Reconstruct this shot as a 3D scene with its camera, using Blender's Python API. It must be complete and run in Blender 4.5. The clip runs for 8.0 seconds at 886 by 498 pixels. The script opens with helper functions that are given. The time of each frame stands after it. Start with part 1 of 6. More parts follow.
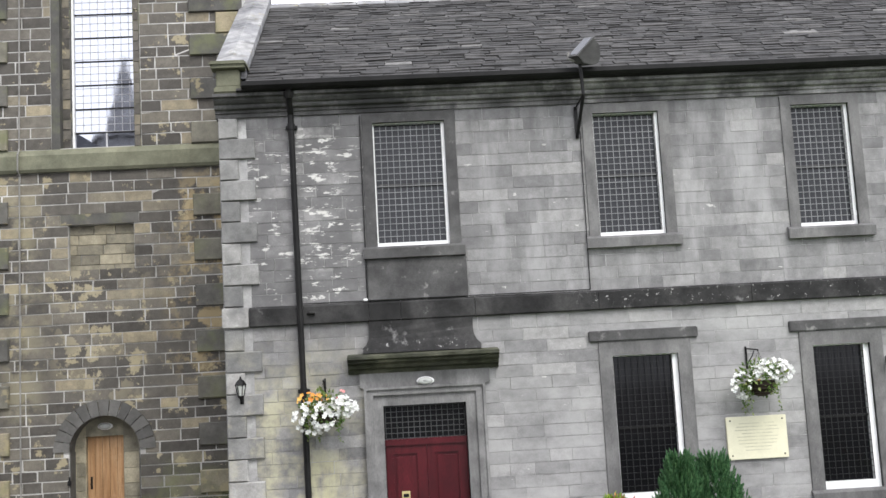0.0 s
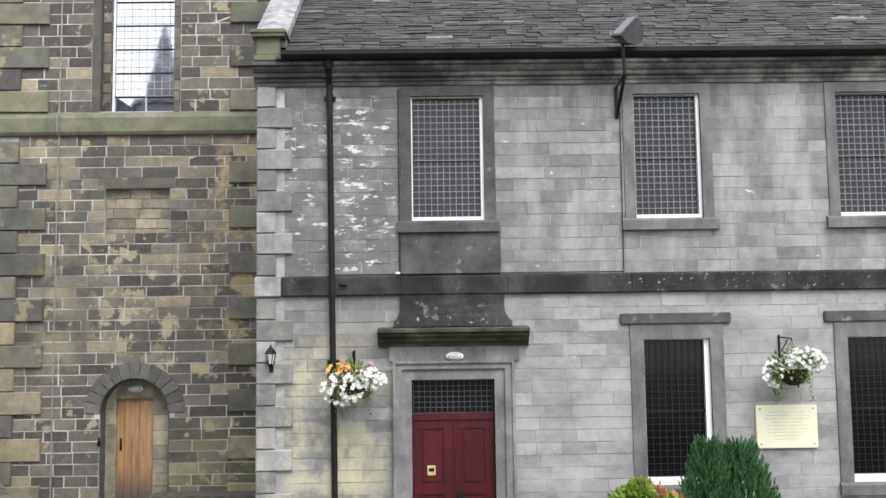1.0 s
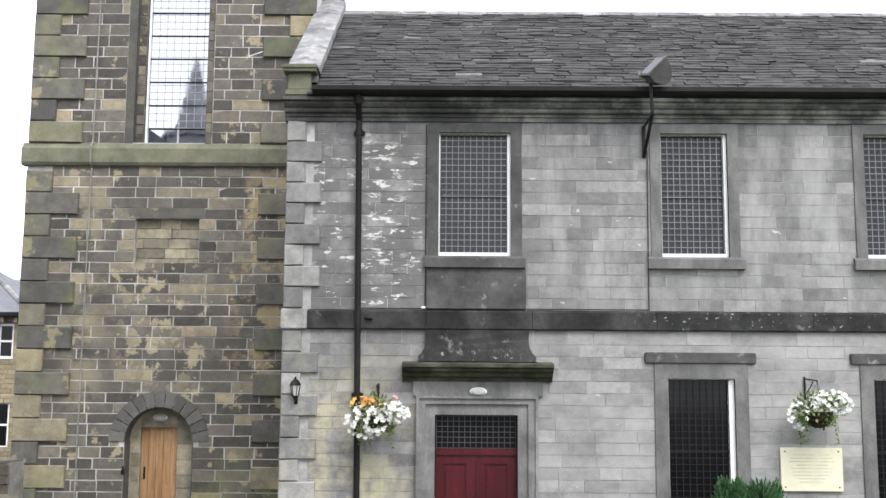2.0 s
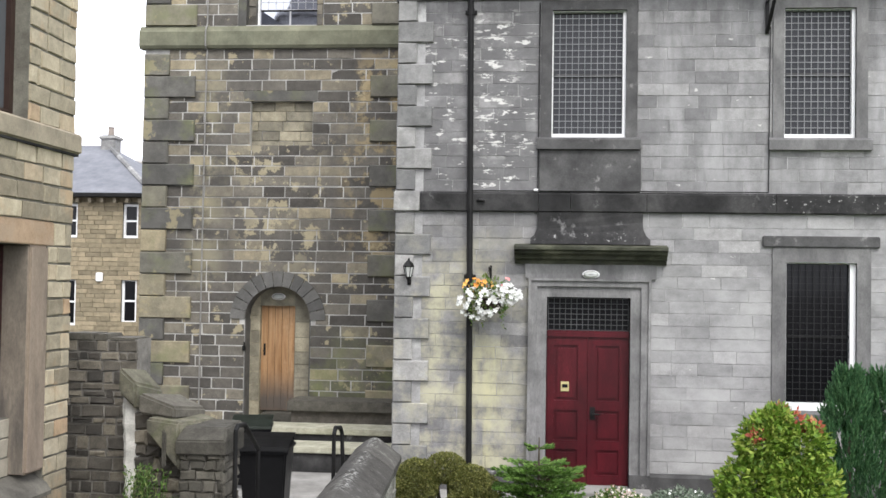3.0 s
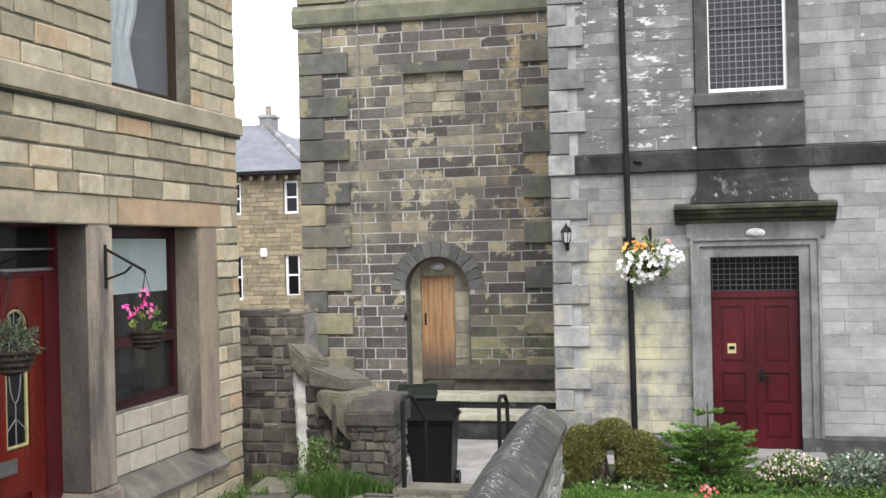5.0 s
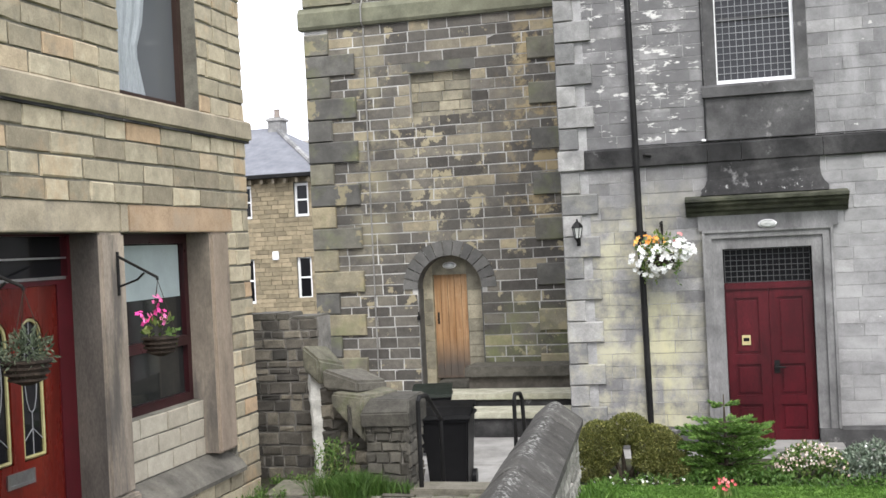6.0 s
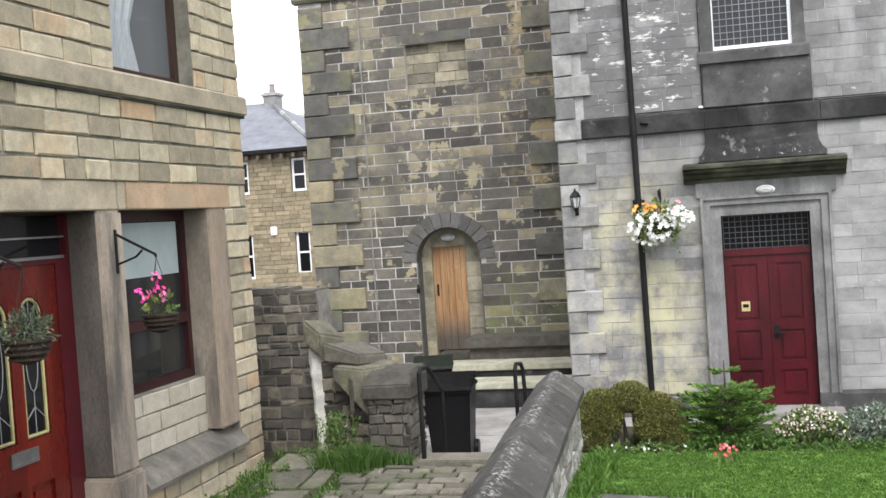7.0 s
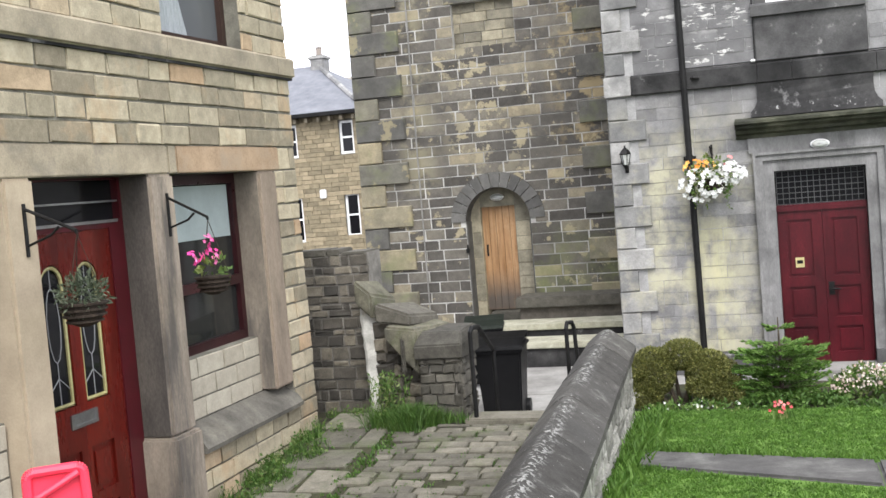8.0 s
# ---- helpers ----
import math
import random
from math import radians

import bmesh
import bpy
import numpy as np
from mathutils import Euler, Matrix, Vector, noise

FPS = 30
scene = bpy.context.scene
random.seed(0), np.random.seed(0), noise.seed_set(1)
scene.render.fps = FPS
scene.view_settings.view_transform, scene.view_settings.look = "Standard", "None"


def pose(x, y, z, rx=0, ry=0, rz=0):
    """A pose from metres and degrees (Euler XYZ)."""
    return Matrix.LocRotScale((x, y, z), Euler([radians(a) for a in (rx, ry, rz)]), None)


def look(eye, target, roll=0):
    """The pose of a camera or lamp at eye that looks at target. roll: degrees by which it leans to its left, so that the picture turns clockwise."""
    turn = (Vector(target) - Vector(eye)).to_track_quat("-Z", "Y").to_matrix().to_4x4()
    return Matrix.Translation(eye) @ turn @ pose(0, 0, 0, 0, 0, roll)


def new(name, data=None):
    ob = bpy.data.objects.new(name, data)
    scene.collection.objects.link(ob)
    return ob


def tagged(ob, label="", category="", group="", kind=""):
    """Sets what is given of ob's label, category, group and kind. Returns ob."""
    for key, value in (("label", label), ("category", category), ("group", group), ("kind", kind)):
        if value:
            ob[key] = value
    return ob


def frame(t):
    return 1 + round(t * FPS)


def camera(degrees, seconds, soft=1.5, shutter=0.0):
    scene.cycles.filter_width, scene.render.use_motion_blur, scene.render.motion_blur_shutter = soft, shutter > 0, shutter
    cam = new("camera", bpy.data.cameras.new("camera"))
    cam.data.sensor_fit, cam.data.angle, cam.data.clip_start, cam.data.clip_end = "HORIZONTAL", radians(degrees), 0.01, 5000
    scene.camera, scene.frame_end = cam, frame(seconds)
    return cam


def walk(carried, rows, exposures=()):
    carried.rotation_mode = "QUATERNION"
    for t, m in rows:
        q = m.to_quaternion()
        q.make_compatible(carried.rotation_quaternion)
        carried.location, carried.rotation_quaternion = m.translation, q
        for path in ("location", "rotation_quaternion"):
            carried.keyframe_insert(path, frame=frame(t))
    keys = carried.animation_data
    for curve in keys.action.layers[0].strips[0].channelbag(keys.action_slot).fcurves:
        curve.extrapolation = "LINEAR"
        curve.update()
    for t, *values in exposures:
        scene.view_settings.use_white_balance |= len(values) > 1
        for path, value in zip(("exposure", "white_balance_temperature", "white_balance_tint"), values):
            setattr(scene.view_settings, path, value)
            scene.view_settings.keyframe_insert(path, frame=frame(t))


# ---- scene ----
cam = camera(43.0, 8.0)
PATH = [
    (0, (2.326, -15.372, 2.713), (2.416, -13.389, 2.961), -3.1),
    (0.2, (2.339, -15.362, 2.722), (2.461, -13.379, 2.951), -3.0),
    (0.5, (2.358, -15.347, 2.735), (2.402, -13.358, 2.941), -0.9),
    (1, (2.311, -15.324, 2.703), (2.342, -13.335, 2.912), -0.8),
    (1.2, (2.276, -15.304, 2.699), (2.315, -13.317, 2.922), -0.6),
    (2.3, (2.297, -15.428, 2.686), (2.261, -13.447, 2.962), 0.3),
    (2.5, (2.297, -15.423, 2.734), (2.244, -13.439, 2.979), -0.5),
    (2.7, (2.294, -15.397, 2.727), (2.219, -13.408, 2.925), 1.3),
    (3, (2.29, -15.357, 2.718), (2.08, -13.369, 2.776), 0.9),
    (3.2, (2.286, -15.356, 2.729), (2.027, -13.372, 2.742), 2.6),
    (3.5, (2.281, -15.353, 2.747), (1.945, -13.382, 2.726), 1.1),
    (4, (2.265, -15.33, 2.751), (1.82, -13.381, 2.71), 0.1),
    (4.5, (2.258, -15.311, 2.758), (1.797, -13.365, 2.741), -0.3),
    (5, (2.253, -15.309, 2.755), (1.772, -13.368, 2.751), -1.3),
    (6.5, (2.256, -15.301, 2.759), (1.754, -13.365, 2.736), -3.1),
    (7, (2.253, -15.295, 2.754), (1.752, -13.36, 2.699), -3.8),
    (7.5, (2.241, -15.287, 2.749), (1.728, -13.355, 2.667), -5.4),
    (7.8, (2.242, -15.284, 2.742), (1.681, -13.366, 2.637), -4.7),
    (8, (2.242, -15.281, 2.737), (1.653, -13.373, 2.62), -4.7),
]
walk(cam, [(t, look(eye, target, roll)) for t, eye, target, roll in PATH], [(0, 0.90), (0.5, 0.94), (2.5, 0.98), (3.5, 1.02), (4.5, 1.05), (6.5, 1.10), (7.5, 1.16), (8, 1.21)])

# ---- light ----
world = bpy.data.worlds.new("overcast_sky")
scene.world = world
world.use_nodes = True
wn, wl = world.node_tree.nodes, world.node_tree.links
sky = wn.new("ShaderNodeTexSky")
sky.sky_type, sky.sun_disc = "NISHITA", False
sky.sun_elevation, sky.sun_rotation, sky.dust_density = radians(50), radians(150), 4.0
grey = wn.new("ShaderNodeHueSaturation")
grey.inputs["Saturation"].default_value = 0.12
cloud = wn.new("ShaderNodeMixRGB")
cloud.inputs[0].default_value = 0.72
cloud.inputs[2].default_value = (9.4, 9.65, 10.8, 1)
wl.new(sky.outputs[0], grey.inputs["Color"])
wl.new(grey.outputs[0], cloud.inputs[1])
wl.new(cloud.outputs[0], wn["Background"].inputs["Color"])
wn["Background"].inputs["Strength"].default_value = 0.15
sun = new("sun", bpy.data.lights.new("sun", "SUN"))
sun.data.energy, sun.data.angle, sun.data.color = 1.2, radians(25), (1, 0.97, 0.92)
sun.matrix_world = look((8, -20, 26), (0, 0, 0))


# ---- materials ----
def nodes_of(name):
    m = bpy.data.materials.new(name)
    m.use_nodes = True
    return m, m.node_tree.nodes, m.node_tree.links


def ramp_node(n, stops, step=False):
    r = n.new("ShaderNodeValToRGB")
    r.color_ramp.interpolation = "CONSTANT" if step else "LINEAR"
    while len(r.color_ramp.elements) < len(stops):
        r.color_ramp.elements.new(0.5)
    for e, (p, c) in zip(r.color_ramp.elements, stops):
        e.position, e.color = p, (*c, 1)
    return r


def mixed(n, l, fac, a, b, mode="MIX"):
    x = n.new("ShaderNodeMixRGB")
    x.blend_type = mode
    for i, v in ((0, fac), (1, a), (2, b)):
        if isinstance(v, (int, float)):
            x.inputs[i].default_value = v
        elif isinstance(v, tuple):
            x.inputs[i].default_value = (*v, 1)
        else:
            l.new(v, x.inputs[i])
    return x.outputs[0]


def noisy(n, l, where, scale, detail=4, rough=0.6):
    t = n.new("ShaderNodeTexNoise")
    t.inputs["Scale"].default_value, t.inputs["Detail"].default_value = scale, detail
    t.inputs["Roughness"].default_value = rough
    l.new(where, t.inputs["Vector"])
    return t.outputs["Fac"]


def ranged(n, l, v, a, b, c=0.0, d=1.0):
    r = n.new("ShaderNodeMapRange")
    l.new(v, r.inputs[0])
    for i, x in enumerate((a, b, c, d)):
        r.inputs[i + 1].default_value = x
    return r.outputs[0]


def times(n, l, a, b, op="MULTIPLY"):
    x = n.new("ShaderNodeMath")
    x.operation = op
    for i, v in enumerate((a, b)):
        if isinstance(v, (int, float)):
            x.inputs[i].default_value = v
        else:
            l.new(v, x.inputs[i])
    return x.outputs[0]


def surface(name, stops, rough=0.85, grain=70.0, mottle=5.0, vary=0.35, bump=0.25, stains=(), pieces=False, metal=0.0, stretch=None, step=False, spec=0.2):
    """stops: base colours, run through by the piece's own chance (pieces) or by a broad noise.
    stains: (colour, noise scale, from, to, amount, box or None), box in metres: x0, x1, z0, z1, softness."""
    m, n, l = nodes_of(name)
    g = n.new("ShaderNodeNewGeometry")
    where = g.outputs["Position"]
    if stretch:
        mp = n.new("ShaderNodeMapping")
        mp.inputs["Scale"].default_value = stretch
        l.new(where, mp.inputs["Vector"])
        where = mp.outputs[0]
    if pieces:
        o = n.new("ShaderNodeObjectInfo")
        chance = times(n, l, times(n, l, o.outputs["Random"], g.outputs["Random Per Island"], "ADD"), 0.0, "FRACT")
    else:
        chance = ranged(n, l, noisy(n, l, where, mottle * 0.45, 5), 0.3, 0.7)
    r = ramp_node(n, stops, step)
    l.new(chance, r.inputs[0])
    col = r.outputs[0]
    mid, fine = noisy(n, l, where, mottle, 6, 0.7), noisy(n, l, where, grain, 3, 0.7)
    col = mixed(n, l, 1.0, col, ranged(n, l, mid, 0.25, 0.75, 1 - vary, 1 + vary * 0.6), "MULTIPLY")
    col = mixed(n, l, 1.0, col, ranged(n, l, fine, 0.25, 0.75, 1 - vary * 0.5, 1 + vary * 0.4), "MULTIPLY")
    for c, sc, a, b, amount, box, *run in stains:
        at = g.outputs["Position"]
        if run:
            mp = n.new("ShaderNodeMapping")
            mp.inputs["Scale"].default_value = run[0]
            l.new(at, mp.inputs["Vector"])
            at = mp.outputs[0]
        f = times(n, l, ranged(n, l, noisy(n, l, at, sc, 6, 0.65), a, b), amount)
        if box:
            s = n.new("ShaderNodeSeparateXYZ")
            l.new(g.outputs["Position"], s.inputs[0])
            x0, x1, z0, z1, e = box
            for v, p0, p1 in (("X", x0, x1), ("Z", z0, z1)):
                f = times(n, l, f, ranged(n, l, s.outputs[v], p0 - e, p0 + e))
                f = times(n, l, f, ranged(n, l, s.outputs[v], p1 + e, p1 - e))
        col = mixed(n, l, f, col, c)
    p = n["Principled BSDF"]
    l.new(col, p.inputs["Base Color"])
    p.inputs["Metallic"].default_value = metal
    p.inputs["Specular IOR Level"].default_value = spec
    l.new(ranged(n, l, mid, 0.2, 0.8, min(1, rough + 0.08), max(0.05, rough - 0.12)), p.inputs["Roughness"])
    if bump:
        b = n.new("ShaderNodeBump")
        b.inputs["Strength"].default_value, b.inputs["Distance"].default_value = bump, 0.012
        l.new(mixed(n, l, 0.5, mid, fine), b.inputs["Height"])
        l.new(b.outputs[0], p.inputs["Normal"])
    return m


def leafy(name, a, b, c, rough=0.55, through_light=0.25):
    m, n, l = nodes_of(name)
    g = n.new("ShaderNodeNewGeometry")
    r = ramp_node(n, [(0, a), (0.55, b), (1, c)])
    l.new(g.outputs["Random Per Island"], r.inputs[0])
    col = mixed(n, l, 1.0, r.outputs[0], ranged(n, l, noisy(n, l, g.outputs["Position"], 9.0), 0.3, 0.7, 0.65, 1.25), "MULTIPLY")
    p = n["Principled BSDF"]
    l.new(col, p.inputs["Base Color"])
    p.inputs["Roughness"].default_value = rough
    p.inputs["Specular IOR Level"].default_value = 0.3
    t = n.new("ShaderNodeBsdfTranslucent")
    l.new(col, t.inputs["Color"])
    x = n.new("ShaderNodeMixShader")
    x.inputs[0].default_value = through_light
    l.new(p.outputs[0], x.inputs[1]), l.new(t.outputs[0], x.inputs[2])
    l.new(x.outputs[0], n["Material Output"].inputs["Surface"])
    return m


def glassy(name, tint, rough=0.03, spec=0.5):
    m, n, l = nodes_of(name)
    p = n["Principled BSDF"]
    g = n.new("ShaderNodeNewGeometry")
    v = noisy(n, l, g.outputs["Position"], 3.0, 2)
    p.inputs["Base Color"].default_value = (*tint, 1)
    p.inputs["Specular IOR Level"].default_value = spec
    l.new(ranged(n, l, v, 0.3, 0.7, rough, rough + 0.06), p.inputs["Roughness"])
    b = n.new("ShaderNodeBump")
    b.inputs["Strength"].default_value, b.inputs["Distance"].default_value = 0.02, 0.01
    l.new(v, b.inputs["Height"]), l.new(b.outputs[0], p.inputs["Normal"])
    return m


SOOT = (0.035, 0.034, 0.034)
LEVEL, UPRIGHT = (0.6, 0.6, 1.7), (1.6, 1.6, 0.35)
HALL_STAINS = [
    ((0.145, 0.142, 0.140), 0.7, 0.42, 0.70, 0.45, None),
    ((0.105, 0.103, 0.103), 1.4, 0.36, 0.58, 0.72, (-0.3, 1.95, 3.9, 6.7, 0.25)),
    ((0.07, 0.069, 0.069), 2.2, 0.44, 0.64, 0.65, (-0.3, 14.0, 6.1, 6.7, 0.25), UPRIGHT),
    ((0.41, 0.405, 0.395), 1.1, 0.38, 0.66, 0.7, (3.3, 13.5, -0.2, 3.72, 0.25), (0.7, 0.7, 1.3)),
    ((0.37, 0.365, 0.36), 1.2, 0.48, 0.64, 0.6, (3.3, 13.5, 4.0, 6.5, 0.4), UPRIGHT),
    ((0.58, 0.57, 0.54), 5.5, 0.56, 0.59, 0.9, (1.08, 1.62, 4.5, 6.45, 0.12), LEVEL),
    ((0.60, 0.59, 0.56), 6.0, 0.585, 0.61, 0.9, (0.4, 1.95, 3.9, 6.2, 0.2), LEVEL),
    ((0.55, 0.54, 0.51), 6.0, 0.66, 0.68, 0.8, (2.0, 12.0, 1.0, 6.2, 0.3), LEVEL),
    ((0.48, 0.455, 0.315), 2.2, 0.42, 0.60, 0.75, (0.0, 1.8, -0.2, 3.1, 0.5)),
    ((0.52, 0.49, 0.29), 2.0, 0.42, 0.62, 0.7, (1.08, 1.50, -0.2, 1.9, 0.12), UPRIGHT),
]
hall_stone = surface("grey_sandstone", [(0, (0.165, 0.162, 0.162)), (0.35, (0.215, 0.211, 0.21)), (0.75, (0.255, 0.25, 0.248)), (1, (0.33, 0.322, 0.314))], vary=0.42, mottle=6, pieces=True, stains=HALL_STAINS)
hall_mortar = surface("grey_mortar", [(0, (0.23, 0.227, 0.224)), (0.5, (0.356, 0.352, 0.345)), (1, (0.529, 0.523, 0.506))], vary=0.35, mottle=3, stains=[((0.08, 0.078, 0.077), 1.3, 0.50, 0.66, 0.7, None)])
door_stone = surface("grey_door_stone", [(0, (0.13, 0.128, 0.126)), (0.5, (0.19, 0.187, 0.184)), (1, (0.27, 0.265, 0.26))], vary=0.4, mottle=4, stretch=(1, 1, 0.35), stains=[((0.07, 0.069, 0.068), 2.5, 0.5, 0.68, 0.6, None)])
gable_stone = surface("lichened_gable_stone", [(0, (0.136, 0.136, 0.140)), (0.5, (0.221, 0.221, 0.225)), (1, (0.357, 0.353, 0.340))], vary=0.4, mottle=4, stains=[((0.30, 0.26, 0.13), 5.0, 0.60, 0.68, 0.7, None), ((0.06, 0.06, 0.06), 2.5, 0.52, 0.66, 0.6, None)])
yard_soil = surface("worn_asphalt", [(0, (0.06, 0.058, 0.055)), (1, (0.11, 0.107, 0.10))], vary=0.4, mottle=2)
pale_step = surface("pale_worn_step", [(0, (0.26, 0.255, 0.18)), (0.5, (0.36, 0.35, 0.27)), (1, (0.45, 0.43, 0.34))], vary=0.4, mottle=5)
trim_stone = surface("sooty_dressed_stone", [(0, (0.0476, 0.0467, 0.0467)), (0.5, (0.0779, 0.0763, 0.0754)), (1, (0.123, 0.121, 0.118))], vary=0.4, mottle=4, pieces=False, stains=[((0.30, 0.295, 0.28), 6, 0.60, 0.72, 0.6, None)])
grey_trim = surface("grey_dressed_stone", [(0, (0.095, 0.093, 0.092)), (0.5, (0.145, 0.142, 0.14)), (1, (0.21, 0.206, 0.20))], vary=0.4, mottle=4, stretch=(1, 1, 0.5), stains=[((0.07, 0.069, 0.068), 1.6, 0.52, 0.66, 0.6, None)])
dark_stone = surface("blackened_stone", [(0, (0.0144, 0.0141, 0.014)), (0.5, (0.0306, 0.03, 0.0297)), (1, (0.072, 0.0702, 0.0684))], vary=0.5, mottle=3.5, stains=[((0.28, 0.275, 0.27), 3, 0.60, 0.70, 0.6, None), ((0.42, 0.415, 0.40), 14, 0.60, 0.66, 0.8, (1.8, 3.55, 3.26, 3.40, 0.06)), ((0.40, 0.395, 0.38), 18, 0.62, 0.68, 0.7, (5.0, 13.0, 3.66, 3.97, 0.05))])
mossy_stone = surface("mossy_dark_stone", [(0, (0.025, 0.026, 0.019)), (0.5, (0.05, 0.053, 0.035)), (1, (0.12, 0.12, 0.085))], vary=0.5, mottle=6, stains=[(SOOT, 3, 0.5, 0.7, 0.6, None)])
quoin_stone = surface("pale_quoin_stone", [(0, (0.17, 0.169, 0.164)), (0.5, (0.25, 0.247, 0.238)), (1, (0.36, 0.352, 0.335))], vary=0.42, mottle=6, pieces=True, stains=[((0.13, 0.13, 0.13), 2.2, 0.5, 0.7, 0.7, None), ((0.50, 0.47, 0.33), 2.5, 0.5, 0.7, 0.6, (-0.5, 0.8, -0.2, 3.2, 0.4))])
tower_stone = surface("weathered_tower_stone", [(0, (0.0682, 0.0627, 0.055)), (0.35, (0.0968, 0.0891, 0.077)), (0.62, (0.13, 0.119, 0.101)), (0.8, (0.171, 0.156, 0.127)), (0.92, (0.237, 0.209, 0.152)), (1, (0.352, 0.297, 0.193))], vary=0.42, mottle=7, pieces=True, bump=0.4,
                      stains=[((0.075, 0.07, 0.062), 0.7, 0.46, 0.62, 0.5, None), ((0.31, 0.27, 0.175), 2.4, 0.60, 0.625, 0.85, None), ((0.34, 0.30, 0.20), 3.2, 0.52, 0.55, 0.85, (-3.0, -1.9, 3.0, 5.2, 0.35)), ((0.36, 0.32, 0.22), 5.0, 0.64, 0.66, 0.8, None), ((0.27, 0.245, 0.165), 2.2, 0.46, 0.56, 0.7, (-3.95, -3.45, 2.6, 6.3, 0.2)), ((0.33, 0.26, 0.145), 2.6, 0.50, 0.56, 0.75, (-1.2, -0.1, 3.2, 6.4, 0.3)), ((0.15, 0.165, 0.07), 2.0, 0.4, 0.6, 0.7, (-2.2, 0.2, 0.3, 1.6, 0.4))])
arch_stone = surface("grey_arch_stone", [(0, (0.085, 0.083, 0.078)), (1, (0.15, 0.146, 0.135))], vary=0.4, mottle=6, pieces=True, bump=0.4)
jamb_stone = surface("buff_jamb_stone", [(0, (0.182, 0.166, 0.127)), (0.5, (0.26, 0.237, 0.176)), (1, (0.364, 0.325, 0.234))], vary=0.5, mottle=6, pieces=True, bump=0.4)
cornice_stone = surface("streaked_cornice_stone", [(0, (0.0638, 0.0626, 0.0616)), (0.5, (0.149, 0.146, 0.143)), (1, (0.319, 0.312, 0.301))], vary=0.5, mottle=3.5, stretch=(1, 1, 0.35), stains=[((0.20, 0.197, 0.192), 1.1, 0.50, 0.64, 0.6, (3.4, 14, 6.5, 7.1, 0.2)), ((0.34, 0.335, 0.325), 3, 0.60, 0.68, 0.6, None), ((0.022, 0.022, 0.022), 1.3, 0.40, 0.56, 0.85, (-0.5, 4.6, 6.5, 7.1, 0.5)), ((0.03, 0.03, 0.03), 1.0, 0.48, 0.58, 0.8, None)])
tower_mortar = surface("pale_lime_mortar", [(0, (0.25, 0.245, 0.228)), (0.5, (0.42, 0.41, 0.385)), (1, (0.58, 0.57, 0.54))], vary=0.4, mottle=2.5)
tower_quoin = surface("tower_quoin_stone", [(0, (0.0854, 0.083, 0.0756)), (0.5, (0.128, 0.123, 0.109)), (0.8, (0.183, 0.173, 0.132)), (1, (0.305, 0.262, 0.171))], vary=0.4, mottle=4, pieces=True, stains=[((0.055, 0.053, 0.05), 1.5, 0.47, 0.7, 0.6, None), ((0.29, 0.25, 0.15), 1.8, 0.60, 0.63, 0.65, None), ((0.14, 0.15, 0.075), 1.3, 0.5, 0.64, 0.6, None)])
band_stone = surface("algae_green_band", [(0, (0.11, 0.113, 0.08)), (1, (0.19, 0.188, 0.13))], vary=0.4, mottle=3)
house_stone = surface("buff_house_stone", [(0, (0.22, 0.19, 0.135)), (0.25, (0.29, 0.255, 0.18)), (0.55, (0.36, 0.315, 0.225)), (0.8, (0.42, 0.365, 0.255)), (0.92, (0.38, 0.305, 0.205)), (1, (0.37, 0.265, 0.165))], vary=0.32, mottle=9, pieces=True, bump=0.45,
                      stains=[((0.40, 0.27, 0.15), 1.9, 0.57, 0.70, 0.5, None), ((0.20, 0.185, 0.14), 3.0, 0.55, 0.70, 0.6, None), ((0.48, 0.43, 0.32), 2.5, 0.60, 0.72, 0.6, None)])
house_mortar = surface("grey_green_mortar", [(0, (0.115, 0.108, 0.088)), (1, (0.20, 0.19, 0.155))], vary=0.4, mottle=8)
house_dressed = surface("buff_dressed_stone", [(0, (0.158, 0.128, 0.0986)), (0.5, (0.22, 0.176, 0.134)), (1, (0.29, 0.236, 0.176))], vary=0.35, mottle=3.5, stretch=(1, 1, 0.4), stains=[((0.07, 0.064, 0.058), 2.0, 0.52, 0.66, 0.7, None, UPRIGHT)])
sooty_post = surface("sooty_post_stone", [(0, (0.162, 0.139, 0.112)), (0.4, (0.252, 0.213, 0.168)), (1, (0.347, 0.289, 0.222))], vary=0.45, mottle=2.5, stretch=(1, 1, 0.4), stains=[((0.06, 0.056, 0.052), 2.4, 0.50, 0.64, 0.75, None, UPRIGHT)])
dark_reveal = surface("dark_brown_reveal", [(0, (0.045, 0.041, 0.037)), (0.5, (0.085, 0.075, 0.064)), (1, (0.16, 0.135, 0.108))], vary=0.6, mottle=2.5, stretch=(1, 1, 0.4))
brown_frame = surface("dark_brown_frame", [(0, (0.03, 0.018, 0.014)), (1, (0.05, 0.03, 0.024))], rough=0.4, vary=0.2, bump=0.05)
lintel_stone = surface("buff_lintel_stone", [(0, (0.243, 0.211, 0.152)), (0.5, (0.315, 0.270, 0.195)), (1, (0.378, 0.324, 0.228))], vary=0.35, mottle=4, stains=[((0.15, 0.14, 0.12), 2.2, 0.55, 0.7, 0.6, None)])
peach_stone = surface("peach_dressed_stone", [(0, (0.31, 0.255, 0.182)), (1, (0.39, 0.325, 0.232))], vary=0.2, mottle=4)
sill_stone = surface("grey_sill_stone", [(0, (0.075, 0.069, 0.059)), (0.5, (0.108, 0.101, 0.085)), (1, (0.165, 0.152, 0.124))], vary=0.4, mottle=5)
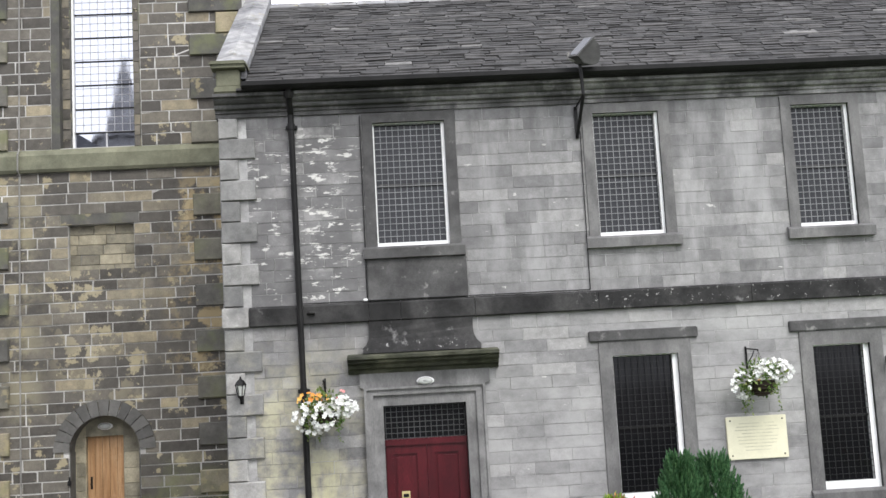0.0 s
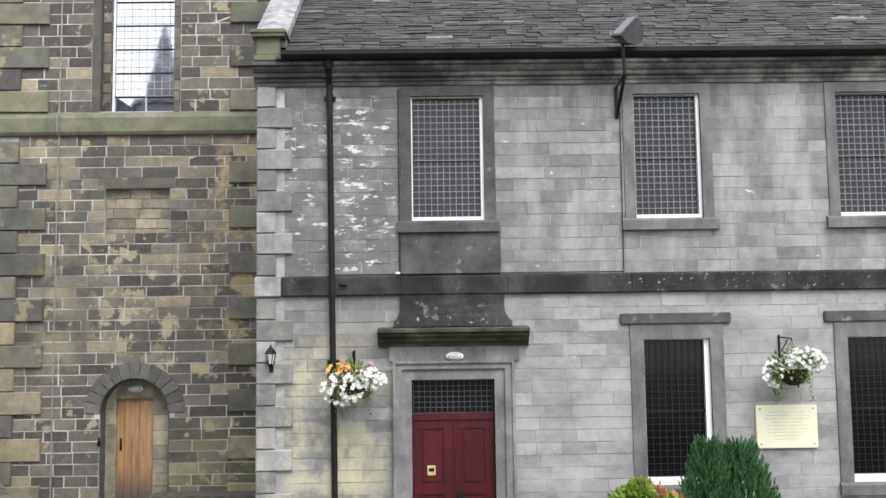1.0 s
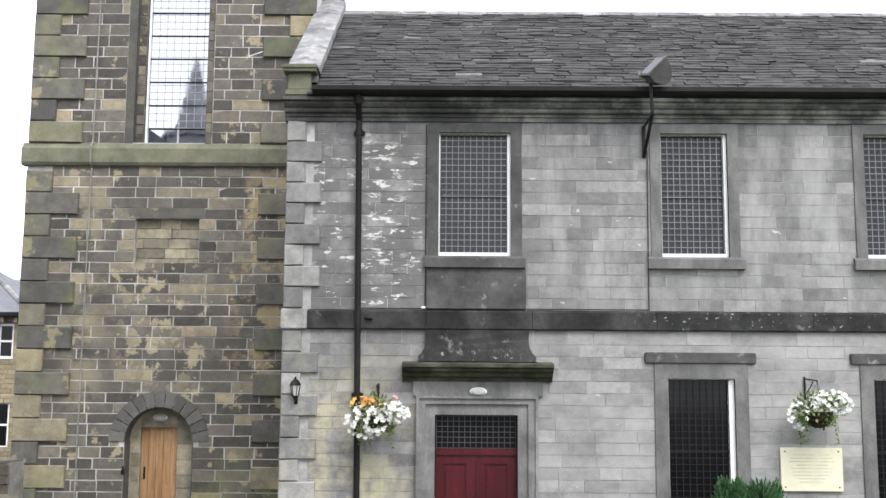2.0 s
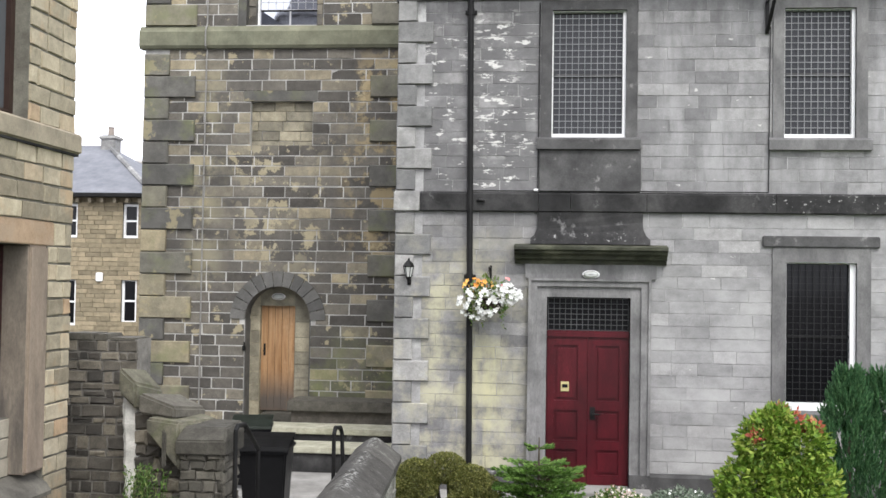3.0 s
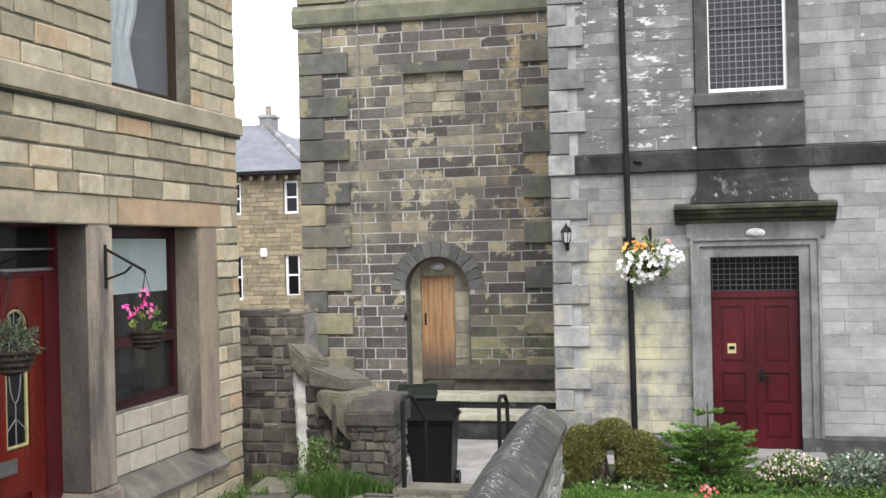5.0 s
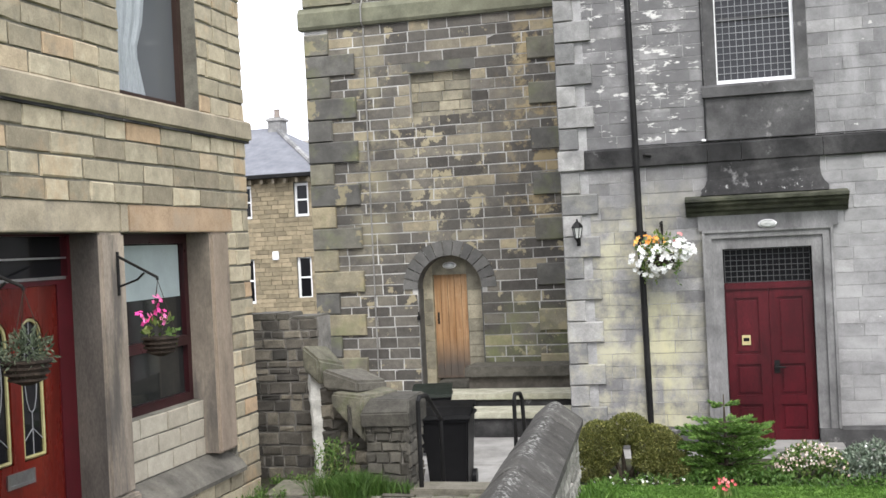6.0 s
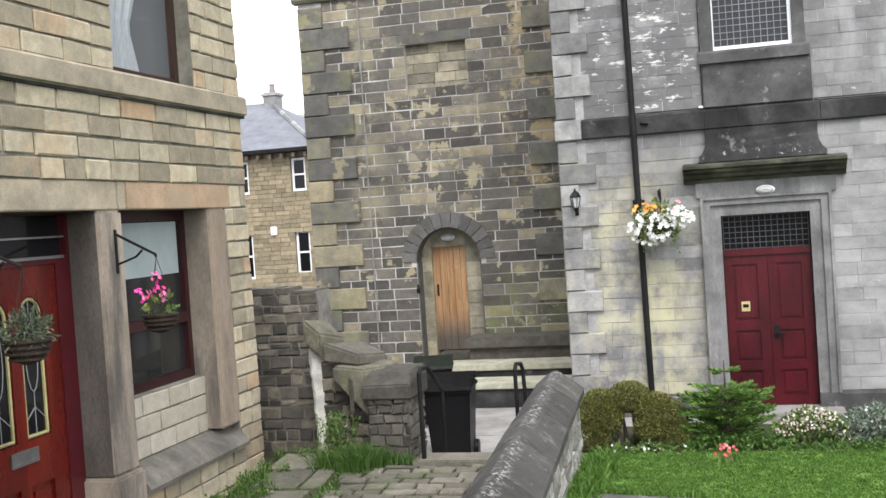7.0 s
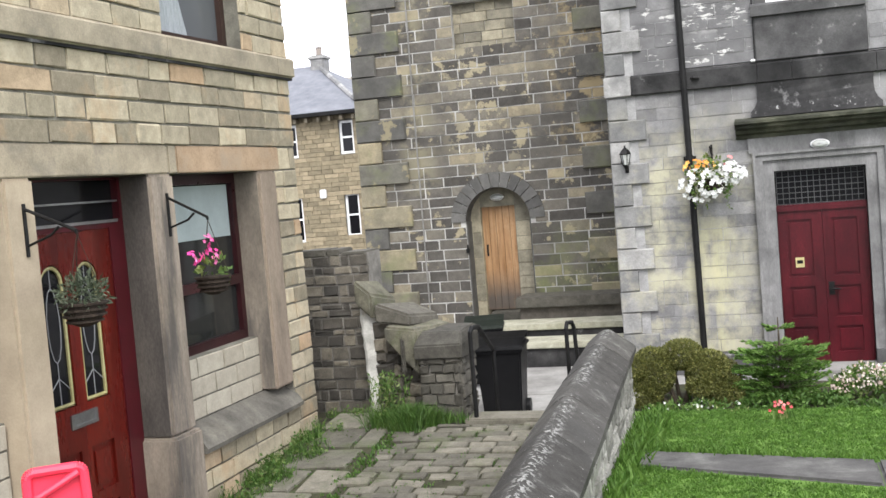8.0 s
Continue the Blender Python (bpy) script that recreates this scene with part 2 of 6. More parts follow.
house_band = surface("buff_string_stone", [(0, (0.232, 0.202, 0.149)), (0.5, (0.292, 0.254, 0.184)), (1, (0.353, 0.305, 0.221))], vary=0.35, mottle=5, stains=[((0.15, 0.138, 0.115), 3, 0.56, 0.72, 0.6, None)])
orange_stone = surface("orange_lintel_stone", [(0, (0.33, 0.235, 0.15)), (1, (0.42, 0.305, 0.20))], vary=0.35, mottle=5, stains=[((0.24, 0.20, 0.15), 2.5, 0.5, 0.65, 0.6, None)])
cream_stone = surface("cream_infill_stone", [(0, (0.311, 0.28, 0.218)), (1, (0.389, 0.358, 0.284))], vary=0.25, mottle=8, pieces=True)
rubble_stone = surface("dark_rubble_stone", [(0, (0.05, 0.046, 0.04)), (0.4, (0.09, 0.081, 0.068)), (0.75, (0.14, 0.125, 0.10)), (1, (0.22, 0.195, 0.15))], vary=0.5, mottle=7, pieces=True, bump=0.6, stains=[((0.035, 0.034, 0.031), 3.0, 0.55, 0.68, 0.6, None)])
rubble_mortar = surface("dark_rubble_joint", [(0, (0.123, 0.117, 0.104)), (1, (0.246, 0.229, 0.202))], vary=0.5, mottle=8)
pillar_stone = surface("lichened_pillar_stone", [(0, (0.0575, 0.0543, 0.0454)), (1, (0.108, 0.1, 0.0818))], vary=0.5, mottle=9, pieces=True, bump=0.5)
coping_stone = surface("lichened_coping_stone", [(0, (0.043, 0.0404, 0.0361)), (0.5, (0.0654, 0.0619, 0.0559)), (1, (0.0929, 0.0886, 0.0791))], vary=0.5, mottle=5, bump=0.6, pieces=True, stains=[((0.04, 0.0385, 0.036), 2.5, 0.5, 0.66, 0.7, None), ((0.40, 0.395, 0.37), 30, 0.665, 0.69, 0.8, None), ((0.22, 0.22, 0.195), 5, 0.60, 0.70, 0.5, None)])
n, l = coping_stone.node_tree.nodes, coping_stone.node_tree.links
tc = n.new("ShaderNodeTexCoord")
sep = n.new("ShaderNodeSeparateXYZ")
l.new(tc.outputs["Object"], sep.inputs[0])
crown = times(n, l, ranged(n, l, sep.outputs["Y"], -0.07, -0.01), ranged(n, l, sep.outputs["Y"], 0.09, 0.03))
spots = ranged(n, l, noisy(n, l, tc.outputs["Object"], 26, 3), 0.53, 0.57)
long_run = ranged(n, l, noisy(n, l, tc.outputs["Object"], 1.7, 2), 0.35, 0.5)
shader = n["Principled BSDF"]
plain = shader.inputs["Base Color"].links[0].from_socket
l.new(mixed(n, l, times(n, l, times(n, l, crown, spots), times(n, l, long_run, 0.42)), plain, (0.50, 0.50, 0.47)), shader.inputs["Base Color"])
buff_coping = surface("mossy_buff_coping", [(0, (0.0861, 0.082, 0.0599)), (0.5, (0.127, 0.12, 0.0886)), (1, (0.189, 0.176, 0.131))], vary=0.5, mottle=7, bump=0.5, stains=[((0.085, 0.10, 0.045), 4, 0.5, 0.65, 0.6, None), ((0.06, 0.058, 0.05), 5, 0.55, 0.68, 0.6, None)])
slate = surface("stone_slate", [(0, (0.0271, 0.0264, 0.0257)), (0.5, (0.0467, 0.0453, 0.0438)), (0.94, (0.0589, 0.0566, 0.0543)), (0.99, (0.0754, 0.0731, 0.0694)), (1, (0.151, 0.147, 0.14))], vary=0.5, mottle=6, pieces=True, bump=0.5, rough=0.8)
blue_slate = surface("blue_slate", [(0, (0.115, 0.12, 0.135)), (1, (0.17, 0.175, 0.19))], vary=0.2, mottle=3, rough=0.7, spec=0.2)
far_stone = surface("far_buff_stone", [(0, (0.195, 0.163, 0.108)), (0.5, (0.270, 0.226, 0.147)), (1, (0.326, 0.269, 0.176))], vary=0.35, pieces=True)
sett_stone = surface("worn_sett", [(0, (0.086, 0.080, 0.064)), (0.5, (0.123, 0.115, 0.092)), (1, (0.184, 0.170, 0.135))], vary=0.45, mottle=7, pieces=True, bump=0.5, stains=[((0.075, 0.09, 0.04), 3.0, 0.5, 0.68, 0.6, None)])
earth = surface("mossy_soil", [(0, (0.032, 0.029, 0.019)), (0.6, (0.048, 0.048, 0.026)), (1, (0.038, 0.058, 0.019))], vary=0.5, mottle=6)
concrete = surface("pale_concrete", [(0, (0.215, 0.207, 0.195)), (1, (0.305, 0.296, 0.276))], vary=0.35, mottle=3)
flag = surface("dark_flagstone", [(0, (0.064, 0.061, 0.060)), (0.6, (0.093, 0.090, 0.085)), (1, (0.178, 0.174, 0.162))], vary=0.4, mottle=4)
turf = surface("turf", [(0, (0.08, 0.15, 0.025)), (1, (0.115, 0.20, 0.038))], vary=0.35, mottle=6)
black_iron = surface("black_painted_iron", [(0, (0.007, 0.007, 0.007)), (1, (0.017, 0.0165, 0.016))], rough=0.5, vary=0.4, spec=0.15)
grey_cable = surface("grey_lead_cable", [(0, (0.20, 0.195, 0.18)), (1, (0.28, 0.27, 0.25))], rough=0.6)
white_paint = surface("white_gloss_paint", [(0, (0.74, 0.74, 0.73)), (1, (0.84, 0.84, 0.83))], rough=0.4, vary=0.08, bump=0.05, spec=0.4)
maroon = surface("maroon_door_paint", [(0, (0.042, 0.004, 0.007)), (0.5, (0.065, 0.006, 0.010)), (1, (0.093, 0.010, 0.015))], rough=0.38, vary=0.6, mottle=3, bump=0.08, stretch=(1, 1, 0.3), stains=[((0.16, 0.075, 0.06), 5, 0.60, 0.72, 0.4, (1.8, 3.5, -0.1, 0.5, 0.2))], spec=0.22)
red_door = surface("red_stained_wood", [(0, (0.060, 0.005, 0.003)), (0.6, (0.092, 0.007, 0.004)), (1, (0.114, 0.015, 0.007))], rough=0.3, vary=0.6, mottle=4, bump=0.08, stretch=(1, 1, 0.2), spec=0.4)
dark_red = surface("dark_red_frame_paint", [(0, (0.043, 0.005, 0.007)), (1, (0.072, 0.007, 0.011))], rough=0.35, vary=0.2, bump=0.06, spec=0.4)
window_red = surface("dark_maroon_window_paint", [(0, (0.018, 0.005, 0.006)), (1, (0.036, 0.007, 0.009))], rough=0.35, vary=0.2, bump=0.06, spec=0.4)
oak = surface("weathered_varnished_boards", [(0, (0.27, 0.145, 0.065)), (0.5, (0.37, 0.215, 0.108)), (1, (0.45, 0.285, 0.155))], rough=0.5, vary=0.35, mottle=9, stretch=(3, 3, 0.25), stains=[((0.085, 0.075, 0.066), 5, 0.10, 0.42, 0.95, (-3, -1.5, 0.3, 0.95, 0.25), UPRIGHT), ((0.52, 0.36, 0.22), 4, 0.5, 0.65, 0.4, (-2.5, -1.5, 0.9, 2.3, 0.2))])
plastic_black = surface("black_plastic", [(0, (0.006, 0.006, 0.0065)), (1, (0.011, 0.011, 0.012))], rough=0.45, vary=0.2, bump=0.05, spec=0.15)
plastic_green = surface("dull_green_plastic", [(0, (0.022, 0.029, 0.022)), (1, (0.034, 0.042, 0.034))], rough=0.5, vary=0.3, mottle=8, bump=0.05, spec=0.15)
plastic_red = surface("red_plastic", [(0, (0.78, 0.045, 0.085)), (1, (0.86, 0.06, 0.11))], rough=0.35, vary=0.1, bump=0.03, spec=0.4)
cream_board = surface("cream_notice_board", [(0, (0.60, 0.575, 0.42)), (1, (0.68, 0.65, 0.50))], rough=0.5, vary=0.12, mottle=3, bump=0.05)
faint_ink = surface("faint_grey_lettering", [(0, (0.52, 0.50, 0.375)), (1, (0.59, 0.565, 0.43))], bump=0)
plate_gold = surface("pale_gold_plate", [(0, (0.46, 0.39, 0.19)), (1, (0.54, 0.47, 0.25))], rough=0.4, bump=0)
steel = surface("dull_steel", [(0, (0.35, 0.35, 0.35)), (1, (0.5, 0.5, 0.5))], rough=0.4, metal=1.0, bump=0)
mesh_wire = surface("galvanised_wire", [(0, (0.171, 0.173, 0.176)), (1, (0.243, 0.245, 0.248))], rough=0.6, vary=0.2, bump=0)
fan_wire = surface("grey_wire", [(0, (0.049, 0.049, 0.049)), (1, (0.078, 0.078, 0.079))], rough=0.6, vary=0.2, bump=0)
dull_wire = surface("dark_wire", [(0, (0.010, 0.010, 0.010)), (1, (0.018, 0.018, 0.018))], rough=0.6, vary=0.2, bump=0)
opal = surface("opal_lamp_glass", [(0, (0.42, 0.43, 0.41)), (1, (0.55, 0.56, 0.53))], rough=0.25, vary=0.1, bump=0, spec=0.4)
pane_dark = glassy("dark_window_glass", (0.008, 0.008, 0.009), 0.04, 0.2)
# base greyed to stand in for sky reflected in the upper hall windows
pane_greyed = glassy("sky_greyed_glass", (0.032, 0.033, 0.037), 0.18, 0.28)
pane_clear = glassy("clear_window_glass", (0.016, 0.017, 0.016), 0.02, 0.48)
# part of the sky's reflection is painted in by this lighter grey tint
pane_sky = glassy("sky_tinted_glass", (0.085, 0.09, 0.094), 0.03, 0.6)
pane_lead = glassy("mirroring_leaded_glass", (0.45, 0.46, 0.49), 0.0, 0.5)
pane_lead.node_tree.nodes["Principled BSDF"].inputs["Metallic"].default_value = 1.0
lead_came = surface("lead_came", [(0, (0.34, 0.34, 0.35)), (1, (0.44, 0.44, 0.45))], rough=0.5, bump=0)
gold_glass = surface("yellow_glass_border", [(0, (0.276, 0.249, 0.111)), (1, (0.343, 0.315, 0.166))], rough=0.2, bump=0)
net = surface("white_net_curtain", [(0, (0.259, 0.281, 0.288)), (1, (0.331, 0.353, 0.360))], vary=0.25, mottle=12, bump=0.1, stretch=(8, 8, 1))
blind = surface("pale_roller_blind", [(0, (0.255, 0.297, 0.289)), (1, (0.315, 0.357, 0.348))], vary=0.12, mottle=3, bump=0)
wicker = surface("dark_wicker", [(0, (0.018, 0.013, 0.010)), (1, (0.045, 0.033, 0.024))], vary=0.5, mottle=40)
bark = surface("dark_bark", [(0, (0.05, 0.04, 0.03)), (1, (0.10, 0.08, 0.06))], vary=0.5, mottle=20)
terracotta = surface("buff_chimney_pot", [(0, (0.225, 0.192, 0.162)), (1, (0.300, 0.256, 0.225))])
wall_face_stone = surface("pale_wall_face_stone", [(0, (0.15, 0.147, 0.125)), (0.5, (0.24, 0.235, 0.205)), (1, (0.36, 0.35, 0.31))], vary=0.5, mottle=9, pieces=True, bump=0.5, stains=[((0.07, 0.068, 0.06), 4, 0.52, 0.66, 0.7, None)])
render_wash = surface("flaking_whitewash", [(0, (0.42, 0.41, 0.37)), (1, (0.62, 0.61, 0.57))], vary=0.35, mottle=9, bump=0.5)
hedge_leaf = leafy("olive_hedge_leaf", (0.07, 0.08, 0.018), (0.125, 0.132, 0.034), (0.22, 0.212, 0.066))
spruce_leaf = leafy("spruce_needle", (0.06, 0.135, 0.02), (0.105, 0.205, 0.038), (0.21, 0.32, 0.085))
conifer_leaf = leafy("conifer_frond", (0.03, 0.085, 0.036), (0.06, 0.145, 0.06), (0.11, 0.215, 0.09))
laurel_leaf = leafy("yellow_green_leaf", (0.07, 0.14, 0.015), (0.16, 0.26, 0.03), (0.30, 0.36, 0.07))
red_leaf = leafy("red_young_leaf", (0.35, 0.07, 0.05), (0.50, 0.14, 0.09), (0.45, 0.25, 0.12))
basket_leaf = leafy("trailing_leaf", (0.05, 0.10, 0.02), (0.10, 0.17, 0.035), (0.22, 0.25, 0.08))
silver_leaf = leafy("silver_leaf", (0.10, 0.135, 0.095), (0.17, 0.215, 0.155), (0.28, 0.32, 0.25))
white_petal = leafy("white_petal", (0.72, 0.73, 0.70), (0.82, 0.82, 0.80), (0.86, 0.85, 0.80))
orange_petal = leafy("orange_petal", (0.75, 0.28, 0.05), (0.85, 0.42, 0.10), (0.85, 0.55, 0.15))
pink_petal = leafy("pink_petal", (0.75, 0.05, 0.28), (0.85, 0.10, 0.40), (0.88, 0.25, 0.50))
blush_petal = leafy("blush_petal", (0.60, 0.42, 0.36), (0.72, 0.62, 0.55), (0.80, 0.75, 0.68))
coral_petal = leafy("coral_petal", (0.75, 0.10, 0.12), (0.85, 0.22, 0.22), (0.88, 0.38, 0.36))
grass_blade = leafy("grass_blade", (0.055, 0.125, 0.017), (0.085, 0.175, 0.026), (0.125, 0.22, 0.045), 0.6, 0.35)
lavender_leaf = leafy("dark_lavender_leaf", (0.045, 0.06, 0.035), (0.085, 0.11, 0.065), (0.16, 0.18, 0.125))
rank_leaf = leafy("rank_grass_blade", (0.035, 0.08, 0.014), (0.06, 0.125, 0.022), (0.11, 0.18, 0.045))
weed_leaf = leafy("weed_leaf", (0.045, 0.10, 0.018), (0.09, 0.165, 0.032), (0.19, 0.22, 0.08))


# ---- mesh helpers ----
def part(name, bm, material, parent=None, label=""):
    me = bpy.data.meshes.new(name)
    bm.to_mesh(me)
    bm.free()
    me.materials.append(material)
    ob = new(name, me)
    ob.parent = parent
    if label:
        ob["label"] = label
    return ob


def thing(name, label, category, group="", kind=""):
    return tagged(new(name), label, category, group, kind)


def box(bm, x0, x1, y0, y1, z0, z1, bevel=0.0):
    vs = [bm.verts.new(p) for p in ((x0, y0, z0), (x1, y0, z0), (x1, y1, z0), (x0, y1, z0), (x0, y0, z1), (x1, y0, z1), (x1, y1, z1), (x0, y1, z1))]
    fs = [bm.faces.new([vs[i] for i in f]) for f in ((0, 3, 2, 1), (4, 5, 6, 7), (0, 1, 5, 4), (1, 2, 6, 5), (2, 3, 7, 6), (3, 0, 4, 7))]
    if bevel:
        bmesh.ops.bevel(bm, geom=list({e for f in fs for e in f.edges}), offset=bevel, segments=2, affect="EDGES")


def boxed(name, dims, material, parent=None, label="", bevel=0.0):
    bm = bmesh.new()
    box(bm, *dims, bevel)
    return part(name, bm, material, parent, label)


def rod(bm, p0, p1, r0, r1=None, seg=10):
    p0, p1 = Vector(p0), Vector(p1)
    r1 = r0 if r1 is None else r1
    q = (p1 - p0).to_track_quat("Z", "Y")
    rings = []
    for p, r in ((p0, r0), (p1, r1)):
        rings.append([bm.verts.new(p + q @ Vector((r * math.cos(a), r * math.sin(a), 0))) for a in (2 * math.pi * i / seg for i in range(seg))])
    for i in range(seg):
        bm.faces.new((rings[0][i], rings[0][(i + 1) % seg], rings[1][(i + 1) % seg], rings[1][i]))
    bm.faces.new(rings[0][::-1]), bm.faces.new(rings[1])


def tube(bm, pts, r, seg=8):
    for a, b in zip(pts, pts[1:]):
        rod(bm, a, b, r, r, seg)


def lathe(bm, profile, centre, seg=20):
    """profile: (radius, height) from the bottom up."""
    rings = [[bm.verts.new((centre[0] + r * math.cos(2 * math.pi * i / seg), centre[1] + r * math.sin(2 * math.pi * i / seg), centre[2] + h)) for i in range(seg)] for r, h in profile]
    for a, b in zip(rings, rings[1:]):
        for i in range(seg):
            bm.faces.new((a[i], a[(i + 1) % seg], b[(i + 1) % seg], b[i]))
    bm.faces.new(rings[0][::-1]), bm.faces.new(rings[-1])


def moulding(bm, profile, u0, u1, axis="x", jitter=0.0):
    """Sweeps a closed profile of (out, z) along x (out is towards -y) or along y (out is towards +x), from u0 to u1."""
    ends = []
    for u in (u0, u1):
        ends.append([bm.verts.new((u, -o, z) if axis == "x" else (o, u, z)) for o, z in profile])
    k = len(profile)
    for i in range(k):
        bm.faces.new((ends[0][i], ends[0][(i + 1) % k], ends[1][(i + 1) % k], ends[1][i]))
    bm.faces.new(ends[0][::-1]), bm.faces.new(ends[1])
    bmesh.ops.recalc_face_normals(bm, faces=bm.faces)


def pierced(bm, u0, u1, v0, v1, holes, w0, w1, axis="y"):
    """A wall of thickness w0 to w1 with rectangular holes (u0, u1, v0, v1). axis: the way in which it is thick."""
    us = sorted({u0, u1, *[h[i] for h in holes for i in (0, 1) if u0 < h[i] < u1]})
    vs = sorted({v0, v1, *[h[i] for h in holes for i in (2, 3) if v0 < h[i] < v1]})
    solid = lambda i, j: 0 <= i < len(us) - 1 and 0 <= j < len(vs) - 1 and not any(h[0] < (us[i] + us[i + 1]) / 2 < h[1] and h[2] < (vs[j] + vs[j + 1]) / 2 < h[3] for h in holes)
    made = {}

    def vert(u, v, w):
        if (u, v, w) not in made:
            made[u, v, w] = bm.verts.new((u, w, v) if axis == "y" else (w, u, v))
        return made[u, v, w]

    for i in range(len(us) - 1):
        for j in range(len(vs) - 1):
            if not solid(i, j):
                continue
            a, b, c, d = us[i], us[i + 1], vs[j], vs[j + 1]
            for w in (w0, w1):
                bm.faces.new([vert(*p, w) for p in ((a, c), (b, c), (b, d), (a, d))])
            for di, dj, p, q in ((-1, 0, (a, c), (a, d)), (1, 0, (b, c), (b, d)), (0, -1, (a, c), (b, c)), (0, 1, (a, d), (b, d))):
                if not solid(i + di, j + dj):
                    bm.faces.new((vert(*p, w0), vert(*q, w0), vert(*q, w1), vert(*p, w1)))
    bmesh.ops.recalc_face_normals(bm, faces=bm.faces)


STONES = {}
along_x = lambda y: (lambda u, v: Matrix.Translation((u, y, v)))
along_y = lambda x: (lambda u, v: pose(x, u, v, 0, 0, 90))


def stone_shape(w, h, d, inset, variant, rough, gap=0.004):
    """Corners and faces of one dressed stone: back at y = 0.01, front at y = -d."""
    rng = random.Random(f"{w:.3f}{h:.3f}{variant}")
    j = lambda s: rng.uniform(-s, s) * rough
    g = gap
    vs = []
    for y, e in ((0.012, g), (-d * 0.55, g), (-d, g + inset)):
        for x, z, sx, sz in ((0, 0, 1, 1), (w, 0, -1, 1), (w, h, -1, -1), (0, h, 1, -1)):
            vs.append((x + sx * e + j(0.006), y + (j(0.006) if y < 0 else 0), z + sz * e + j(0.006)))
    fs = [(8, 9, 10, 11)]
    for a in (0, 4):
        fs += [(a + i, a + (i + 1) % 4, a + 4 + (i + 1) % 4, a + 4 + i) for i in range(4)]
    return vs, fs


def stone_mesh(name, w, h, d, inset, material, rng, rough, gap=0.004):
    w, h = round(w, 2), round(h, 3)
    key = (name, w, h, rng.randrange(3), material.name)
    if key not in STONES:
        me = bpy.data.meshes.new(name)
        vs, fs = stone_shape(w, h, d, inset, key[3], rough, gap)
        me.from_pydata(vs, [], fs)
        me.materials.append(material)
        STONES[key] = me
    return STONES[key]


def courses(u0, u1, v0, v1, high, long, holes, seed, vary=0.0):
    """Stones (u, v, w, h) of a coursed wall, broken-bonded, leaving the holes out."""
    rng = random.Random(seed)
    out, v = [], v0
    while v < v1 - 0.04:
        h = high * (1 + rng.uniform(-vary, vary))
        h = v1 - v if v1 - v - h < high * 0.5 else h
        spans = [(u0, u1)]
        for a, b, c, d in holes:
            if min(d, v + h) - max(c, v) > 0.5 * h:
                spans = [s for p, q in spans for s in ((p, min(q, a)), (max(p, b), q)) if s[1] - s[0] > 0.03]
        for p, q in spans:
            u = p
            first = True
            while u < q - 1e-6:
                w = rng.uniform(*long) * (rng.uniform(0.4, 1) if first else 1)
                first = False
                if q - u - w < long[0] * 0.45:
                    w = q - u if q - u < long[1] * 1.15 else (q - u) / 2
                out.append((u, v, w, h))
                u += w
        v += h
    return out


def lay(parent, name, stones, frame_of, d, inset, material, seed, centre, rough=1.0, limit=300, many="stonework", gap=0.004):
    """Lays the stones; those nearest to centre (u, v) as pieces, the rest joined. frame_of(u, v) is a stone's pose."""
    rng = random.Random(seed)
    stones = sorted(stones, key=lambda s: (s[0] - centre[0]) ** 2 + (s[1] - centre[1]) ** 2)
    vs, fs = [], []
    for k, (u, v, w, h) in enumerate(stones):
        m = frame_of(u, v)
        if k < limit:
            ob = new(name, stone_mesh(name, w, h, d + rng.choice((0, 0.002, 0.004)), inset, material, rng, rough, gap))
            ob.parent = parent
            ob.matrix_basis = m
        else:
            a, f = stone_shape(w, h, d, inset, rng.randrange(9), rough, gap)
            fs += [tuple(i + len(vs) for i in q) for q in f]
            vs += [m @ Vector(p) for p in a]
    if vs:
        me = bpy.data.meshes.new(many)
        me.from_pydata(vs, [], fs)
        me.materials.append(material)
        ob = tagged(new(many, me), kind="stuff")
        ob.parent = parent


def leaves(bm, centre, spread, count, size, rng, shell=0.0, droop=0.0, squash=1.0, where=None):
    """Folded leaves scattered through (or near the surface of) an ellipsoid."""
    c, s = Vector(centre), Vector(spread)
    for _ in range(count):
        p = Vector((rng.gauss(0, 1), rng.gauss(0, 1), rng.gauss(0, 1))).normalized()
        r = rng.uniform(shell, 1.0) if shell else rng.random() ** 0.4
        q = c + Vector((p.x * s.x, p.y * s.y, p.z * s.z)) * r
        if where and not where(q):
            continue
        leaf(bm, q, p + Vector((rng.uniform(-1, 1), rng.uniform(-1, 1), rng.uniform(-1, 1) - droop)) * 0.9, size * rng.uniform(0.6, 1.3), rng, squash)


def leaf(bm, at, way, size, rng, slim=1.0):
    way = Vector(way).normalized()
    side = way.cross(Vector((rng.uniform(-1, 1), rng.uniform(-1, 1), rng.uniform(-1, 1)))).normalized() * size * 0.32 * slim
    up = way.cross(side).normalized() * size * 0.1
    a, b = at, at + way * size
    m = at + way * size * 0.45
    v = [bm.verts.new(x) for x in (a, m + side + up, b, m - side + up)]
    bm.faces.new((v[0], v[1], v[2]))
    bm.faces.new((v[0], v[2], v[3]))


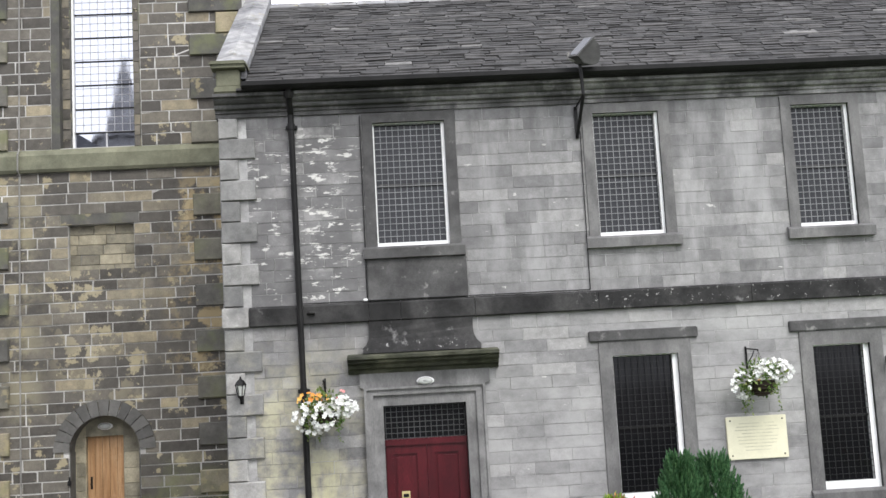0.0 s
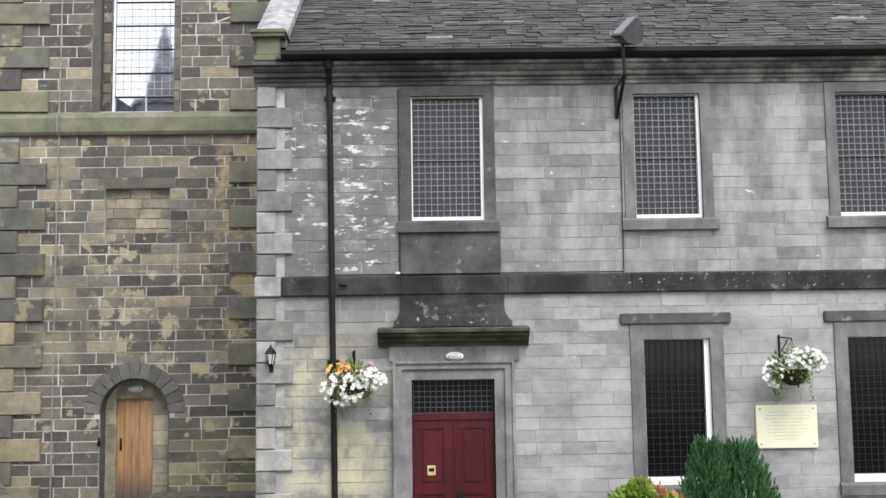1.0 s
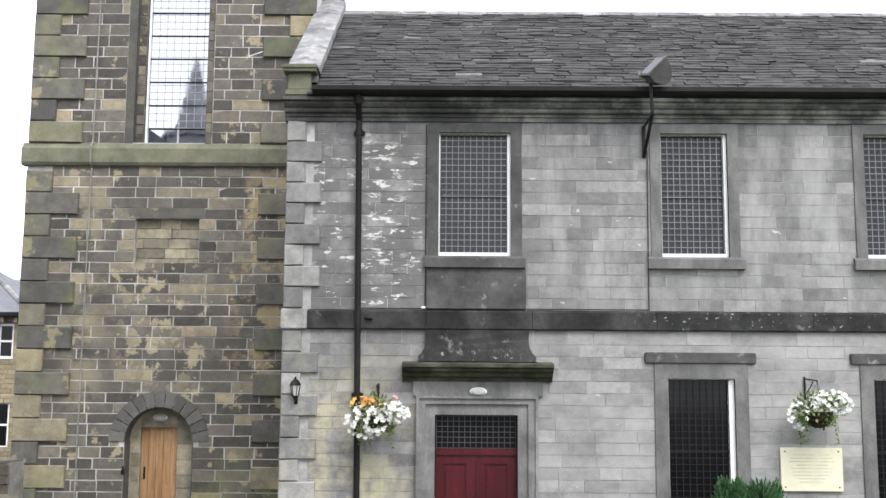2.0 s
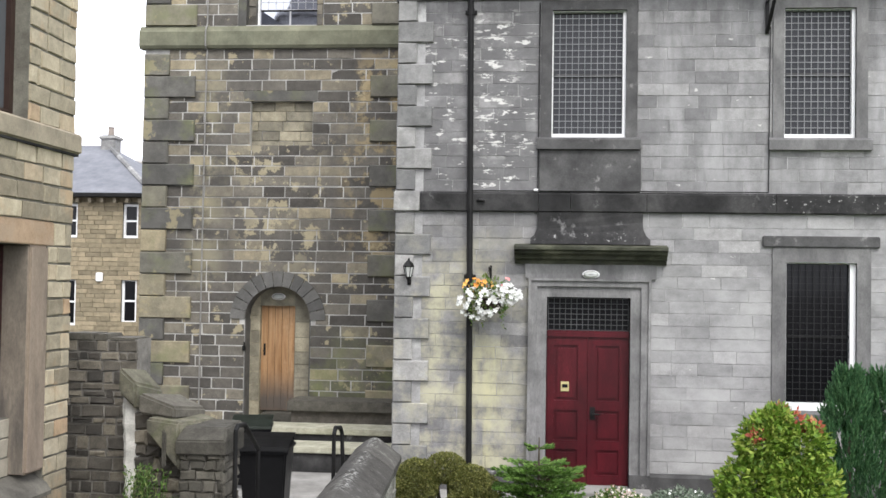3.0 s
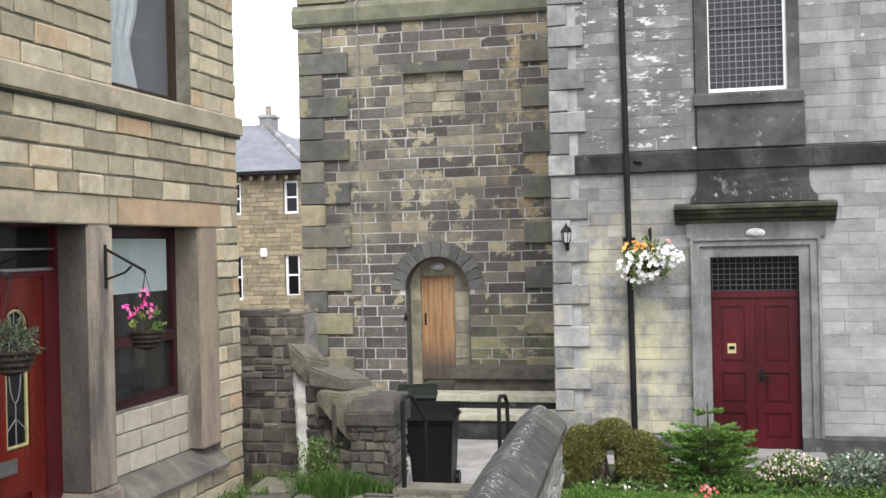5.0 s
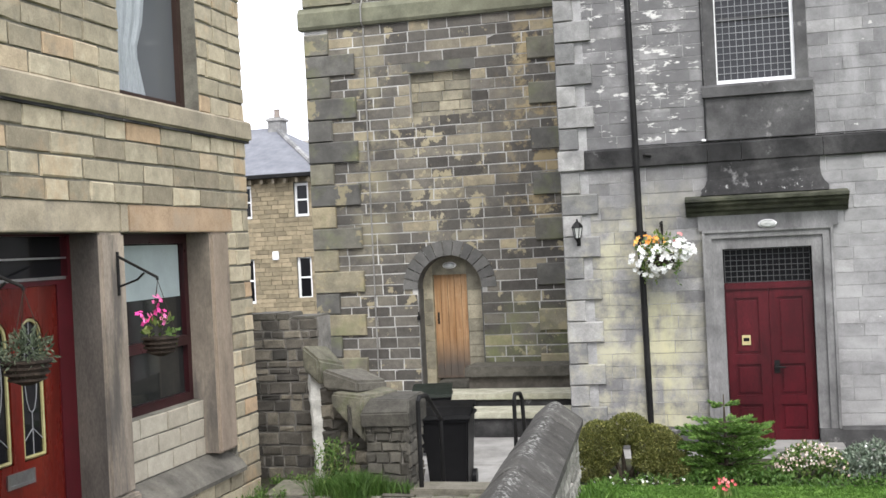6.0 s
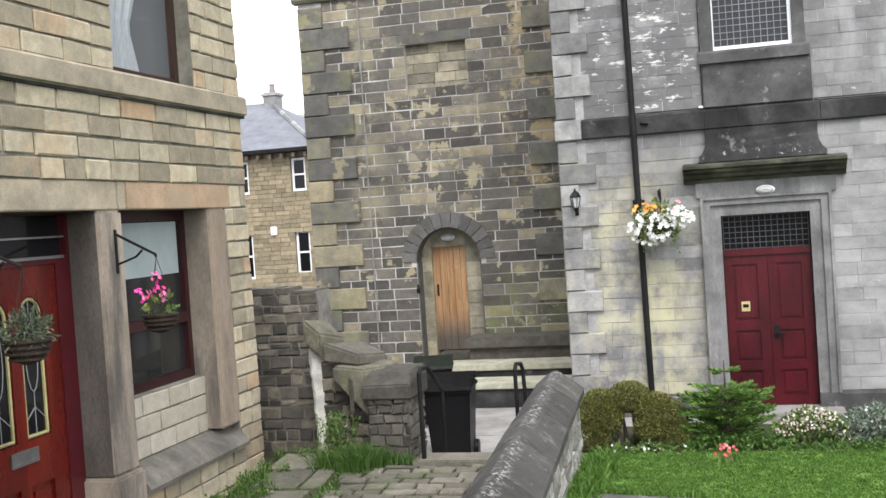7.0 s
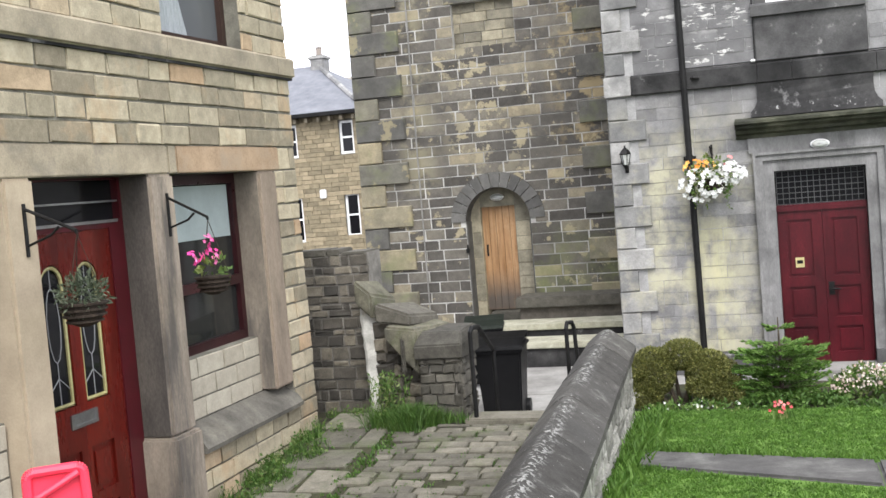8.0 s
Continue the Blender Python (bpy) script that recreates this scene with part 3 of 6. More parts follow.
def flower(bm, at, size, rng, petals=5, facing=(0, -1, 0.3)):
    f = (Vector(facing) + Vector((rng.uniform(-0.6, 0.6), rng.uniform(-0.6, 0.6), rng.uniform(-0.5, 0.5)))).normalized()
    q = f.to_track_quat("Z", "Y")
    c = bm.verts.new(at)
    ring = []
    for i in range(petals * 2):
        a = math.pi * i / petals
        r = size * (1.0 if i % 2 == 0 else 0.62)
        ring.append(bm.verts.new(at + q @ Vector((r * math.cos(a), r * math.sin(a), size * 0.3))))
    for i in range(petals * 2):
        bm.faces.new((c, ring[i], ring[(i + 1) % (petals * 2)]))


# ---- ground ----
bm = bmesh.new()
box(bm, -900, 900, -900, 900, -1.2, -0.22)
tagged(part("ground", bm, yard_soil), "worn grey ground reaching to the horizon", "ground", kind="structure")


def slope(name, x0, x1, stations, base, material, label, category):
    """A strip of ground from (y, z) stations, with its sides."""
    b = bmesh.new()
    rows = [[b.verts.new(p) for p in ((x0, y, base), (x0, y, z), (x1, y, z), (x1, y, base))] for y, z in stations]
    for r, s in zip(rows, rows[1:]):
        for i in range(3):
            b.faces.new((r[i], r[i + 1], s[i + 1], s[i]))
    b.faces.new(rows[0]), b.faces.new(rows[-1][::-1])
    bmesh.ops.recalc_face_normals(b, faces=b.faces)
    return tagged(part(name, b, material), label, category, kind="structure")


def path_z(y):
    return 0.64 + 0.09 * max(-5.5, min(0, y + 5.9))


def lawn_z(y):
    return 0.02 + 0.05 * max(0, min(5, -2.2 - y))


path_bed = slope("pavement", -2.05, 0.42, [(y, path_z(y) - 0.03) for y in (-14.5, -11.4, -9, -7.5, -5.9)], -1, earth, "mossy soil bed of the sett-paved lane", "pavement")
slope("road", -60, 60, [(-60, 1.12), (-14.6, 1.12)], -1, yard_soil, "worn grey asphalt road above the garden", "road")
slope("lawn", 0.42, 16, [(y, lawn_z(y)) for y in (-14.5, -7.2, -3.0)], -1, turf, "green mown lawn before the hall", "lawn")
slope("flower_bed", 0.42, 16, [(-3.0, 0.03), (-1.1, -0.02)], -1, earth, "dark soil flower bed along the hall", "flower bed")
slope("yard_floor", -7.0, 16, [(-1.1, -0.10), (3.2, -0.10)], -1, concrete, "pale concrete yard in front of the hall", "yard")
slope("yard_floor", -1.9, 0.42, [(-5.0, -0.12), (-1.1, -0.11)], -1, concrete, "pale concrete yard below the steps", "yard")
slope("back_yard", -9.5, -1.9, [(-5.9, 0.6), (-1.1, 0.3)], -1, earth, "weedy soil behind the house", "ground")

# ---- church hall ----
hall = thing("church_hall", "two-storey soot-stained grey sandstone church hall with slate roof", "hall")
HX = 13.5
W_UP = [(2.13, 3.13), (5.22, 6.15), (8.05, 8.88), (10.7, 11.5)]
W_LOW = [(5.26, 6.17), (8.05, 8.85), (10.7, 11.5)]
holes = [(a, b, 4.70, 6.45) for a, b in W_UP] + [(a, b, 1.08, 3.045) for a, b in W_LOW] + [(2.10, 3.22, -0.1, 2.535)]
bm = bmesh.new()
pierced(bm, 0, HX, -0.3, 6.86, holes, 0.004, 0.45)
hall_wall = part("wall", bm, hall_mortar, hall, "grey coursed sandstone front wall")
bm = bmesh.new()
box(bm, 0, 0.4, 0.45, 7.2, -0.3, 6.9), box(bm, HX - 0.4, HX, 0.45, 7.2, -0.3, 6.9), box(bm, 0.4, HX - 0.4, 6.8, 7.2, -0.3, 6.9)
for xs in (0.0, HX - 0.4):
    a = [bm.verts.new((xs + dx, y, z)) for dx in (0, 0.4) for y, z in ((0.0, 6.9), (7.2, 6.9), (3.6, 9.15))]
    bm.faces.new(a[:3]), bm.faces.new(a[:2:-1])
    for i in range(3):
        bm.faces.new((a[i], a[(i + 1) % 3], a[3 + (i + 1) % 3], a[3 + i]))
part("side_wall", bm, hall_mortar, hall)
boxed("interior_floor", (0.4, HX - 0.4, 0.5, 6.8, 3.4, 3.6), hall_mortar, hall, "inner floor behind the windows")

# bands, sills and surrounds
cuts = [0.345, 1.97, 2.40, 3.42, 5.12, 7.25, 9.3, 11.2, HX]
for a, b in zip(cuts, cuts[1:]):
    bm = bmesh.new()
    moulding(bm, [(-0.1, 3.688), (0.055, 3.688), (0.065, 3.70), (0.065, 3.925), (0.03, 3.955), (-0.1, 3.955)], a + 0.003, b - 0.003)
    part("string_stone", bm, dark_stone, hall, "blackened stone of the string course")
boxed("string_end", (-0.02, 0.34, -0.07, 0.1, 3.684, 3.958), quoin_stone, hall, "pale cleaned end of the string course", 0.012)
bm = bmesh.new()
moulding(bm, [(-0.2, 6.6), (0.035, 6.6), (0.035, 6.655), (0.06, 6.662), (0.06, 6.70), (0.115, 6.712), (0.125, 6.73), (0.125, 6.765), (0.16, 6.775), (0.20, 6.81), (0.205, 6.835), (0.26, 6.85), (0.26, 6.893), (-0.2, 6.893)], -0.03, HX)
part("cornice", bm, cornice_stone, hall, "blackened moulded stone cornice")
bm = bmesh.new()
moulding(bm, [(0.2, 6.9), (0.27, 6.9), (0.36, 6.915), (0.4, 6.955), (0.4, 7.015), (0.385, 7.015), (0.375, 6.965), (0.27, 6.93), (0.2, 6.93)], 0.38, HX)
part("gutter", bm, black_iron, hall, "black cast-iron gutter")
bm = bmesh.new()
moulding(bm, [(-0.05, -0.3), (0.06, -0.3), (0.06, 0.15), (0.02, 0.19), (-0.05, 0.19)], 3.50, HX)
moulding(bm, [(-0.05, -0.3), (0.06, -0.3), (0.06, 0.15), (0.02, 0.19), (-0.05, 0.19)], 0.0, 1.86)
part("plinth", bm, trim_stone, hall, "grey stone plinth")


def mesh_grille(parent, a, b, c, d, y, pitch, material, label):
    b2 = bmesh.new()
    nx, nz = round((b - a) / pitch), round((d - c) / pitch)
    for i in range(nx + 1):
        x = a + (b - a) * i / nx
        box(b2, x - 0.0045, x + 0.0045, y, y + 0.006, c, d)
    for i in range(nz + 1):
        z = c + (d - c) * i / nz
        box(b2, a, b, y - 0.006, y, z - 0.0045, z + 0.0045)
    return part("wire_grille", b2, material, parent, label)


def hall_window(a, b, c, d, lower):
    """A sash behind a wire guard, in a flat stone surround."""
    stone = grey_trim if lower or a > 4 else trim_stone
    s = bmesh.new()
    e, rail, foot = (0.18, 0.075, 0.11) if lower else (0.15, 0.045, 0.06)
    pierced(s, a - e, b + e, c - 0.02, d + (0.13 if not lower else 0.20), [(a, b, c - 0.1, d)], -0.025, 0.12)
    win = part("window", s, stone, hall, "grey stone window surround with wire-guarded sash")
    s = bmesh.new()
    moulding(s, [(-0.15, c - 0.16), (0.085, c - 0.16), (0.09, c - 0.03), (0.03, c + 0.005), (-0.15, c + 0.005)], a - 0.2, b + 0.2)
    part("sill", s, stone, win, "grey stone sill")
    if lower:
        boxed("lintel", (a - 0.31, b + 0.29, -0.05, 0.1, d + 0.202, d + 0.35), trim_stone, win, "sooty stone lintel", 0.012)
    s = bmesh.new()
    pierced(s, a, b, c + 0.005, d, [(a + 0.014, b - rail, c + foot, d - 0.012)], 0.04, 0.15)
    part("frame", s, white_paint, win, "white painted timber frame")
    boxed("pane", (a + 0.014, b - rail, 0.125, 0.131, c + foot, d - 0.012), pane_dark if lower else pane_greyed, win)
    s = bmesh.new()
    zm = (c + d) / 2
    box(s, a + 0.045, b - rail, 0.10, 0.124, zm - 0.02, zm + 0.02)
    part("glazing_bar", s, black_iron if lower else trim_stone, win)
    mesh_grille(win, a + 0.016, b - rail - 0.001, c + foot + 0.001, d - 0.014, 0.055, 0.088, dull_wire if lower else mesh_wire, "fine square wire guard")


for a, b in W_UP:
    hall_window(a, b, 4.70, 6.45, False)
for a, b in W_LOW:
    hall_window(a, b, 1.08, 3.045, True)

# moulded stone doorcase beside the last window
doorcase = thing("doorcase", "grey moulded stone doorcase on the hall front", "doorcase")
doorcase.matrix_basis = pose(-0.19, 0, 0)
bm = bmesh.new()
moulding(bm, [(-0.02, 2.70), (0.07, 2.70), (0.09, 2.73), (0.15, 2.76), (0.16, 2.80), (0.10, 2.84), (-0.02, 2.85)], 9.245, 10.75)
part("hood", bm, trim_stone, doorcase, "sooty moulded hood")
bm = bmesh.new()
moulding(bm, [(-0.02, 2.50), (0.06, 2.50), (0.085, 2.53), (0.085, 2.57), (0.05, 2.585), (-0.02, 2.59)], 9.27, 10.72)
part("architrave", bm, door_stone, doorcase)
boxed("frieze", (9.30, 10.69, -0.04, 0.004, 2.592, 2.698), door_stone, doorcase, "", 0.006)
for a, b in ((9.30, 9.36), (9.385, 9.50), (10.49, 10.605), (10.63, 10.69)):
    boxed("jamb", (a, b, -0.055, 0.004, -0.1, 2.498), door_stone, doorcase, "", 0.008)
boxed("door_leaf", (9.5, 10.49, -0.02, 0.004, -0.1, 2.498), maroon, doorcase, "maroon painted door")

# panel and flared apron between the door hood and the window over it
boxed("panel", (1.97, 3.34, -0.035, 0.05, 3.958, 4.535), trim_stone, hall, "smooth sooty stone panel", 0.01)
bm = bmesh.new()
prof = [(1.955, 3.685), (1.96, 3.55), (1.95, 3.45), (1.915, 3.37), (1.865, 3.32), (1.865, 3.25)]
front = [(x, z) for x, z in prof] + [(5.33 - x, z) for x, z in prof[::-1]]
f0, f1 = [[bm.verts.new((x, y + (0 if z > 3.5 else (3.5 - z) * -0.35 if y < 0 else 0), z)) for x, z in front] for y in (-0.05, 0.05)]
bm.faces.new(f0), bm.faces.new(f1[::-1])
for i in range(len(front)):
    bm.faces.new((f0[i], f0[(i + 1) % len(front)], f1[(i + 1) % len(front)], f1[i]))
bmesh.ops.recalc_face_normals(bm, faces=bm.faces)
part("apron", bm, dark_stone, hall, "flared dark stone apron over the door hood")
bm = bmesh.new()
moulding(bm, [(-0.05, 2.98), (0.05, 2.98), (0.07, 3.03), (0.14, 3.05), (0.16, 3.09), (0.25, 3.12), (0.26, 3.15), (0.32, 3.17), (0.32, 3.205), (0.05, 3.25), (-0.05, 3.25)], 1.655, 3.69)
part("door_hood", bm, mossy_stone, hall, "mossy moulded stone door hood")
bm = bmesh.new()
moulding(bm, [(-0.05, 2.79), (0.05, 2.79), (0.05, 2.978), (-0.05, 2.978)], 1.80, 3.56)
part("frieze", bm, door_stone, hall, "plain stone frieze under the hood")

# entrance door
bm = bmesh.new()
pierced(bm, 1.87, 3.47, 0.17, 2.785, [(2.10, 3.22, 0, 2.535)], -0.035, 0.1)
door = part("door", bm, door_stone, hall, "stepped stone architrave of the maroon double door")
bm = bmesh.new()
pierced(bm, 1.87, 3.47, 0.172, 2.786, [(1.97, 3.36, 0, 2.68)], -0.075, -0.036)
part("fascia", bm, door_stone, door)
bm = bmesh.new()
pierced(bm, 1.85, 3.49, 0.173, 2.79, [(1.885, 3.455, 0, 2.755)], -0.105, -0.076)
part("outer_moulding", bm, door_stone, door)
for x0, x1 in ((1.85, 2.10), (3.22, 3.50)):
    boxed("plinth_block", (x0, x1, -0.095, 0.1, -0.12, 0.17), trim_stone, door, "", 0.008)
boxed("threshold", (1.85, 3.5, -0.55, 0.3, -0.13, -0.005), concrete, door, "pale stone doorstep", 0.012)
boxed("transom", (2.10, 3.22, 0.06, 0.16, 1.99, 2.08), maroon, door, "maroon transom bar", 0.008)
boxed("fanlight", (2.10, 3.22, 0.12, 0.126, 2.08, 2.535), pane_dark, door, "dark fanlight glass")
mesh_grille(door, 2.12, 3.20, 2.09, 2.52, 0.09, 0.075, fan_wire, "square wire guard before the fanlight")
for x0, x1 in ((2.105, 2.658), (2.662, 3.215)):
    bm = bmesh.new()
    panels = [(x0 + 0.10, x1 - 0.13, c, d) for c, d in ((0.13, 0.47), (0.59, 1.0), (1.13, 1.88))]
    pierced(bm, x0, x1, 0.0, 1.99, panels, 0.09, 0.14)
    for a, b, c, d in panels:
        box(bm, a, b, 0.115, 0.135, c, d)
        box(bm, a + 0.03, b - 0.03, 0.096, 0.12, c + 0.03, d - 0.03, 0.012)
    part("door_leaf", bm, maroon, door, "maroon panelled door leaf")
bm = bmesh.new()
rod(bm, (2.73, 0.09, 0.96), (2.73, 0.035, 0.96), 0.03), rod(bm, (2.73, 0.04, 0.96), (2.84, 0.04, 0.955), 0.012), box(bm, 2.695, 2.765, 0.08, 0.092, 0.88, 1.05)
part("handle", bm, black_iron, door, "black lever handle")
boxed("notice_plate", (2.30, 2.41, 0.082, 0.092, 1.255, 1.385), plate_gold, door, "small pale gold plate with dark emblem")
boxed("plate_emblem", (2.318, 2.392, 0.078, 0.083, 1.305, 1.35), plastic_black, door)

# roof, gable coping, kneeler
TAN = 0.63
roof_z = lambda y: 6.985 + TAN * (y + 0.34)
bm = bmesh.new()
vs = [bm.verts.new(p) for x in (0.3, HX + 0.1) for p in ((x, -0.34, 6.905), (x, 3.6, roof_z(3.6) - 0.08), (x, 7.5, 6.905))]
for f in ((0, 1, 4, 3), (1, 2, 5, 4), (0, 3, 5, 2), (0, 2, 1), (3, 4, 5)):
    bm.faces.new([vs[i] for i in f])
bmesh.ops.recalc_face_normals(bm, faces=bm.faces)
roof = part("roof", bm, slate, hall, "dark stone-slate roof with lichen")
bm = bmesh.new()
for a, b in ((-0.1, 0.95), (0.96, 1.9), (1.91, 2.85), (2.86, 3.75)):
    s = [bm.verts.new((x, y, roof_z(y) + dz)) for y in (a, b) for x, dz in ((-0.04, 0.0), (0.42, 0.0), (0.42, 0.17), (0.19, 0.22), (-0.04, 0.17))]
    for i in range(5):
        bm.faces.new((s[i], s[(i + 1) % 5], s[5 + (i + 1) % 5], s[5 + i]))
    bm.faces.new(s[:5]), bm.faces.new(s[:4:-1])
bmesh.ops.recalc_face_normals(bm, faces=bm.faces)
part("gable_coping", bm, gable_stone, hall, "pale stone gable coping with yellow lichen")
bm = bmesh.new()
box(bm, -0.01, 0.36, -0.26, 0.3, 6.90, 7.00, 0.02), box(bm, 0.02, 0.34, -0.22, 0.3, 7.0, 7.24, 0.012), box(bm, -0.04, 0.42, -0.3, 0.34, 7.24, 7.275, 0.008), box(bm, -0.06, 0.44, -0.32, 0.36, 7.275, 7.345, 0.02)
part("kneeler", bm, band_stone, hall, "mossy moulded kneeler stone")
for i in range(26):
    bm = bmesh.new()
    moulding(bm, [(-3.80, roof_z(3.6) - 0.10), (-3.40, roof_z(3.6) - 0.10), (-3.42, roof_z(3.6) - 0.06), (-3.60, roof_z(3.6) + 0.05), (-3.78, roof_z(3.6) - 0.06)], 0.42 + i * 0.5, 0.905 + i * 0.5)
    part("ridge_tile", bm, gable_stone, hall, "pale stone ridge tile" if i == 0 else "")

# ---- tower ----
tower = thing("church_tower", "square blackened sandstone church tower with buff patches", "tower")
TX0, TX1, TY = -4.785, 0.0, 3.0
t_holes = [(-2.93, -1.87, 4.87, 5.695), (-2.96, -1.84, 0.3, 2.60), (-3.17, -1.73, 6.98, 11.2)]
bm = bmesh.new()
pierced(bm, TX0, TX1, -0.3, 14.0, t_holes, TY + 0.004, TY + 0.7)
tower_wall = part("wall", bm, tower_mortar, tower, "blackened tower wall with pale joints")
for dims in ((TX0, TX0 + 0.7, TY + 0.7, TY + 4.8), (TX1 - 0.7, TX1, TY + 0.7, TY + 4.8), (TX0 + 0.7, TX1 - 0.7, TY + 4.1, TY + 4.8)):
    boxed("side_wall", (*dims, -0.3, 14.0), tower_quoin, tower)
bm = bmesh.new()
moulding(bm, [(-TY - 0.1, 6.58), (-TY + 0.06, 6.58), (-TY + 0.09, 6.63), (-TY + 0.09, 6.86), (-TY + 0.01, 6.965), (-TY - 0.1, 6.965)], TX0 - 0.08, TX1)
part("string_course", bm, band_stone, tower, "green-stained stone band")
boxed("niche", (-2.94, -1.86, TY + 0.13, TY + 0.4, 4.86, 5.705), tower_mortar, tower, "blind recess filled with stone")
bm = bmesh.new()
moulding(bm, [(-TY - 0.05, 5.697), (-TY + 0.012, 5.697), (-TY + 0.012, 5.87), (-TY - 0.05, 5.87)], -3.05, -1.79)
part("niche_lintel", bm, tower_quoin, tower, "dark stone lintel over the blind recess")

# leaded tower window
bm = bmesh.new()
pierced(bm, -3.18, -1.72, 6.965, 11.25, [(-3.04, -1.83, 6.9, 11.1)], TY - 0.005, TY + 0.16)
pierced(bm, -3.06, -1.75, 6.966, 11.15, [(-2.90, -1.84, 6.9, 11.0)], TY + 0.14, TY + 0.40)
twin = part("window", bm, tower_quoin, tower, "tall leaded tower window in stepped stone jambs")
boxed("pane", (-2.90, -1.83, TY + 0.27, TY + 0.276, 6.9, 11.05), pane_lead, twin, "pale leaded glass mirroring the sky")
bm = bmesh.new()
for i in range(1, 8):
    x = -2.86 + 1.03 * i / 8
    box(bm, x - 0.004, x + 0.004, TY + 0.262, TY + 0.269, 7.3, 11.0)
for i in range(30):
    z = 7.3 + 0.125 * i
    box(bm, -2.86, -1.83, TY + 0.262, TY + 0.269, z - 0.004, z + 0.004)
box(bm, -2.36, -2.335, TY + 0.25, TY + 0.268, 6.92, 7.3)
part("lead_came", bm, lead_came, twin, "grid of lead cames")
for i in range(10):
    z = 7.28 + 0.41 * i
    boxed("saddle_bar", (-2.86, -1.83, TY + 0.248, TY + 0.262, z - 0.009, z + 0.009), black_iron, twin, "dark iron saddle bar")
boxed("side_bar", (-2.90, -2.868, TY + 0.22, TY + 0.262, 6.97, 11), white_paint, twin, "pale flaking side bar")

# arched tower doorway
AC, SPR, RI, RO = -2.40, 2.04, 0.555, 0.81


def arch_ring(name, r0, r1, y0, y1, count, material, parent, label=""):
    for i in range(count):
        b2 = bmesh.new()
        a0, a1 = math.pi * (i + 0.045) / count, math.pi * (i + 0.955) / count
        rows = []
        for k in range(4):
            a = a0 + (a1 - a0) * k / 3
            rows.append([b2.verts.new((AC + r * math.cos(a), y, SPR + r * math.sin(a))) for y, r in ((y0, r0), (y0, r1), (y1, r1), (y1, r0))])
        for r, s in zip(rows, rows[1:]):
            for j in range(4):
                b2.faces.new((r[j], r[(j + 1) % 4], s[(j + 1) % 4], s[j]))
        b2.faces.new(rows[0]), b2.faces.new(rows[-1][::-1])
        bmesh.ops.recalc_face_normals(b2, faces=b2.faces)
        part(name, b2, material, parent, label)


arch_ring("voussoir", RI, RO, TY - 0.02, TY + 0.3, 13, arch_stone, tower_wall)
bm = bmesh.new()
rows = []
for k in range(19):
    a = math.pi * k / 18
    rows.append([bm.verts.new(p) for p in ((AC + RI * math.cos(a), TY + 0.013, SPR + RI * math.sin(a)), (AC + RI * math.cos(a), TY + 0.5, SPR + RI * math.sin(a)),)] )
corner_l, corner_r = (AC - RI, 2.602), (AC + RI, 2.602)
for k, (r, s) in enumerate(zip(rows, rows[1:])):
    bm.faces.new((r[0], r[1], s[1], s[0]))
    c = bm.verts.new((corner_r[0] if k < 9 else corner_l[0], TY + 0.013, 2.602))
    bm.faces.new((r[0], s[0], c))
bmesh.ops.recalc_face_normals(bm, faces=bm.faces)
part("spandrel", bm, arch_stone, tower)
for x0 in (AC - RI, AC + RI - 0.014):
    boxed("reveal", (x0, x0 + 0.014, TY + 0.002, TY + 0.298, 0.3, SPR), arch_stone, tower, "dark reveal of the arched doorway")
bm = bmesh.new()
box(bm, AC - RI, -2.775, TY + 0.30, TY + 0.6, 0.3, 2.60), box(bm, -2.175, AC + RI, TY + 0.30, TY + 0.6, 0.3, 2.60), box(bm, -2.775, -2.175, TY + 0.301, TY + 0.6, 2.265, 2.60)
tdoor = part("door", bm, jamb_stone, tower, "arched stone doorway with orange boarded door")
rng = random.Random(5)
for i in range(5):
    x = -2.775 + 0.12 * i
    boxed("board", (x + 0.002, x + 0.118, TY + 0.38 + rng.uniform(0, 0.004), TY + 0.42, 0.49, 2.265), oak, tdoor, "orange varnished vertical board", 0.004)
bm = bmesh.new()
box(bm, -2.725, -2.695, TY + 0.365, TY + 0.385, 1.42, 1.62), rod(bm, (-2.71, TY + 0.375, 1.5), (-2.71, TY + 0.33, 1.5), 0.014)
part("latch", bm, black_iron, tdoor, "black iron latch")
bm = bmesh.new()
box(bm, -2.985, -2.93, TY - 0.035, TY + 0.02, 1.52, 1.60, 0.008), rod(bm, (-2.955, TY - 0.02, 1.60), (-2.955, TY - 0.02, 1.66), 0.014, 0.014, 8)
part("gudgeon", bm, black_iron, tdoor, "old iron gate gudgeon")
bm = bmesh.new()
box(bm, -2.75, -1.95, TY - 0.25, TY + 0.3, -0.1, 0.36, 0.012), box(bm, -2.65, -2.0, TY - 0.02, TY + 0.3, 0.36, 0.49, 0.012)
tagged(part("doorstep", bm, pillar_stone), "worn stone steps at the tower door", "step")
bm = bmesh.new()
box(bm, -2.03, -0.03, 2.25, 2.985, 0.62, 0.79, 0.015)
ledge = tagged(part("stone_bench", bm, pillar_stone), "dark stone slab ledge beside the tower door", "ledge")
boxed("ledge_base", (-1.98, -0.04, 2.34, 2.98, -0.1, 0.62), rubble_stone, ledge)
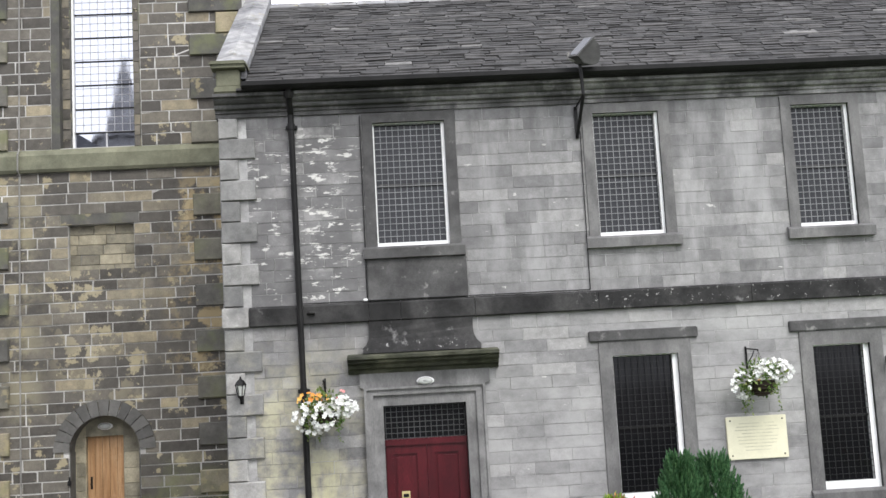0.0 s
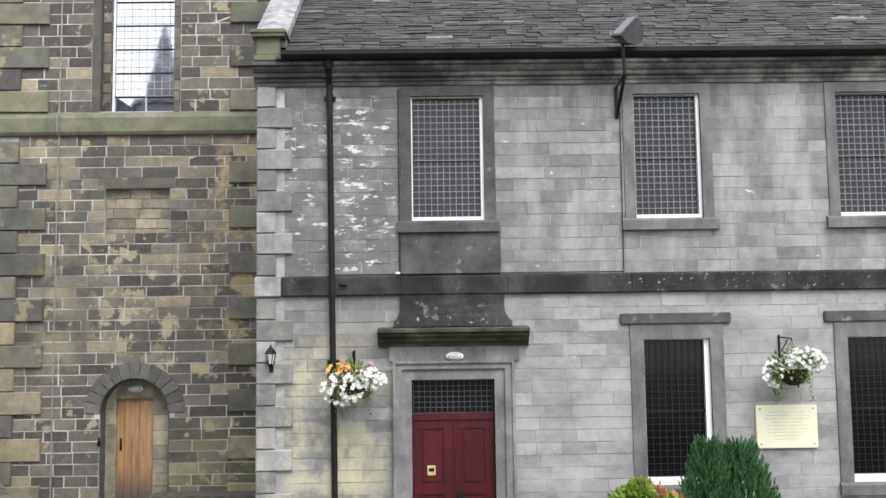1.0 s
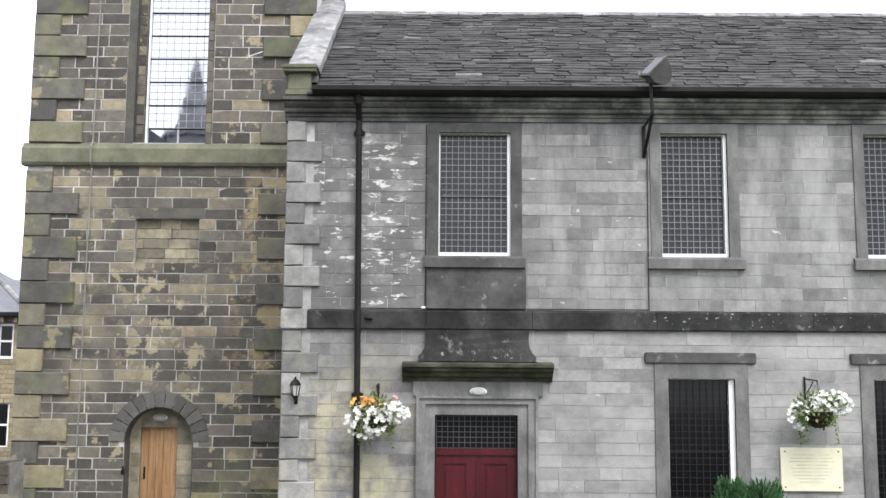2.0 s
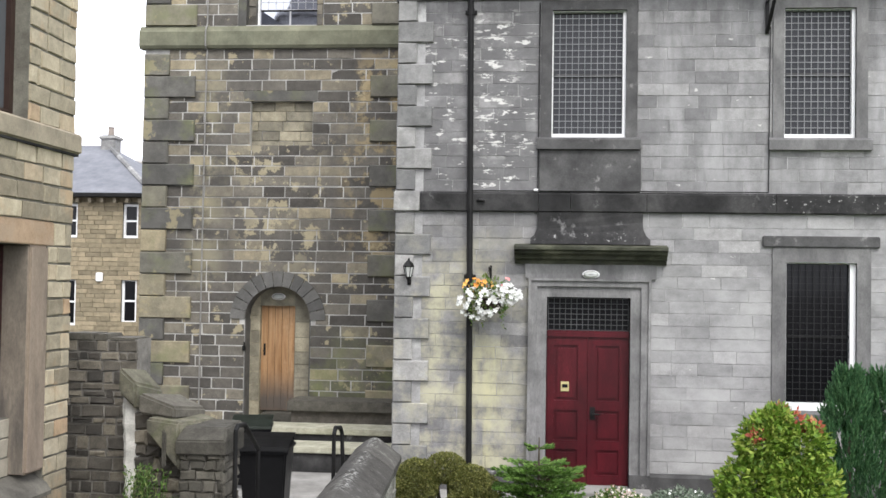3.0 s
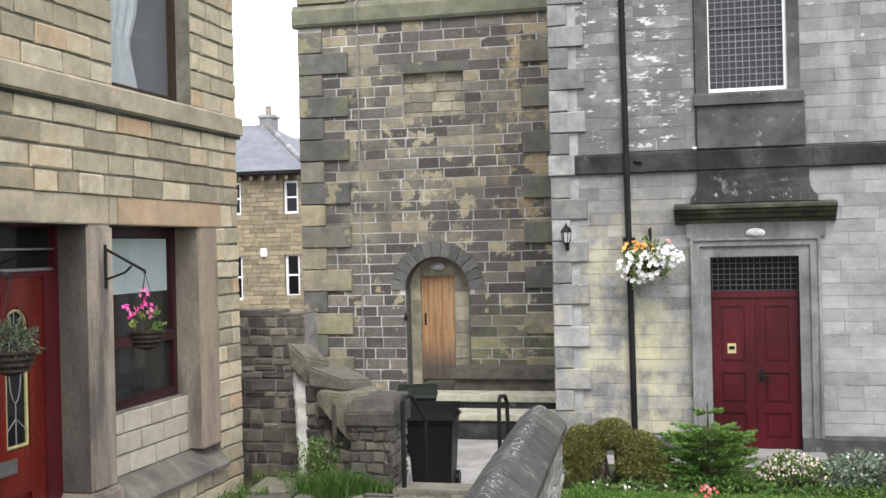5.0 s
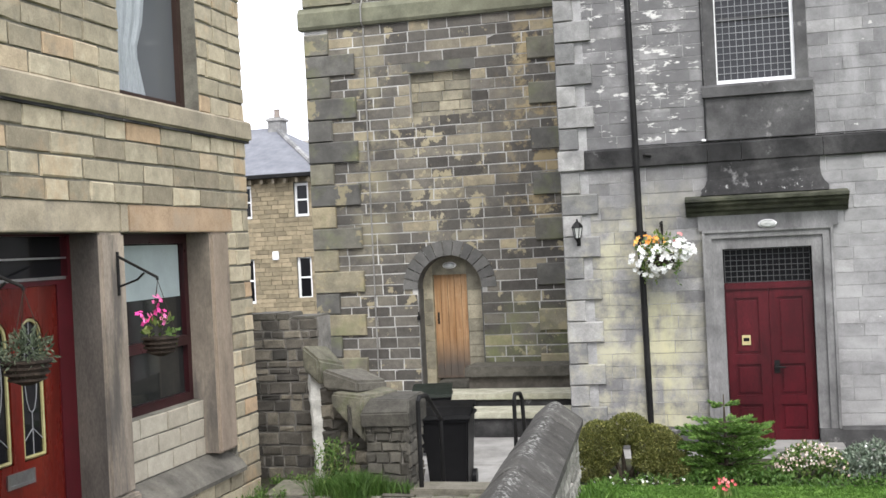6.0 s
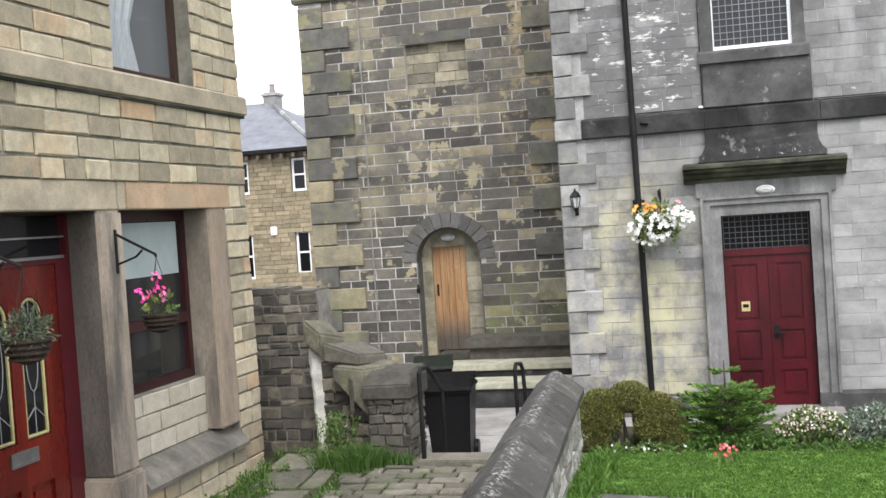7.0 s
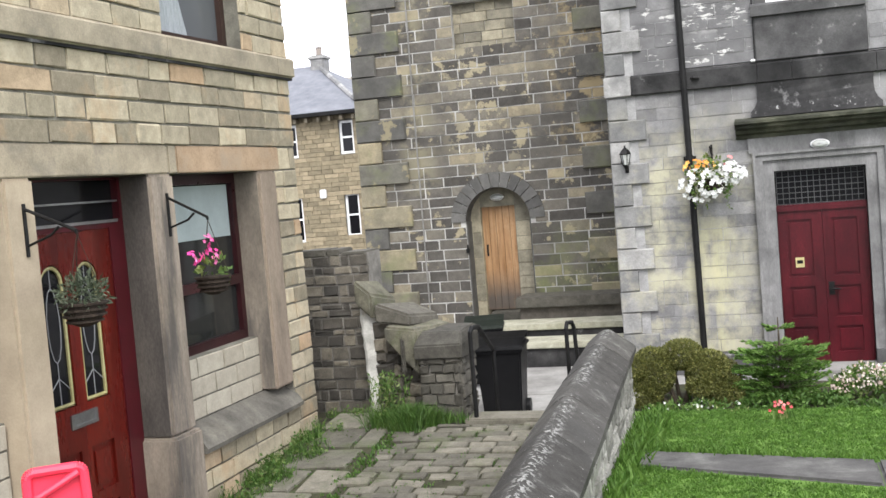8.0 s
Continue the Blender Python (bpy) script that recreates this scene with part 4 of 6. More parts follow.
for z, y0, y1, x0 in ((0.45, 1.55, 2.24, -2.3), (0.27, 0.85, 1.54, -2.6)):
    bm = bmesh.new()
    box(bm, x0, -0.03, y0, y1, z - 0.09, z, 0.012)
    st = tagged(part("stone_step", bm, pale_step), "pale worn broad stone step before the tower", "step")
    # near-black front under the pale top: its shade is put into the colour
    boxed("shade_riser", (x0 + 0.03, -0.04, y0 + 0.05, y1, -0.1, z - 0.09), dark_stone, st)

# ---- house ----
house = thing("stone_house", "two-storey buff stone terraced house with red door", "house")
house.matrix_basis = pose(0, 0.085, 0)
HXW, HY0, HY1 = -2.0, -14.5, -5.95
DOOR_H, WIN_H, UP_H, WIN2_H, UP2_H = (-9.71, -8.44, 0.3, 2.965), (-8.12, -6.73, 1.09, 2.965), (-8.065, -6.815, 3.965, 5.6), (-11.6, -9.99, 1.09, 2.965), (-11.2, -10.2, 3.965, 5.6)
bm = bmesh.new()
pierced(bm, HY0, HY1, 0.0, 7.2, [(-11.602, -6.398, 0.2, 2.966), UP_H, UP2_H], HXW - 0.5, HXW - 0.006, "x")
house_wall = part("wall", bm, house_mortar, house, "buff coursed stone wall with raised joints")
for side in ((-9.0, HXW - 0.5, HY1 - 0.4, HY1 - 0.002, 0, 7.2), (-9.0, -8.6, HY0, HY1 - 0.4, 0, 7.2), (-8.6, HXW - 0.5, HY0, HY0 + 0.4, 0, 7.2)):
    boxed("side_wall", side, house_mortar, house)
boxed("interior_floor", (-8.6, HXW - 0.5, HY0 + 0.4, HY1 - 0.4, 3.2, 3.4), house_mortar, house)
bm = bmesh.new()
vs = [bm.verts.new(p) for y in (HY0 - 0.1, HY1 + 0.1) for p in ((HXW + 0.25, y, 7.2), (-5.5, y, 9.6), (-9.2, y, 7.2))]
for f in ((0, 1, 4, 3), (1, 2, 5, 4), (0, 3, 5, 2), (0, 2, 1), (3, 4, 5)):
    bm.faces.new([vs[i] for i in f])
bmesh.ops.recalc_face_normals(bm, faces=bm.faces)
part("roof", bm, blue_slate, house, "blue slate roof")
for a, b in ((-14.5, -11.9), (-11.895, -10.1), (-10.095, -8.1), (-8.095, -6.25), (-6.245, -5.91)):
    bm = bmesh.new()
    moulding(bm, [(HXW - 0.1, 3.79), (HXW + 0.03, 3.79), (HXW + 0.035, 3.80), (HXW + 0.05, 3.80), (HXW + 0.055, 3.806), (HXW + 0.055, 3.945), (HXW + 0.035, 3.965), (HXW - 0.1, 3.965)], a, b, "y")
    part("string_stone", bm, house_band, house, "buff stone of the string course")
    # dark strip: soot and the string's shadow line, both given as colour
    boxed("shadow_strip", (HXW - 0.1, HXW + 0.028, a, b, 3.770, 3.789), dark_stone, house, "dark strip for the soot and shadow line under the string course")
for a, b, m in ((-14.4, -10.02, lintel_stone), (-10.01, -8.16, lintel_stone), (-8.15, -8.04, lintel_stone), (-8.03, -6.30, orange_stone)):
    boxed("lintel", (HXW - 0.25, HXW + 0.004, a, b, 2.967, 3.168), m, house, "orange stone lintel" if m == orange_stone else "buff stone lintel", 0.008)
for a, b in ((-9.985, -9.71), (-8.44, -8.12), (-6.73, -6.40)):
    boxed("post", (HXW - 0.32, HXW + 0.012, a, b, 1.10, 2.965), peach_stone if a < -9 else sooty_post if a < -8 else house_dressed, house, "clean peach stone jamb" if a < -9 else "dressed stone jamb streaked with soot", 0.02)
# thin sheets over the jamb sides, the first much darker than its post
for a, m, label in ((-8.44, dark_reveal, "dark brown reveal of the jamb"), (-6.73, sooty_post, "sooty reveal of the jamb")):
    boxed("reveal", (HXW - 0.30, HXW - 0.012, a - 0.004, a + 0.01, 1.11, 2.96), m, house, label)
for a, b in ((-10.02, -9.69), (-8.47, -8.10)):
    boxed("post_base", (HXW - 0.32, HXW + 0.05, a, b, 0.2, 1.098), sooty_post, house, "stone base of the jamb", 0.02)
for a, b in ((-8.10, -6.38), (-11.7, -10.02)):
    bm = bmesh.new()
    moulding(bm, [(HXW - 0.3, 0.895), (HXW + 0.07, 0.895), (HXW + 0.075, 0.93), (HXW + 0.03, 0.99), (HXW - 0.12, 1.095), (HXW - 0.3, 1.095)], a, b, "y")
    part("sill", bm, sill_stone, house, "sloping weathered stone sill")


def house_window(hole, z_foot, two_light, curtain, paint=window_red):
    a, b, c, d = hole
    x = HXW - (0.24 if two_light else 0.15)
    s = bmesh.new()
    pierced(s, a + 0.002, b - 0.002, z_foot, d - 0.002, [(a + 0.07, b - 0.07, z_foot + 0.07, z_foot + 0.47), (a + 0.07, b - 0.07, z_foot + 0.55, d - 0.08)] if two_light else [(a + 0.07, b - 0.07, z_foot + 0.07, d - 0.08)], x - 0.06, x + 0.02, "x")
    w = part("window", s, paint, house, "dark painted window frame")
    boxed("pane", (x - 0.03, x - 0.024, a + 0.06, b - 0.06, z_foot + 0.06, d - 0.07), pane_clear if two_light else pane_sky, w, "dark reflecting window glass" if two_light else "glass tinted grey for the reflected pale sky").visible_shadow = False
    if curtain == "blind":
        boxed("blind", (x - 0.023, x - 0.018, a + 0.09, b - 0.09, d - 0.52, d - 0.09), blind, w, "pale half-drawn blind")
    else:
        s = bmesh.new()
        k = 24
        for side in (0,):
            rows = []
            for z, wd in ((d - 0.1, 0.72), (c + 1.0, 0.67), (c + 0.66, 0.60), (c + 0.45, 0.50), (c + 0.36, 0.50), (c + 0.08, 0.60)):
                rows.append([s.verts.new((x - 0.012 + 0.008 * math.sin(i * 1.25), (a + 0.075 + wd * i / k) if side == 0 else (b - 0.10 - wd * i / k), z)) for i in range(k + 1)])
            for r, q in zip(rows, rows[1:]):
                for i in range(k):
                    s.faces.new((r[i], r[i + 1], q[i + 1], q[i]))
        part("curtain", s, net, w, "white gathered net curtain")
    return w


house_window(WIN_H, 1.565, True, "blind")
house_window(WIN2_H, 1.565, True, "blind")
house_window(UP_H, 3.97, False, "net", brown_frame)
house_window(UP2_H, 3.97, False, "net", brown_frame)
for a, b in ((-8.12, -6.73), (-11.6, -9.99)):
    boxed("under_sill", (HXW - 0.3, HXW - 0.013, a + 0.003, b - 0.003 if b > -8 else b + 0.2, 0.2, 0.894), house_mortar, house)
    boxed("infill", (HXW - 0.3, HXW - 0.142, a + 0.003, b - 0.003, 1.09, 1.565), house_mortar, house, "recessed panel under the window")

# red front door
x = HXW - 0.25
bm = bmesh.new()
pierced(bm, -9.708, -8.442, 0.42, 2.963, [(-9.50, -8.62, 0.3, 2.62), (-9.67, -8.48, 2.675, 2.95)], x - 0.07, x + 0.02, "x")
hdoor = part("door", bm, dark_red, house, "dark red frame of the front door")
boxed("threshold", (HXW - 0.3, HXW + 0.03, -9.69, -8.47, 0.2, 0.45), house_band, hdoor, "stone threshold", 0.012)
boxed("transom_pane", (x - 0.04, x - 0.034, -9.68, -8.47, 2.67, 2.955), pane_dark, hdoor, "dark transom light")
boxed("transom_trim", (x + 0.02, x + 0.035, -9.62, -8.53, 2.655, 2.675), steel, hdoor)
boxed("transom_bar", (x - 0.01, x + 0.01, -9.67, -8.48, 2.795, 2.808), steel, hdoor)
bm = bmesh.new()
panels = [(a, b, c, d) for c, d in ((1.49, 2.42), (0.88, 1.19), (0.54, 0.78)) for a, b in ((-9.42, -9.16), (-9.05, -8.79))]
pierced(bm, -9.498, -8.622, 0.45, 2.618, panels, x - 0.04, x + 0.01, "x")
for a, b, c, d in panels[2:]:
    box(bm, x - 0.035, x - 0.01, a, b, c, d)
    box(bm, x - 0.012, x + 0.002, a + 0.04, b - 0.04, c + 0.04, d - 0.04, 0.006)
hleaf = part("door_leaf", bm, red_door, hdoor, "glossy red-stained wooden door leaf")
for a, b, c, d in panels[:2]:
    mid, r = (a + b) / 2, (b - a) / 2
    boxed("leaded_light", (x - 0.022, x - 0.016, a, b, c, d), pane_dark, hdoor, "dark leaded glass light")
    bm = bmesh.new()
    pts = [(a + 0.018, c + 0.018), (b - 0.018, c + 0.018), (b - 0.018, d - r)] + [(mid + (r - 0.018) * math.cos(t), d - r + (r - 0.018) * math.sin(t)) for t in (math.pi * i / 10 for i in range(1, 10))] + [(a + 0.018, d - r)]
    for p, q in zip(pts, pts[1:] + pts[:1]):
        rod(bm, (x - 0.008, *p), (x - 0.008, *q), 0.013, 0.013, 6)
    part("glass_border", bm, gold_glass, hdoor, "yellow glass border")
    bm = bmesh.new()
    oval = [(mid + 0.065 * math.sin(t), c + 0.54 - 0.24 * math.cos(t)) for t in (2 * math.pi * i / 14 for i in range(15))]
    for p, q in list(zip(oval, oval[1:])) + [((mid, c + 0.02), (mid, c + 0.30)), ((a + 0.03, c + 0.12), (mid, c + 0.2)), ((mid, c + 0.2), (b - 0.03, c + 0.12)), ((mid, c + 0.78), (mid, d - 0.03))]:
        rod(bm, (x - 0.012, *p), (x - 0.012, *q), 0.004, 0.004, 5)
    part("lead_pattern", bm, mesh_wire, hdoor, "curved lead pattern")
    # spandrels that make the head of the light round
    bm = bmesh.new()
    for s in (-1, 1):
        arc = [(mid + s * (r - 0.004) * math.cos(t), d - r + (r - 0.004) * math.sin(t)) for t in (math.pi / 2 * i / 8 for i in range(9))]
        near = [bm.verts.new((x + 0.0085, *p)) for p in arc]
        deep = [bm.verts.new((x - 0.014, *p)) for p in arc]
        tip = bm.verts.new((x + 0.0085, mid + s * (r + 0.002), d + 0.002))
        for i in range(8):
            bm.faces.new((near[i], near[i + 1], tip)), bm.faces.new((near[i], deep[i], deep[i + 1], near[i + 1]))
    part("head_spandrel", bm, red_door, hdoor)
bm = bmesh.new()
pierced(bm, -9.25, -8.96, 1.345, 1.44, [(-9.225, -8.985, 1.367, 1.418)], x + 0.01, x + 0.022, "x")
box(bm, x + 0.01, x + 0.016, -9.225, -8.985, 1.367, 1.418)
part("letterbox", bm, steel, hdoor, "brushed steel letterbox")

# ---- hall fittings ----
drain = thing("drainpipe", "black cast-iron drainpipe with collars on the hall front", "drainpipe")
bm = bmesh.new()
tube(bm, [(1.075, -0.09, -0.1), (1.01, -0.09, 6.60), (1.01, -0.24, 6.80), (1.01, -0.3, 6.92)], 0.042, 12)
part("pipe", bm, black_iron, drain)
for z in (2.75, 6.38):
    bm = bmesh.new()
    x = 1.075 - 0.0097 * (z + 0.1)
    rod(bm, (x, -0.09, z), (x, -0.09, z + 0.08), 0.051, 0.051, 12)
    box(bm, x - 0.08, x + 0.08, -0.05, 0.0, z + 0.02, z + 0.07)
    part("collar", bm, black_iron, drain, "cast-iron collar with fixing ears")
bm = bmesh.new()
rod(bm, (1.01, -0.26, 6.79), (1.01, -0.28, 6.88), 0.06, 0.075, 12)
part("outlet", bm, black_iron, drain)
for name, pts, r in (("cable", [(1.05, -0.03, 3.972), (1.94, -0.03, 3.972), (1.955, -0.03, 3.99), (1.955, -0.03, 6.55)], 0.008), ("cable", [(1.96, -0.05, 3.972), (3.4, -0.05, 3.972), (5.02, -0.03, 3.972), (5.03, -0.03, 6.2)], 0.008)):
    bm = bmesh.new()
    tube(bm, pts, r, 6)
    tagged(part(name, bm, dull_wire), "thin dark cable clipped to the hall wall", "cable")
bm = bmesh.new()
box(bm, 1.90, 1.96, -0.08, -0.03, 3.97, 4.0, 0.008)
tagged(part("junction_box", bm, white_paint), "small white junction box on the string course", "junction box")
bm = bmesh.new()
tube(bm, [(1.12, -0.02, 3.83), (1.16, -0.09, 3.84), (1.24, -0.09, 3.83)], 0.02, 8)
tagged(part("pipe_stub", bm, black_iron), "short black pipe stub on the string course", "pipe")

flood = thing("floodlight", "grey floodlight on a bracket above the hall gutter", "floodlight")
bm = bmesh.new()
tube(bm, [(4.985, -0.04, 6.12), (5.03, -0.5, 6.60), (5.01, -0.5, 7.06)], 0.024, 10)
tube(bm, [(4.985, -0.03, 6.52), (5.03, -0.5, 6.61)], 0.014, 8)
box(bm, 4.965, 5.01, -0.045, -0.01, 6.1, 6.55)
part("arm", bm, black_iron, flood, "bent iron arm")
bm = bmesh.new()
tube(bm, [(4.86, -0.5, 7.20), (4.86, -0.5, 7.10), (5.18, -0.52, 7.02)], 0.018, 8)
part("yoke", bm, grey_cable, flood, "grey steel yoke")
grey_cast = surface("grey_cast_housing", [(0, (0.05, 0.049, 0.047)), (1, (0.09, 0.088, 0.084))], rough=0.55)
lamp_pose = pose(5.085, -0.55, 7.185, 18, -46, 10) @ Matrix.Scale(0.86, 4)
bm = bmesh.new()
# bowed housing: straight at the glass side, rounded behind
prof = [(-0.205, 0.09)] + [(-0.205 + 0.41 * k / 8, 0.07 - 0.31 * math.sin(math.pi * (k + 0.9) / 9.8) ** 0.7) for k in range(9)] + [(0.205, 0.09)]
ends = [[bm.verts.new((x, y, z)) for x, z in prof] for y in (-0.13, 0.13)]
bm.faces.new(ends[0]), bm.faces.new(ends[1][::-1])
for k in range(len(prof)):
    bm.faces.new((ends[0][k], ends[0][(k + 1) % len(prof)], ends[1][(k + 1) % len(prof)], ends[1][k]))
bmesh.ops.recalc_face_normals(bm, faces=bm.faces)
bmesh.ops.bevel(bm, geom=[e for e in bm.edges if e.calc_length() < 0.2], offset=0.008, segments=2, affect="EDGES")
part("lamp_body", bm, grey_cast, flood, "grey weathered bowed lamp housing").matrix_basis = lamp_pose
bm = bmesh.new()
pierced(bm, -0.225, 0.225, 0.088, 0.115, [], -0.15, 0.15)
part("lamp_rim", bm, grey_cast, flood, "grey rim of the lamp face").matrix_basis = lamp_pose
boxed("lamp_glass", (-0.19, 0.19, -0.12, 0.12, 0.116, 0.120), pane_greyed, flood, "dusty lamp glass").matrix_basis = lamp_pose


def wall_lantern(x, z):
    t = thing("wall_lantern", "small black coach lantern on the hall corner", "lantern")
    k = 0.80
    b = bmesh.new()
    y = -0.14
    lathe(b, [(r * k, h * k) for r, h in ((0.02, -0.03), (0.035, 0.0), (0.05, 0.03), (0.05, 0.04))], (x, y, z), 6)
    lathe(b, [(r * k, h * k) for r, h in ((0.09, 0.21), (0.1, 0.22), (0.065, 0.28), (0.02, 0.32), (0.012, 0.36))], (x, y, z), 6)
    for i in range(6):
        a = math.pi / 3 * i
        rod(b, (x + 0.047 * k * math.cos(a), y + 0.047 * k * math.sin(a), z + 0.03 * k), (x + 0.084 * k * math.cos(a), y + 0.084 * k * math.sin(a), z + 0.215 * k), 0.006, 0.006, 5)
    tube(b, [(x, y, z), (x, y + 0.01, z - 0.05), (x, -0.03, z - 0.03)], 0.010, 6)
    box(b, x - 0.025, x + 0.025, -0.05, -0.028, z - 0.08, z + 0.05)
    part("lantern_frame", b, black_iron, t)
    b = bmesh.new()
    lathe(b, [(0.044 * k, 0.04 * k), (0.078 * k, 0.21 * k)], (x, y, z), 6)
    part("lantern_glass", b, opal, t, "pale grimy lantern glass")


wall_lantern(0.215, 2.745)


def bulkhead(x, y, z, w):
    t = thing("bulkhead_lamp", "oval white bulkhead lamp above a doorway", "wall lamp")
    for nm, r0, dep, mt in (("lamp_base", 1.0, 0.05, white_paint), ("lamp_lens", 0.82, 0.085, opal)):
        b = bmesh.new()
        rings = []
        for k, (sc, dd) in enumerate(((1, 0), (1, 0.5), (0.85, 0.85), (0.5, 1.0))):
            rings.append([b.verts.new((x + w * r0 * sc * math.cos(a), y - dep * dd, z + w * 0.5 * r0 * sc * math.sin(a))) for a in (2 * math.pi * i / 24 for i in range(24))])
        for p, q in zip(rings, rings[1:]):
            for i in range(24):
                b.faces.new((p[i], p[(i + 1) % 24], q[(i + 1) % 24], q[i]))
        b.faces.new(rings[-1]), b.faces.new(rings[0][::-1])
        part(nm, b, mt, t)
    b = bmesh.new()
    tube(b, [(x - w * 0.8, y - 0.06, z), (x, y - 0.092, z), (x + w * 0.8, y - 0.06, z)], 0.006, 5)
    part("lamp_guard", b, steel, t, "thin steel guard")


bulkhead(2.685, -0.052, 2.845, 0.12)
bulkhead(-2.46, TY + 0.30, 2.42, 0.12)

plaque = thing("notice_board", "cream notice board with faint lettering on the hall wall", "notice board")
boxed("board", (6.745, 7.575, -0.045, -0.003, 1.555, 2.13), cream_board, plaque, "cream painted board", 0.006)
rng = random.Random(17)
for i in range(9):
    w = 0.62 * rng.uniform(0.55, 1)
    boxed("text_line", (7.16 - w / 2, 7.16 + w / 2, -0.048, -0.0452, 2.03 - i * 0.045, 2.042 - i * 0.045), faint_ink, plaque)
for x, z in ((6.80, 2.08), (7.52, 2.08), (6.80, 1.61), (7.52, 1.61)):
    bm = bmesh.new()
    rod(bm, (x, -0.045, z), (x, -0.052, z), 0.011, 0.011, 8)
    part("screw", bm, dull_wire, plaque)


def hanging_basket(at, out, flowers, label, seed, trail=True, leaf_mat=None, wall_end=None, leaf_n=420, spread=(0.34, 0.27, 0.25), k=1.0):
    """at: the basket's rim centre. out: the way from the wall, level. flowers: (material, count, offset, spread, size)."""
    rng2 = random.Random(seed)
    t = thing("hanging_basket", label, "hanging basket", "hanging baskets")
    c, o = Vector(at), Vector(out)
    b = bmesh.new()
    lathe(b, [(p * k, q * k) for p, q in ((0.05, -0.2), (0.12, -0.17), (0.17, -0.09), (0.19, 0.0), (0.2, 0.01), (0.185, 0.012))], c, 18)
    for z, r in ((-0.15, 0.15), (-0.10, 0.178), (-0.05, 0.19), (0, 0.2)):
        ring = [(c.x + k * r * math.cos(a), c.y + k * r * math.sin(a), c.z + z * k) for a in (2 * math.pi * i / 18 for i in range(19))]
        tube(b, ring, 0.009, 5)
    part("basket", b, wicker, t, "dark woven basket")
    hook = c + Vector((0, 0, 0.40))
    b = bmesh.new()
    for i in range(3):
        a = 2 * math.pi * i / 3 + 0.4
        rod(b, c + Vector((0.19 * k * math.cos(a), 0.19 * k * math.sin(a), 0)), hook, 0.0025, 0.0025, 5)
    part("chain", b, wicker, t, "thin hanging chains")
    foot = Vector(wall_end) if wall_end else hook - o * 0.36
    b = bmesh.new()
    tube(b, [foot + Vector((0, 0, -0.26)), foot + Vector((0, 0, 0.05))], 0.014, 6)
    tube(b, [foot + Vector((0, 0, 0.02)), hook + Vector((0, 0, 0.02)), hook], 0.010, 6)
    tube(b, [foot + Vector((0, 0, -0.2)), (foot + hook) / 2 + Vector((0, 0, -0.07)), (foot + hook * 2) / 3], 0.008, 6)
    part("bracket", b, black_iron, t, "black iron bracket")
    b = bmesh.new()
    leaves(b, c + Vector((0, 0, 0.05)), spread, leaf_n, 0.06 if leaf_mat is None else 0.05, rng2, 0, 0, 1.0 if leaf_mat is None else 0.45)
    if trail:
        for _ in range(9):
            a = rng2.uniform(0, 6.28)
            p = c + Vector((0.24 * math.cos(a), 0.18 * math.sin(a), 0))
            for _k in range(rng2.randrange(8, 22)):
                p = p + Vector((rng2.uniform(-0.008, 0.008), rng2.uniform(-0.008, 0.008), -0.02))
                leaf(b, p, (rng2.uniform(-1, 1), rng2.uniform(-1, 1), -0.5), 0.045, rng2)
    part("foliage", b, leaf_mat or basket_leaf, t, "green trailing leaves")
    for m, count, off, sp, size in flowers:
        b = bmesh.new()
        for _ in range(count):
            p = Vector((rng2.gauss(0, 1), rng2.gauss(0, 1), rng2.gauss(0, 1))).normalized()
            q = c + Vector(off) + Vector((p.x * sp[0], p.y * sp[1], p.z * sp[2]))
            flower(b, q, size * rng2.uniform(0.75, 1.2), rng2, 5, tuple(o + Vector((p.x, p.y, p.z + 0.3)) * 0.7))
        part("blossom", b, m, t)


WHITE = (white_petal, 98, (-0.13, -0.07, -0.06), (0.27, 0.22, 0.20), 0.036)
hanging_basket((1.33, -0.36, 2.50), (0, -1, 0), [WHITE, (white_petal, 75, (0.22, -0.05, 0.06), (0.21, 0.18, 0.13), 0.038), (orange_petal, 20, (-0.14, -0.08, 0.17), (0.2, 0.14, 0.09), 0.038), (coral_petal, 4, (0.22, 0, 0.22), (0.08, 0.06, 0.05), 0.035)],
               "hanging basket of white and orange flowers on the hall front", 1)
hanging_basket((7.17, -0.36, 2.60), (0, -1, 0), [(white_petal, 95, (0.16, -0.05, 0.12), (0.26, 0.2, 0.16), 0.038), (white_petal, 30, (-0.27, -0.04, -0.04), (0.13, 0.13, 0.17), 0.036), (orange_petal, 4, (-0.06, -0.1, 0.02), (0.05, 0.04, 0.06), 0.03)],
               "hanging basket of white flowers with long trailing leaves", 2, wall_end=(7.11, -0.02, 3.03))
hanging_basket((-1.62, -8.26, 2.215), (1, 0, 0), [(pink_petal, 12, (0.0, -0.22, 0.16), (0.05, 0.09, 0.04), 0.022), (pink_petal, 12, (0, 0.02, 0.15), (0.05, 0.06, 0.06), 0.022), (pink_petal, 7, (0, -0.03, 0.26), (0.03, 0.04, 0.03), 0.022)],
               "dark wicker basket with bright pink geraniums by the window", 3, trail=False, wall_end=(-1.985, -8.155, 2.775), leaf_n=70, spread=(0.11, 0.14, 0.1), k=0.62)
hanging_basket((-1.62, -9.78, 2.22), (1, 0, 0), [], "dark wicker basket with grey-green lavender by the door", 4, trail=False, leaf_mat=lavender_leaf, wall_end=(-1.985, -9.745, 2.765), leaf_n=520, spread=(0.13, 0.15, 0.13), k=0.66)

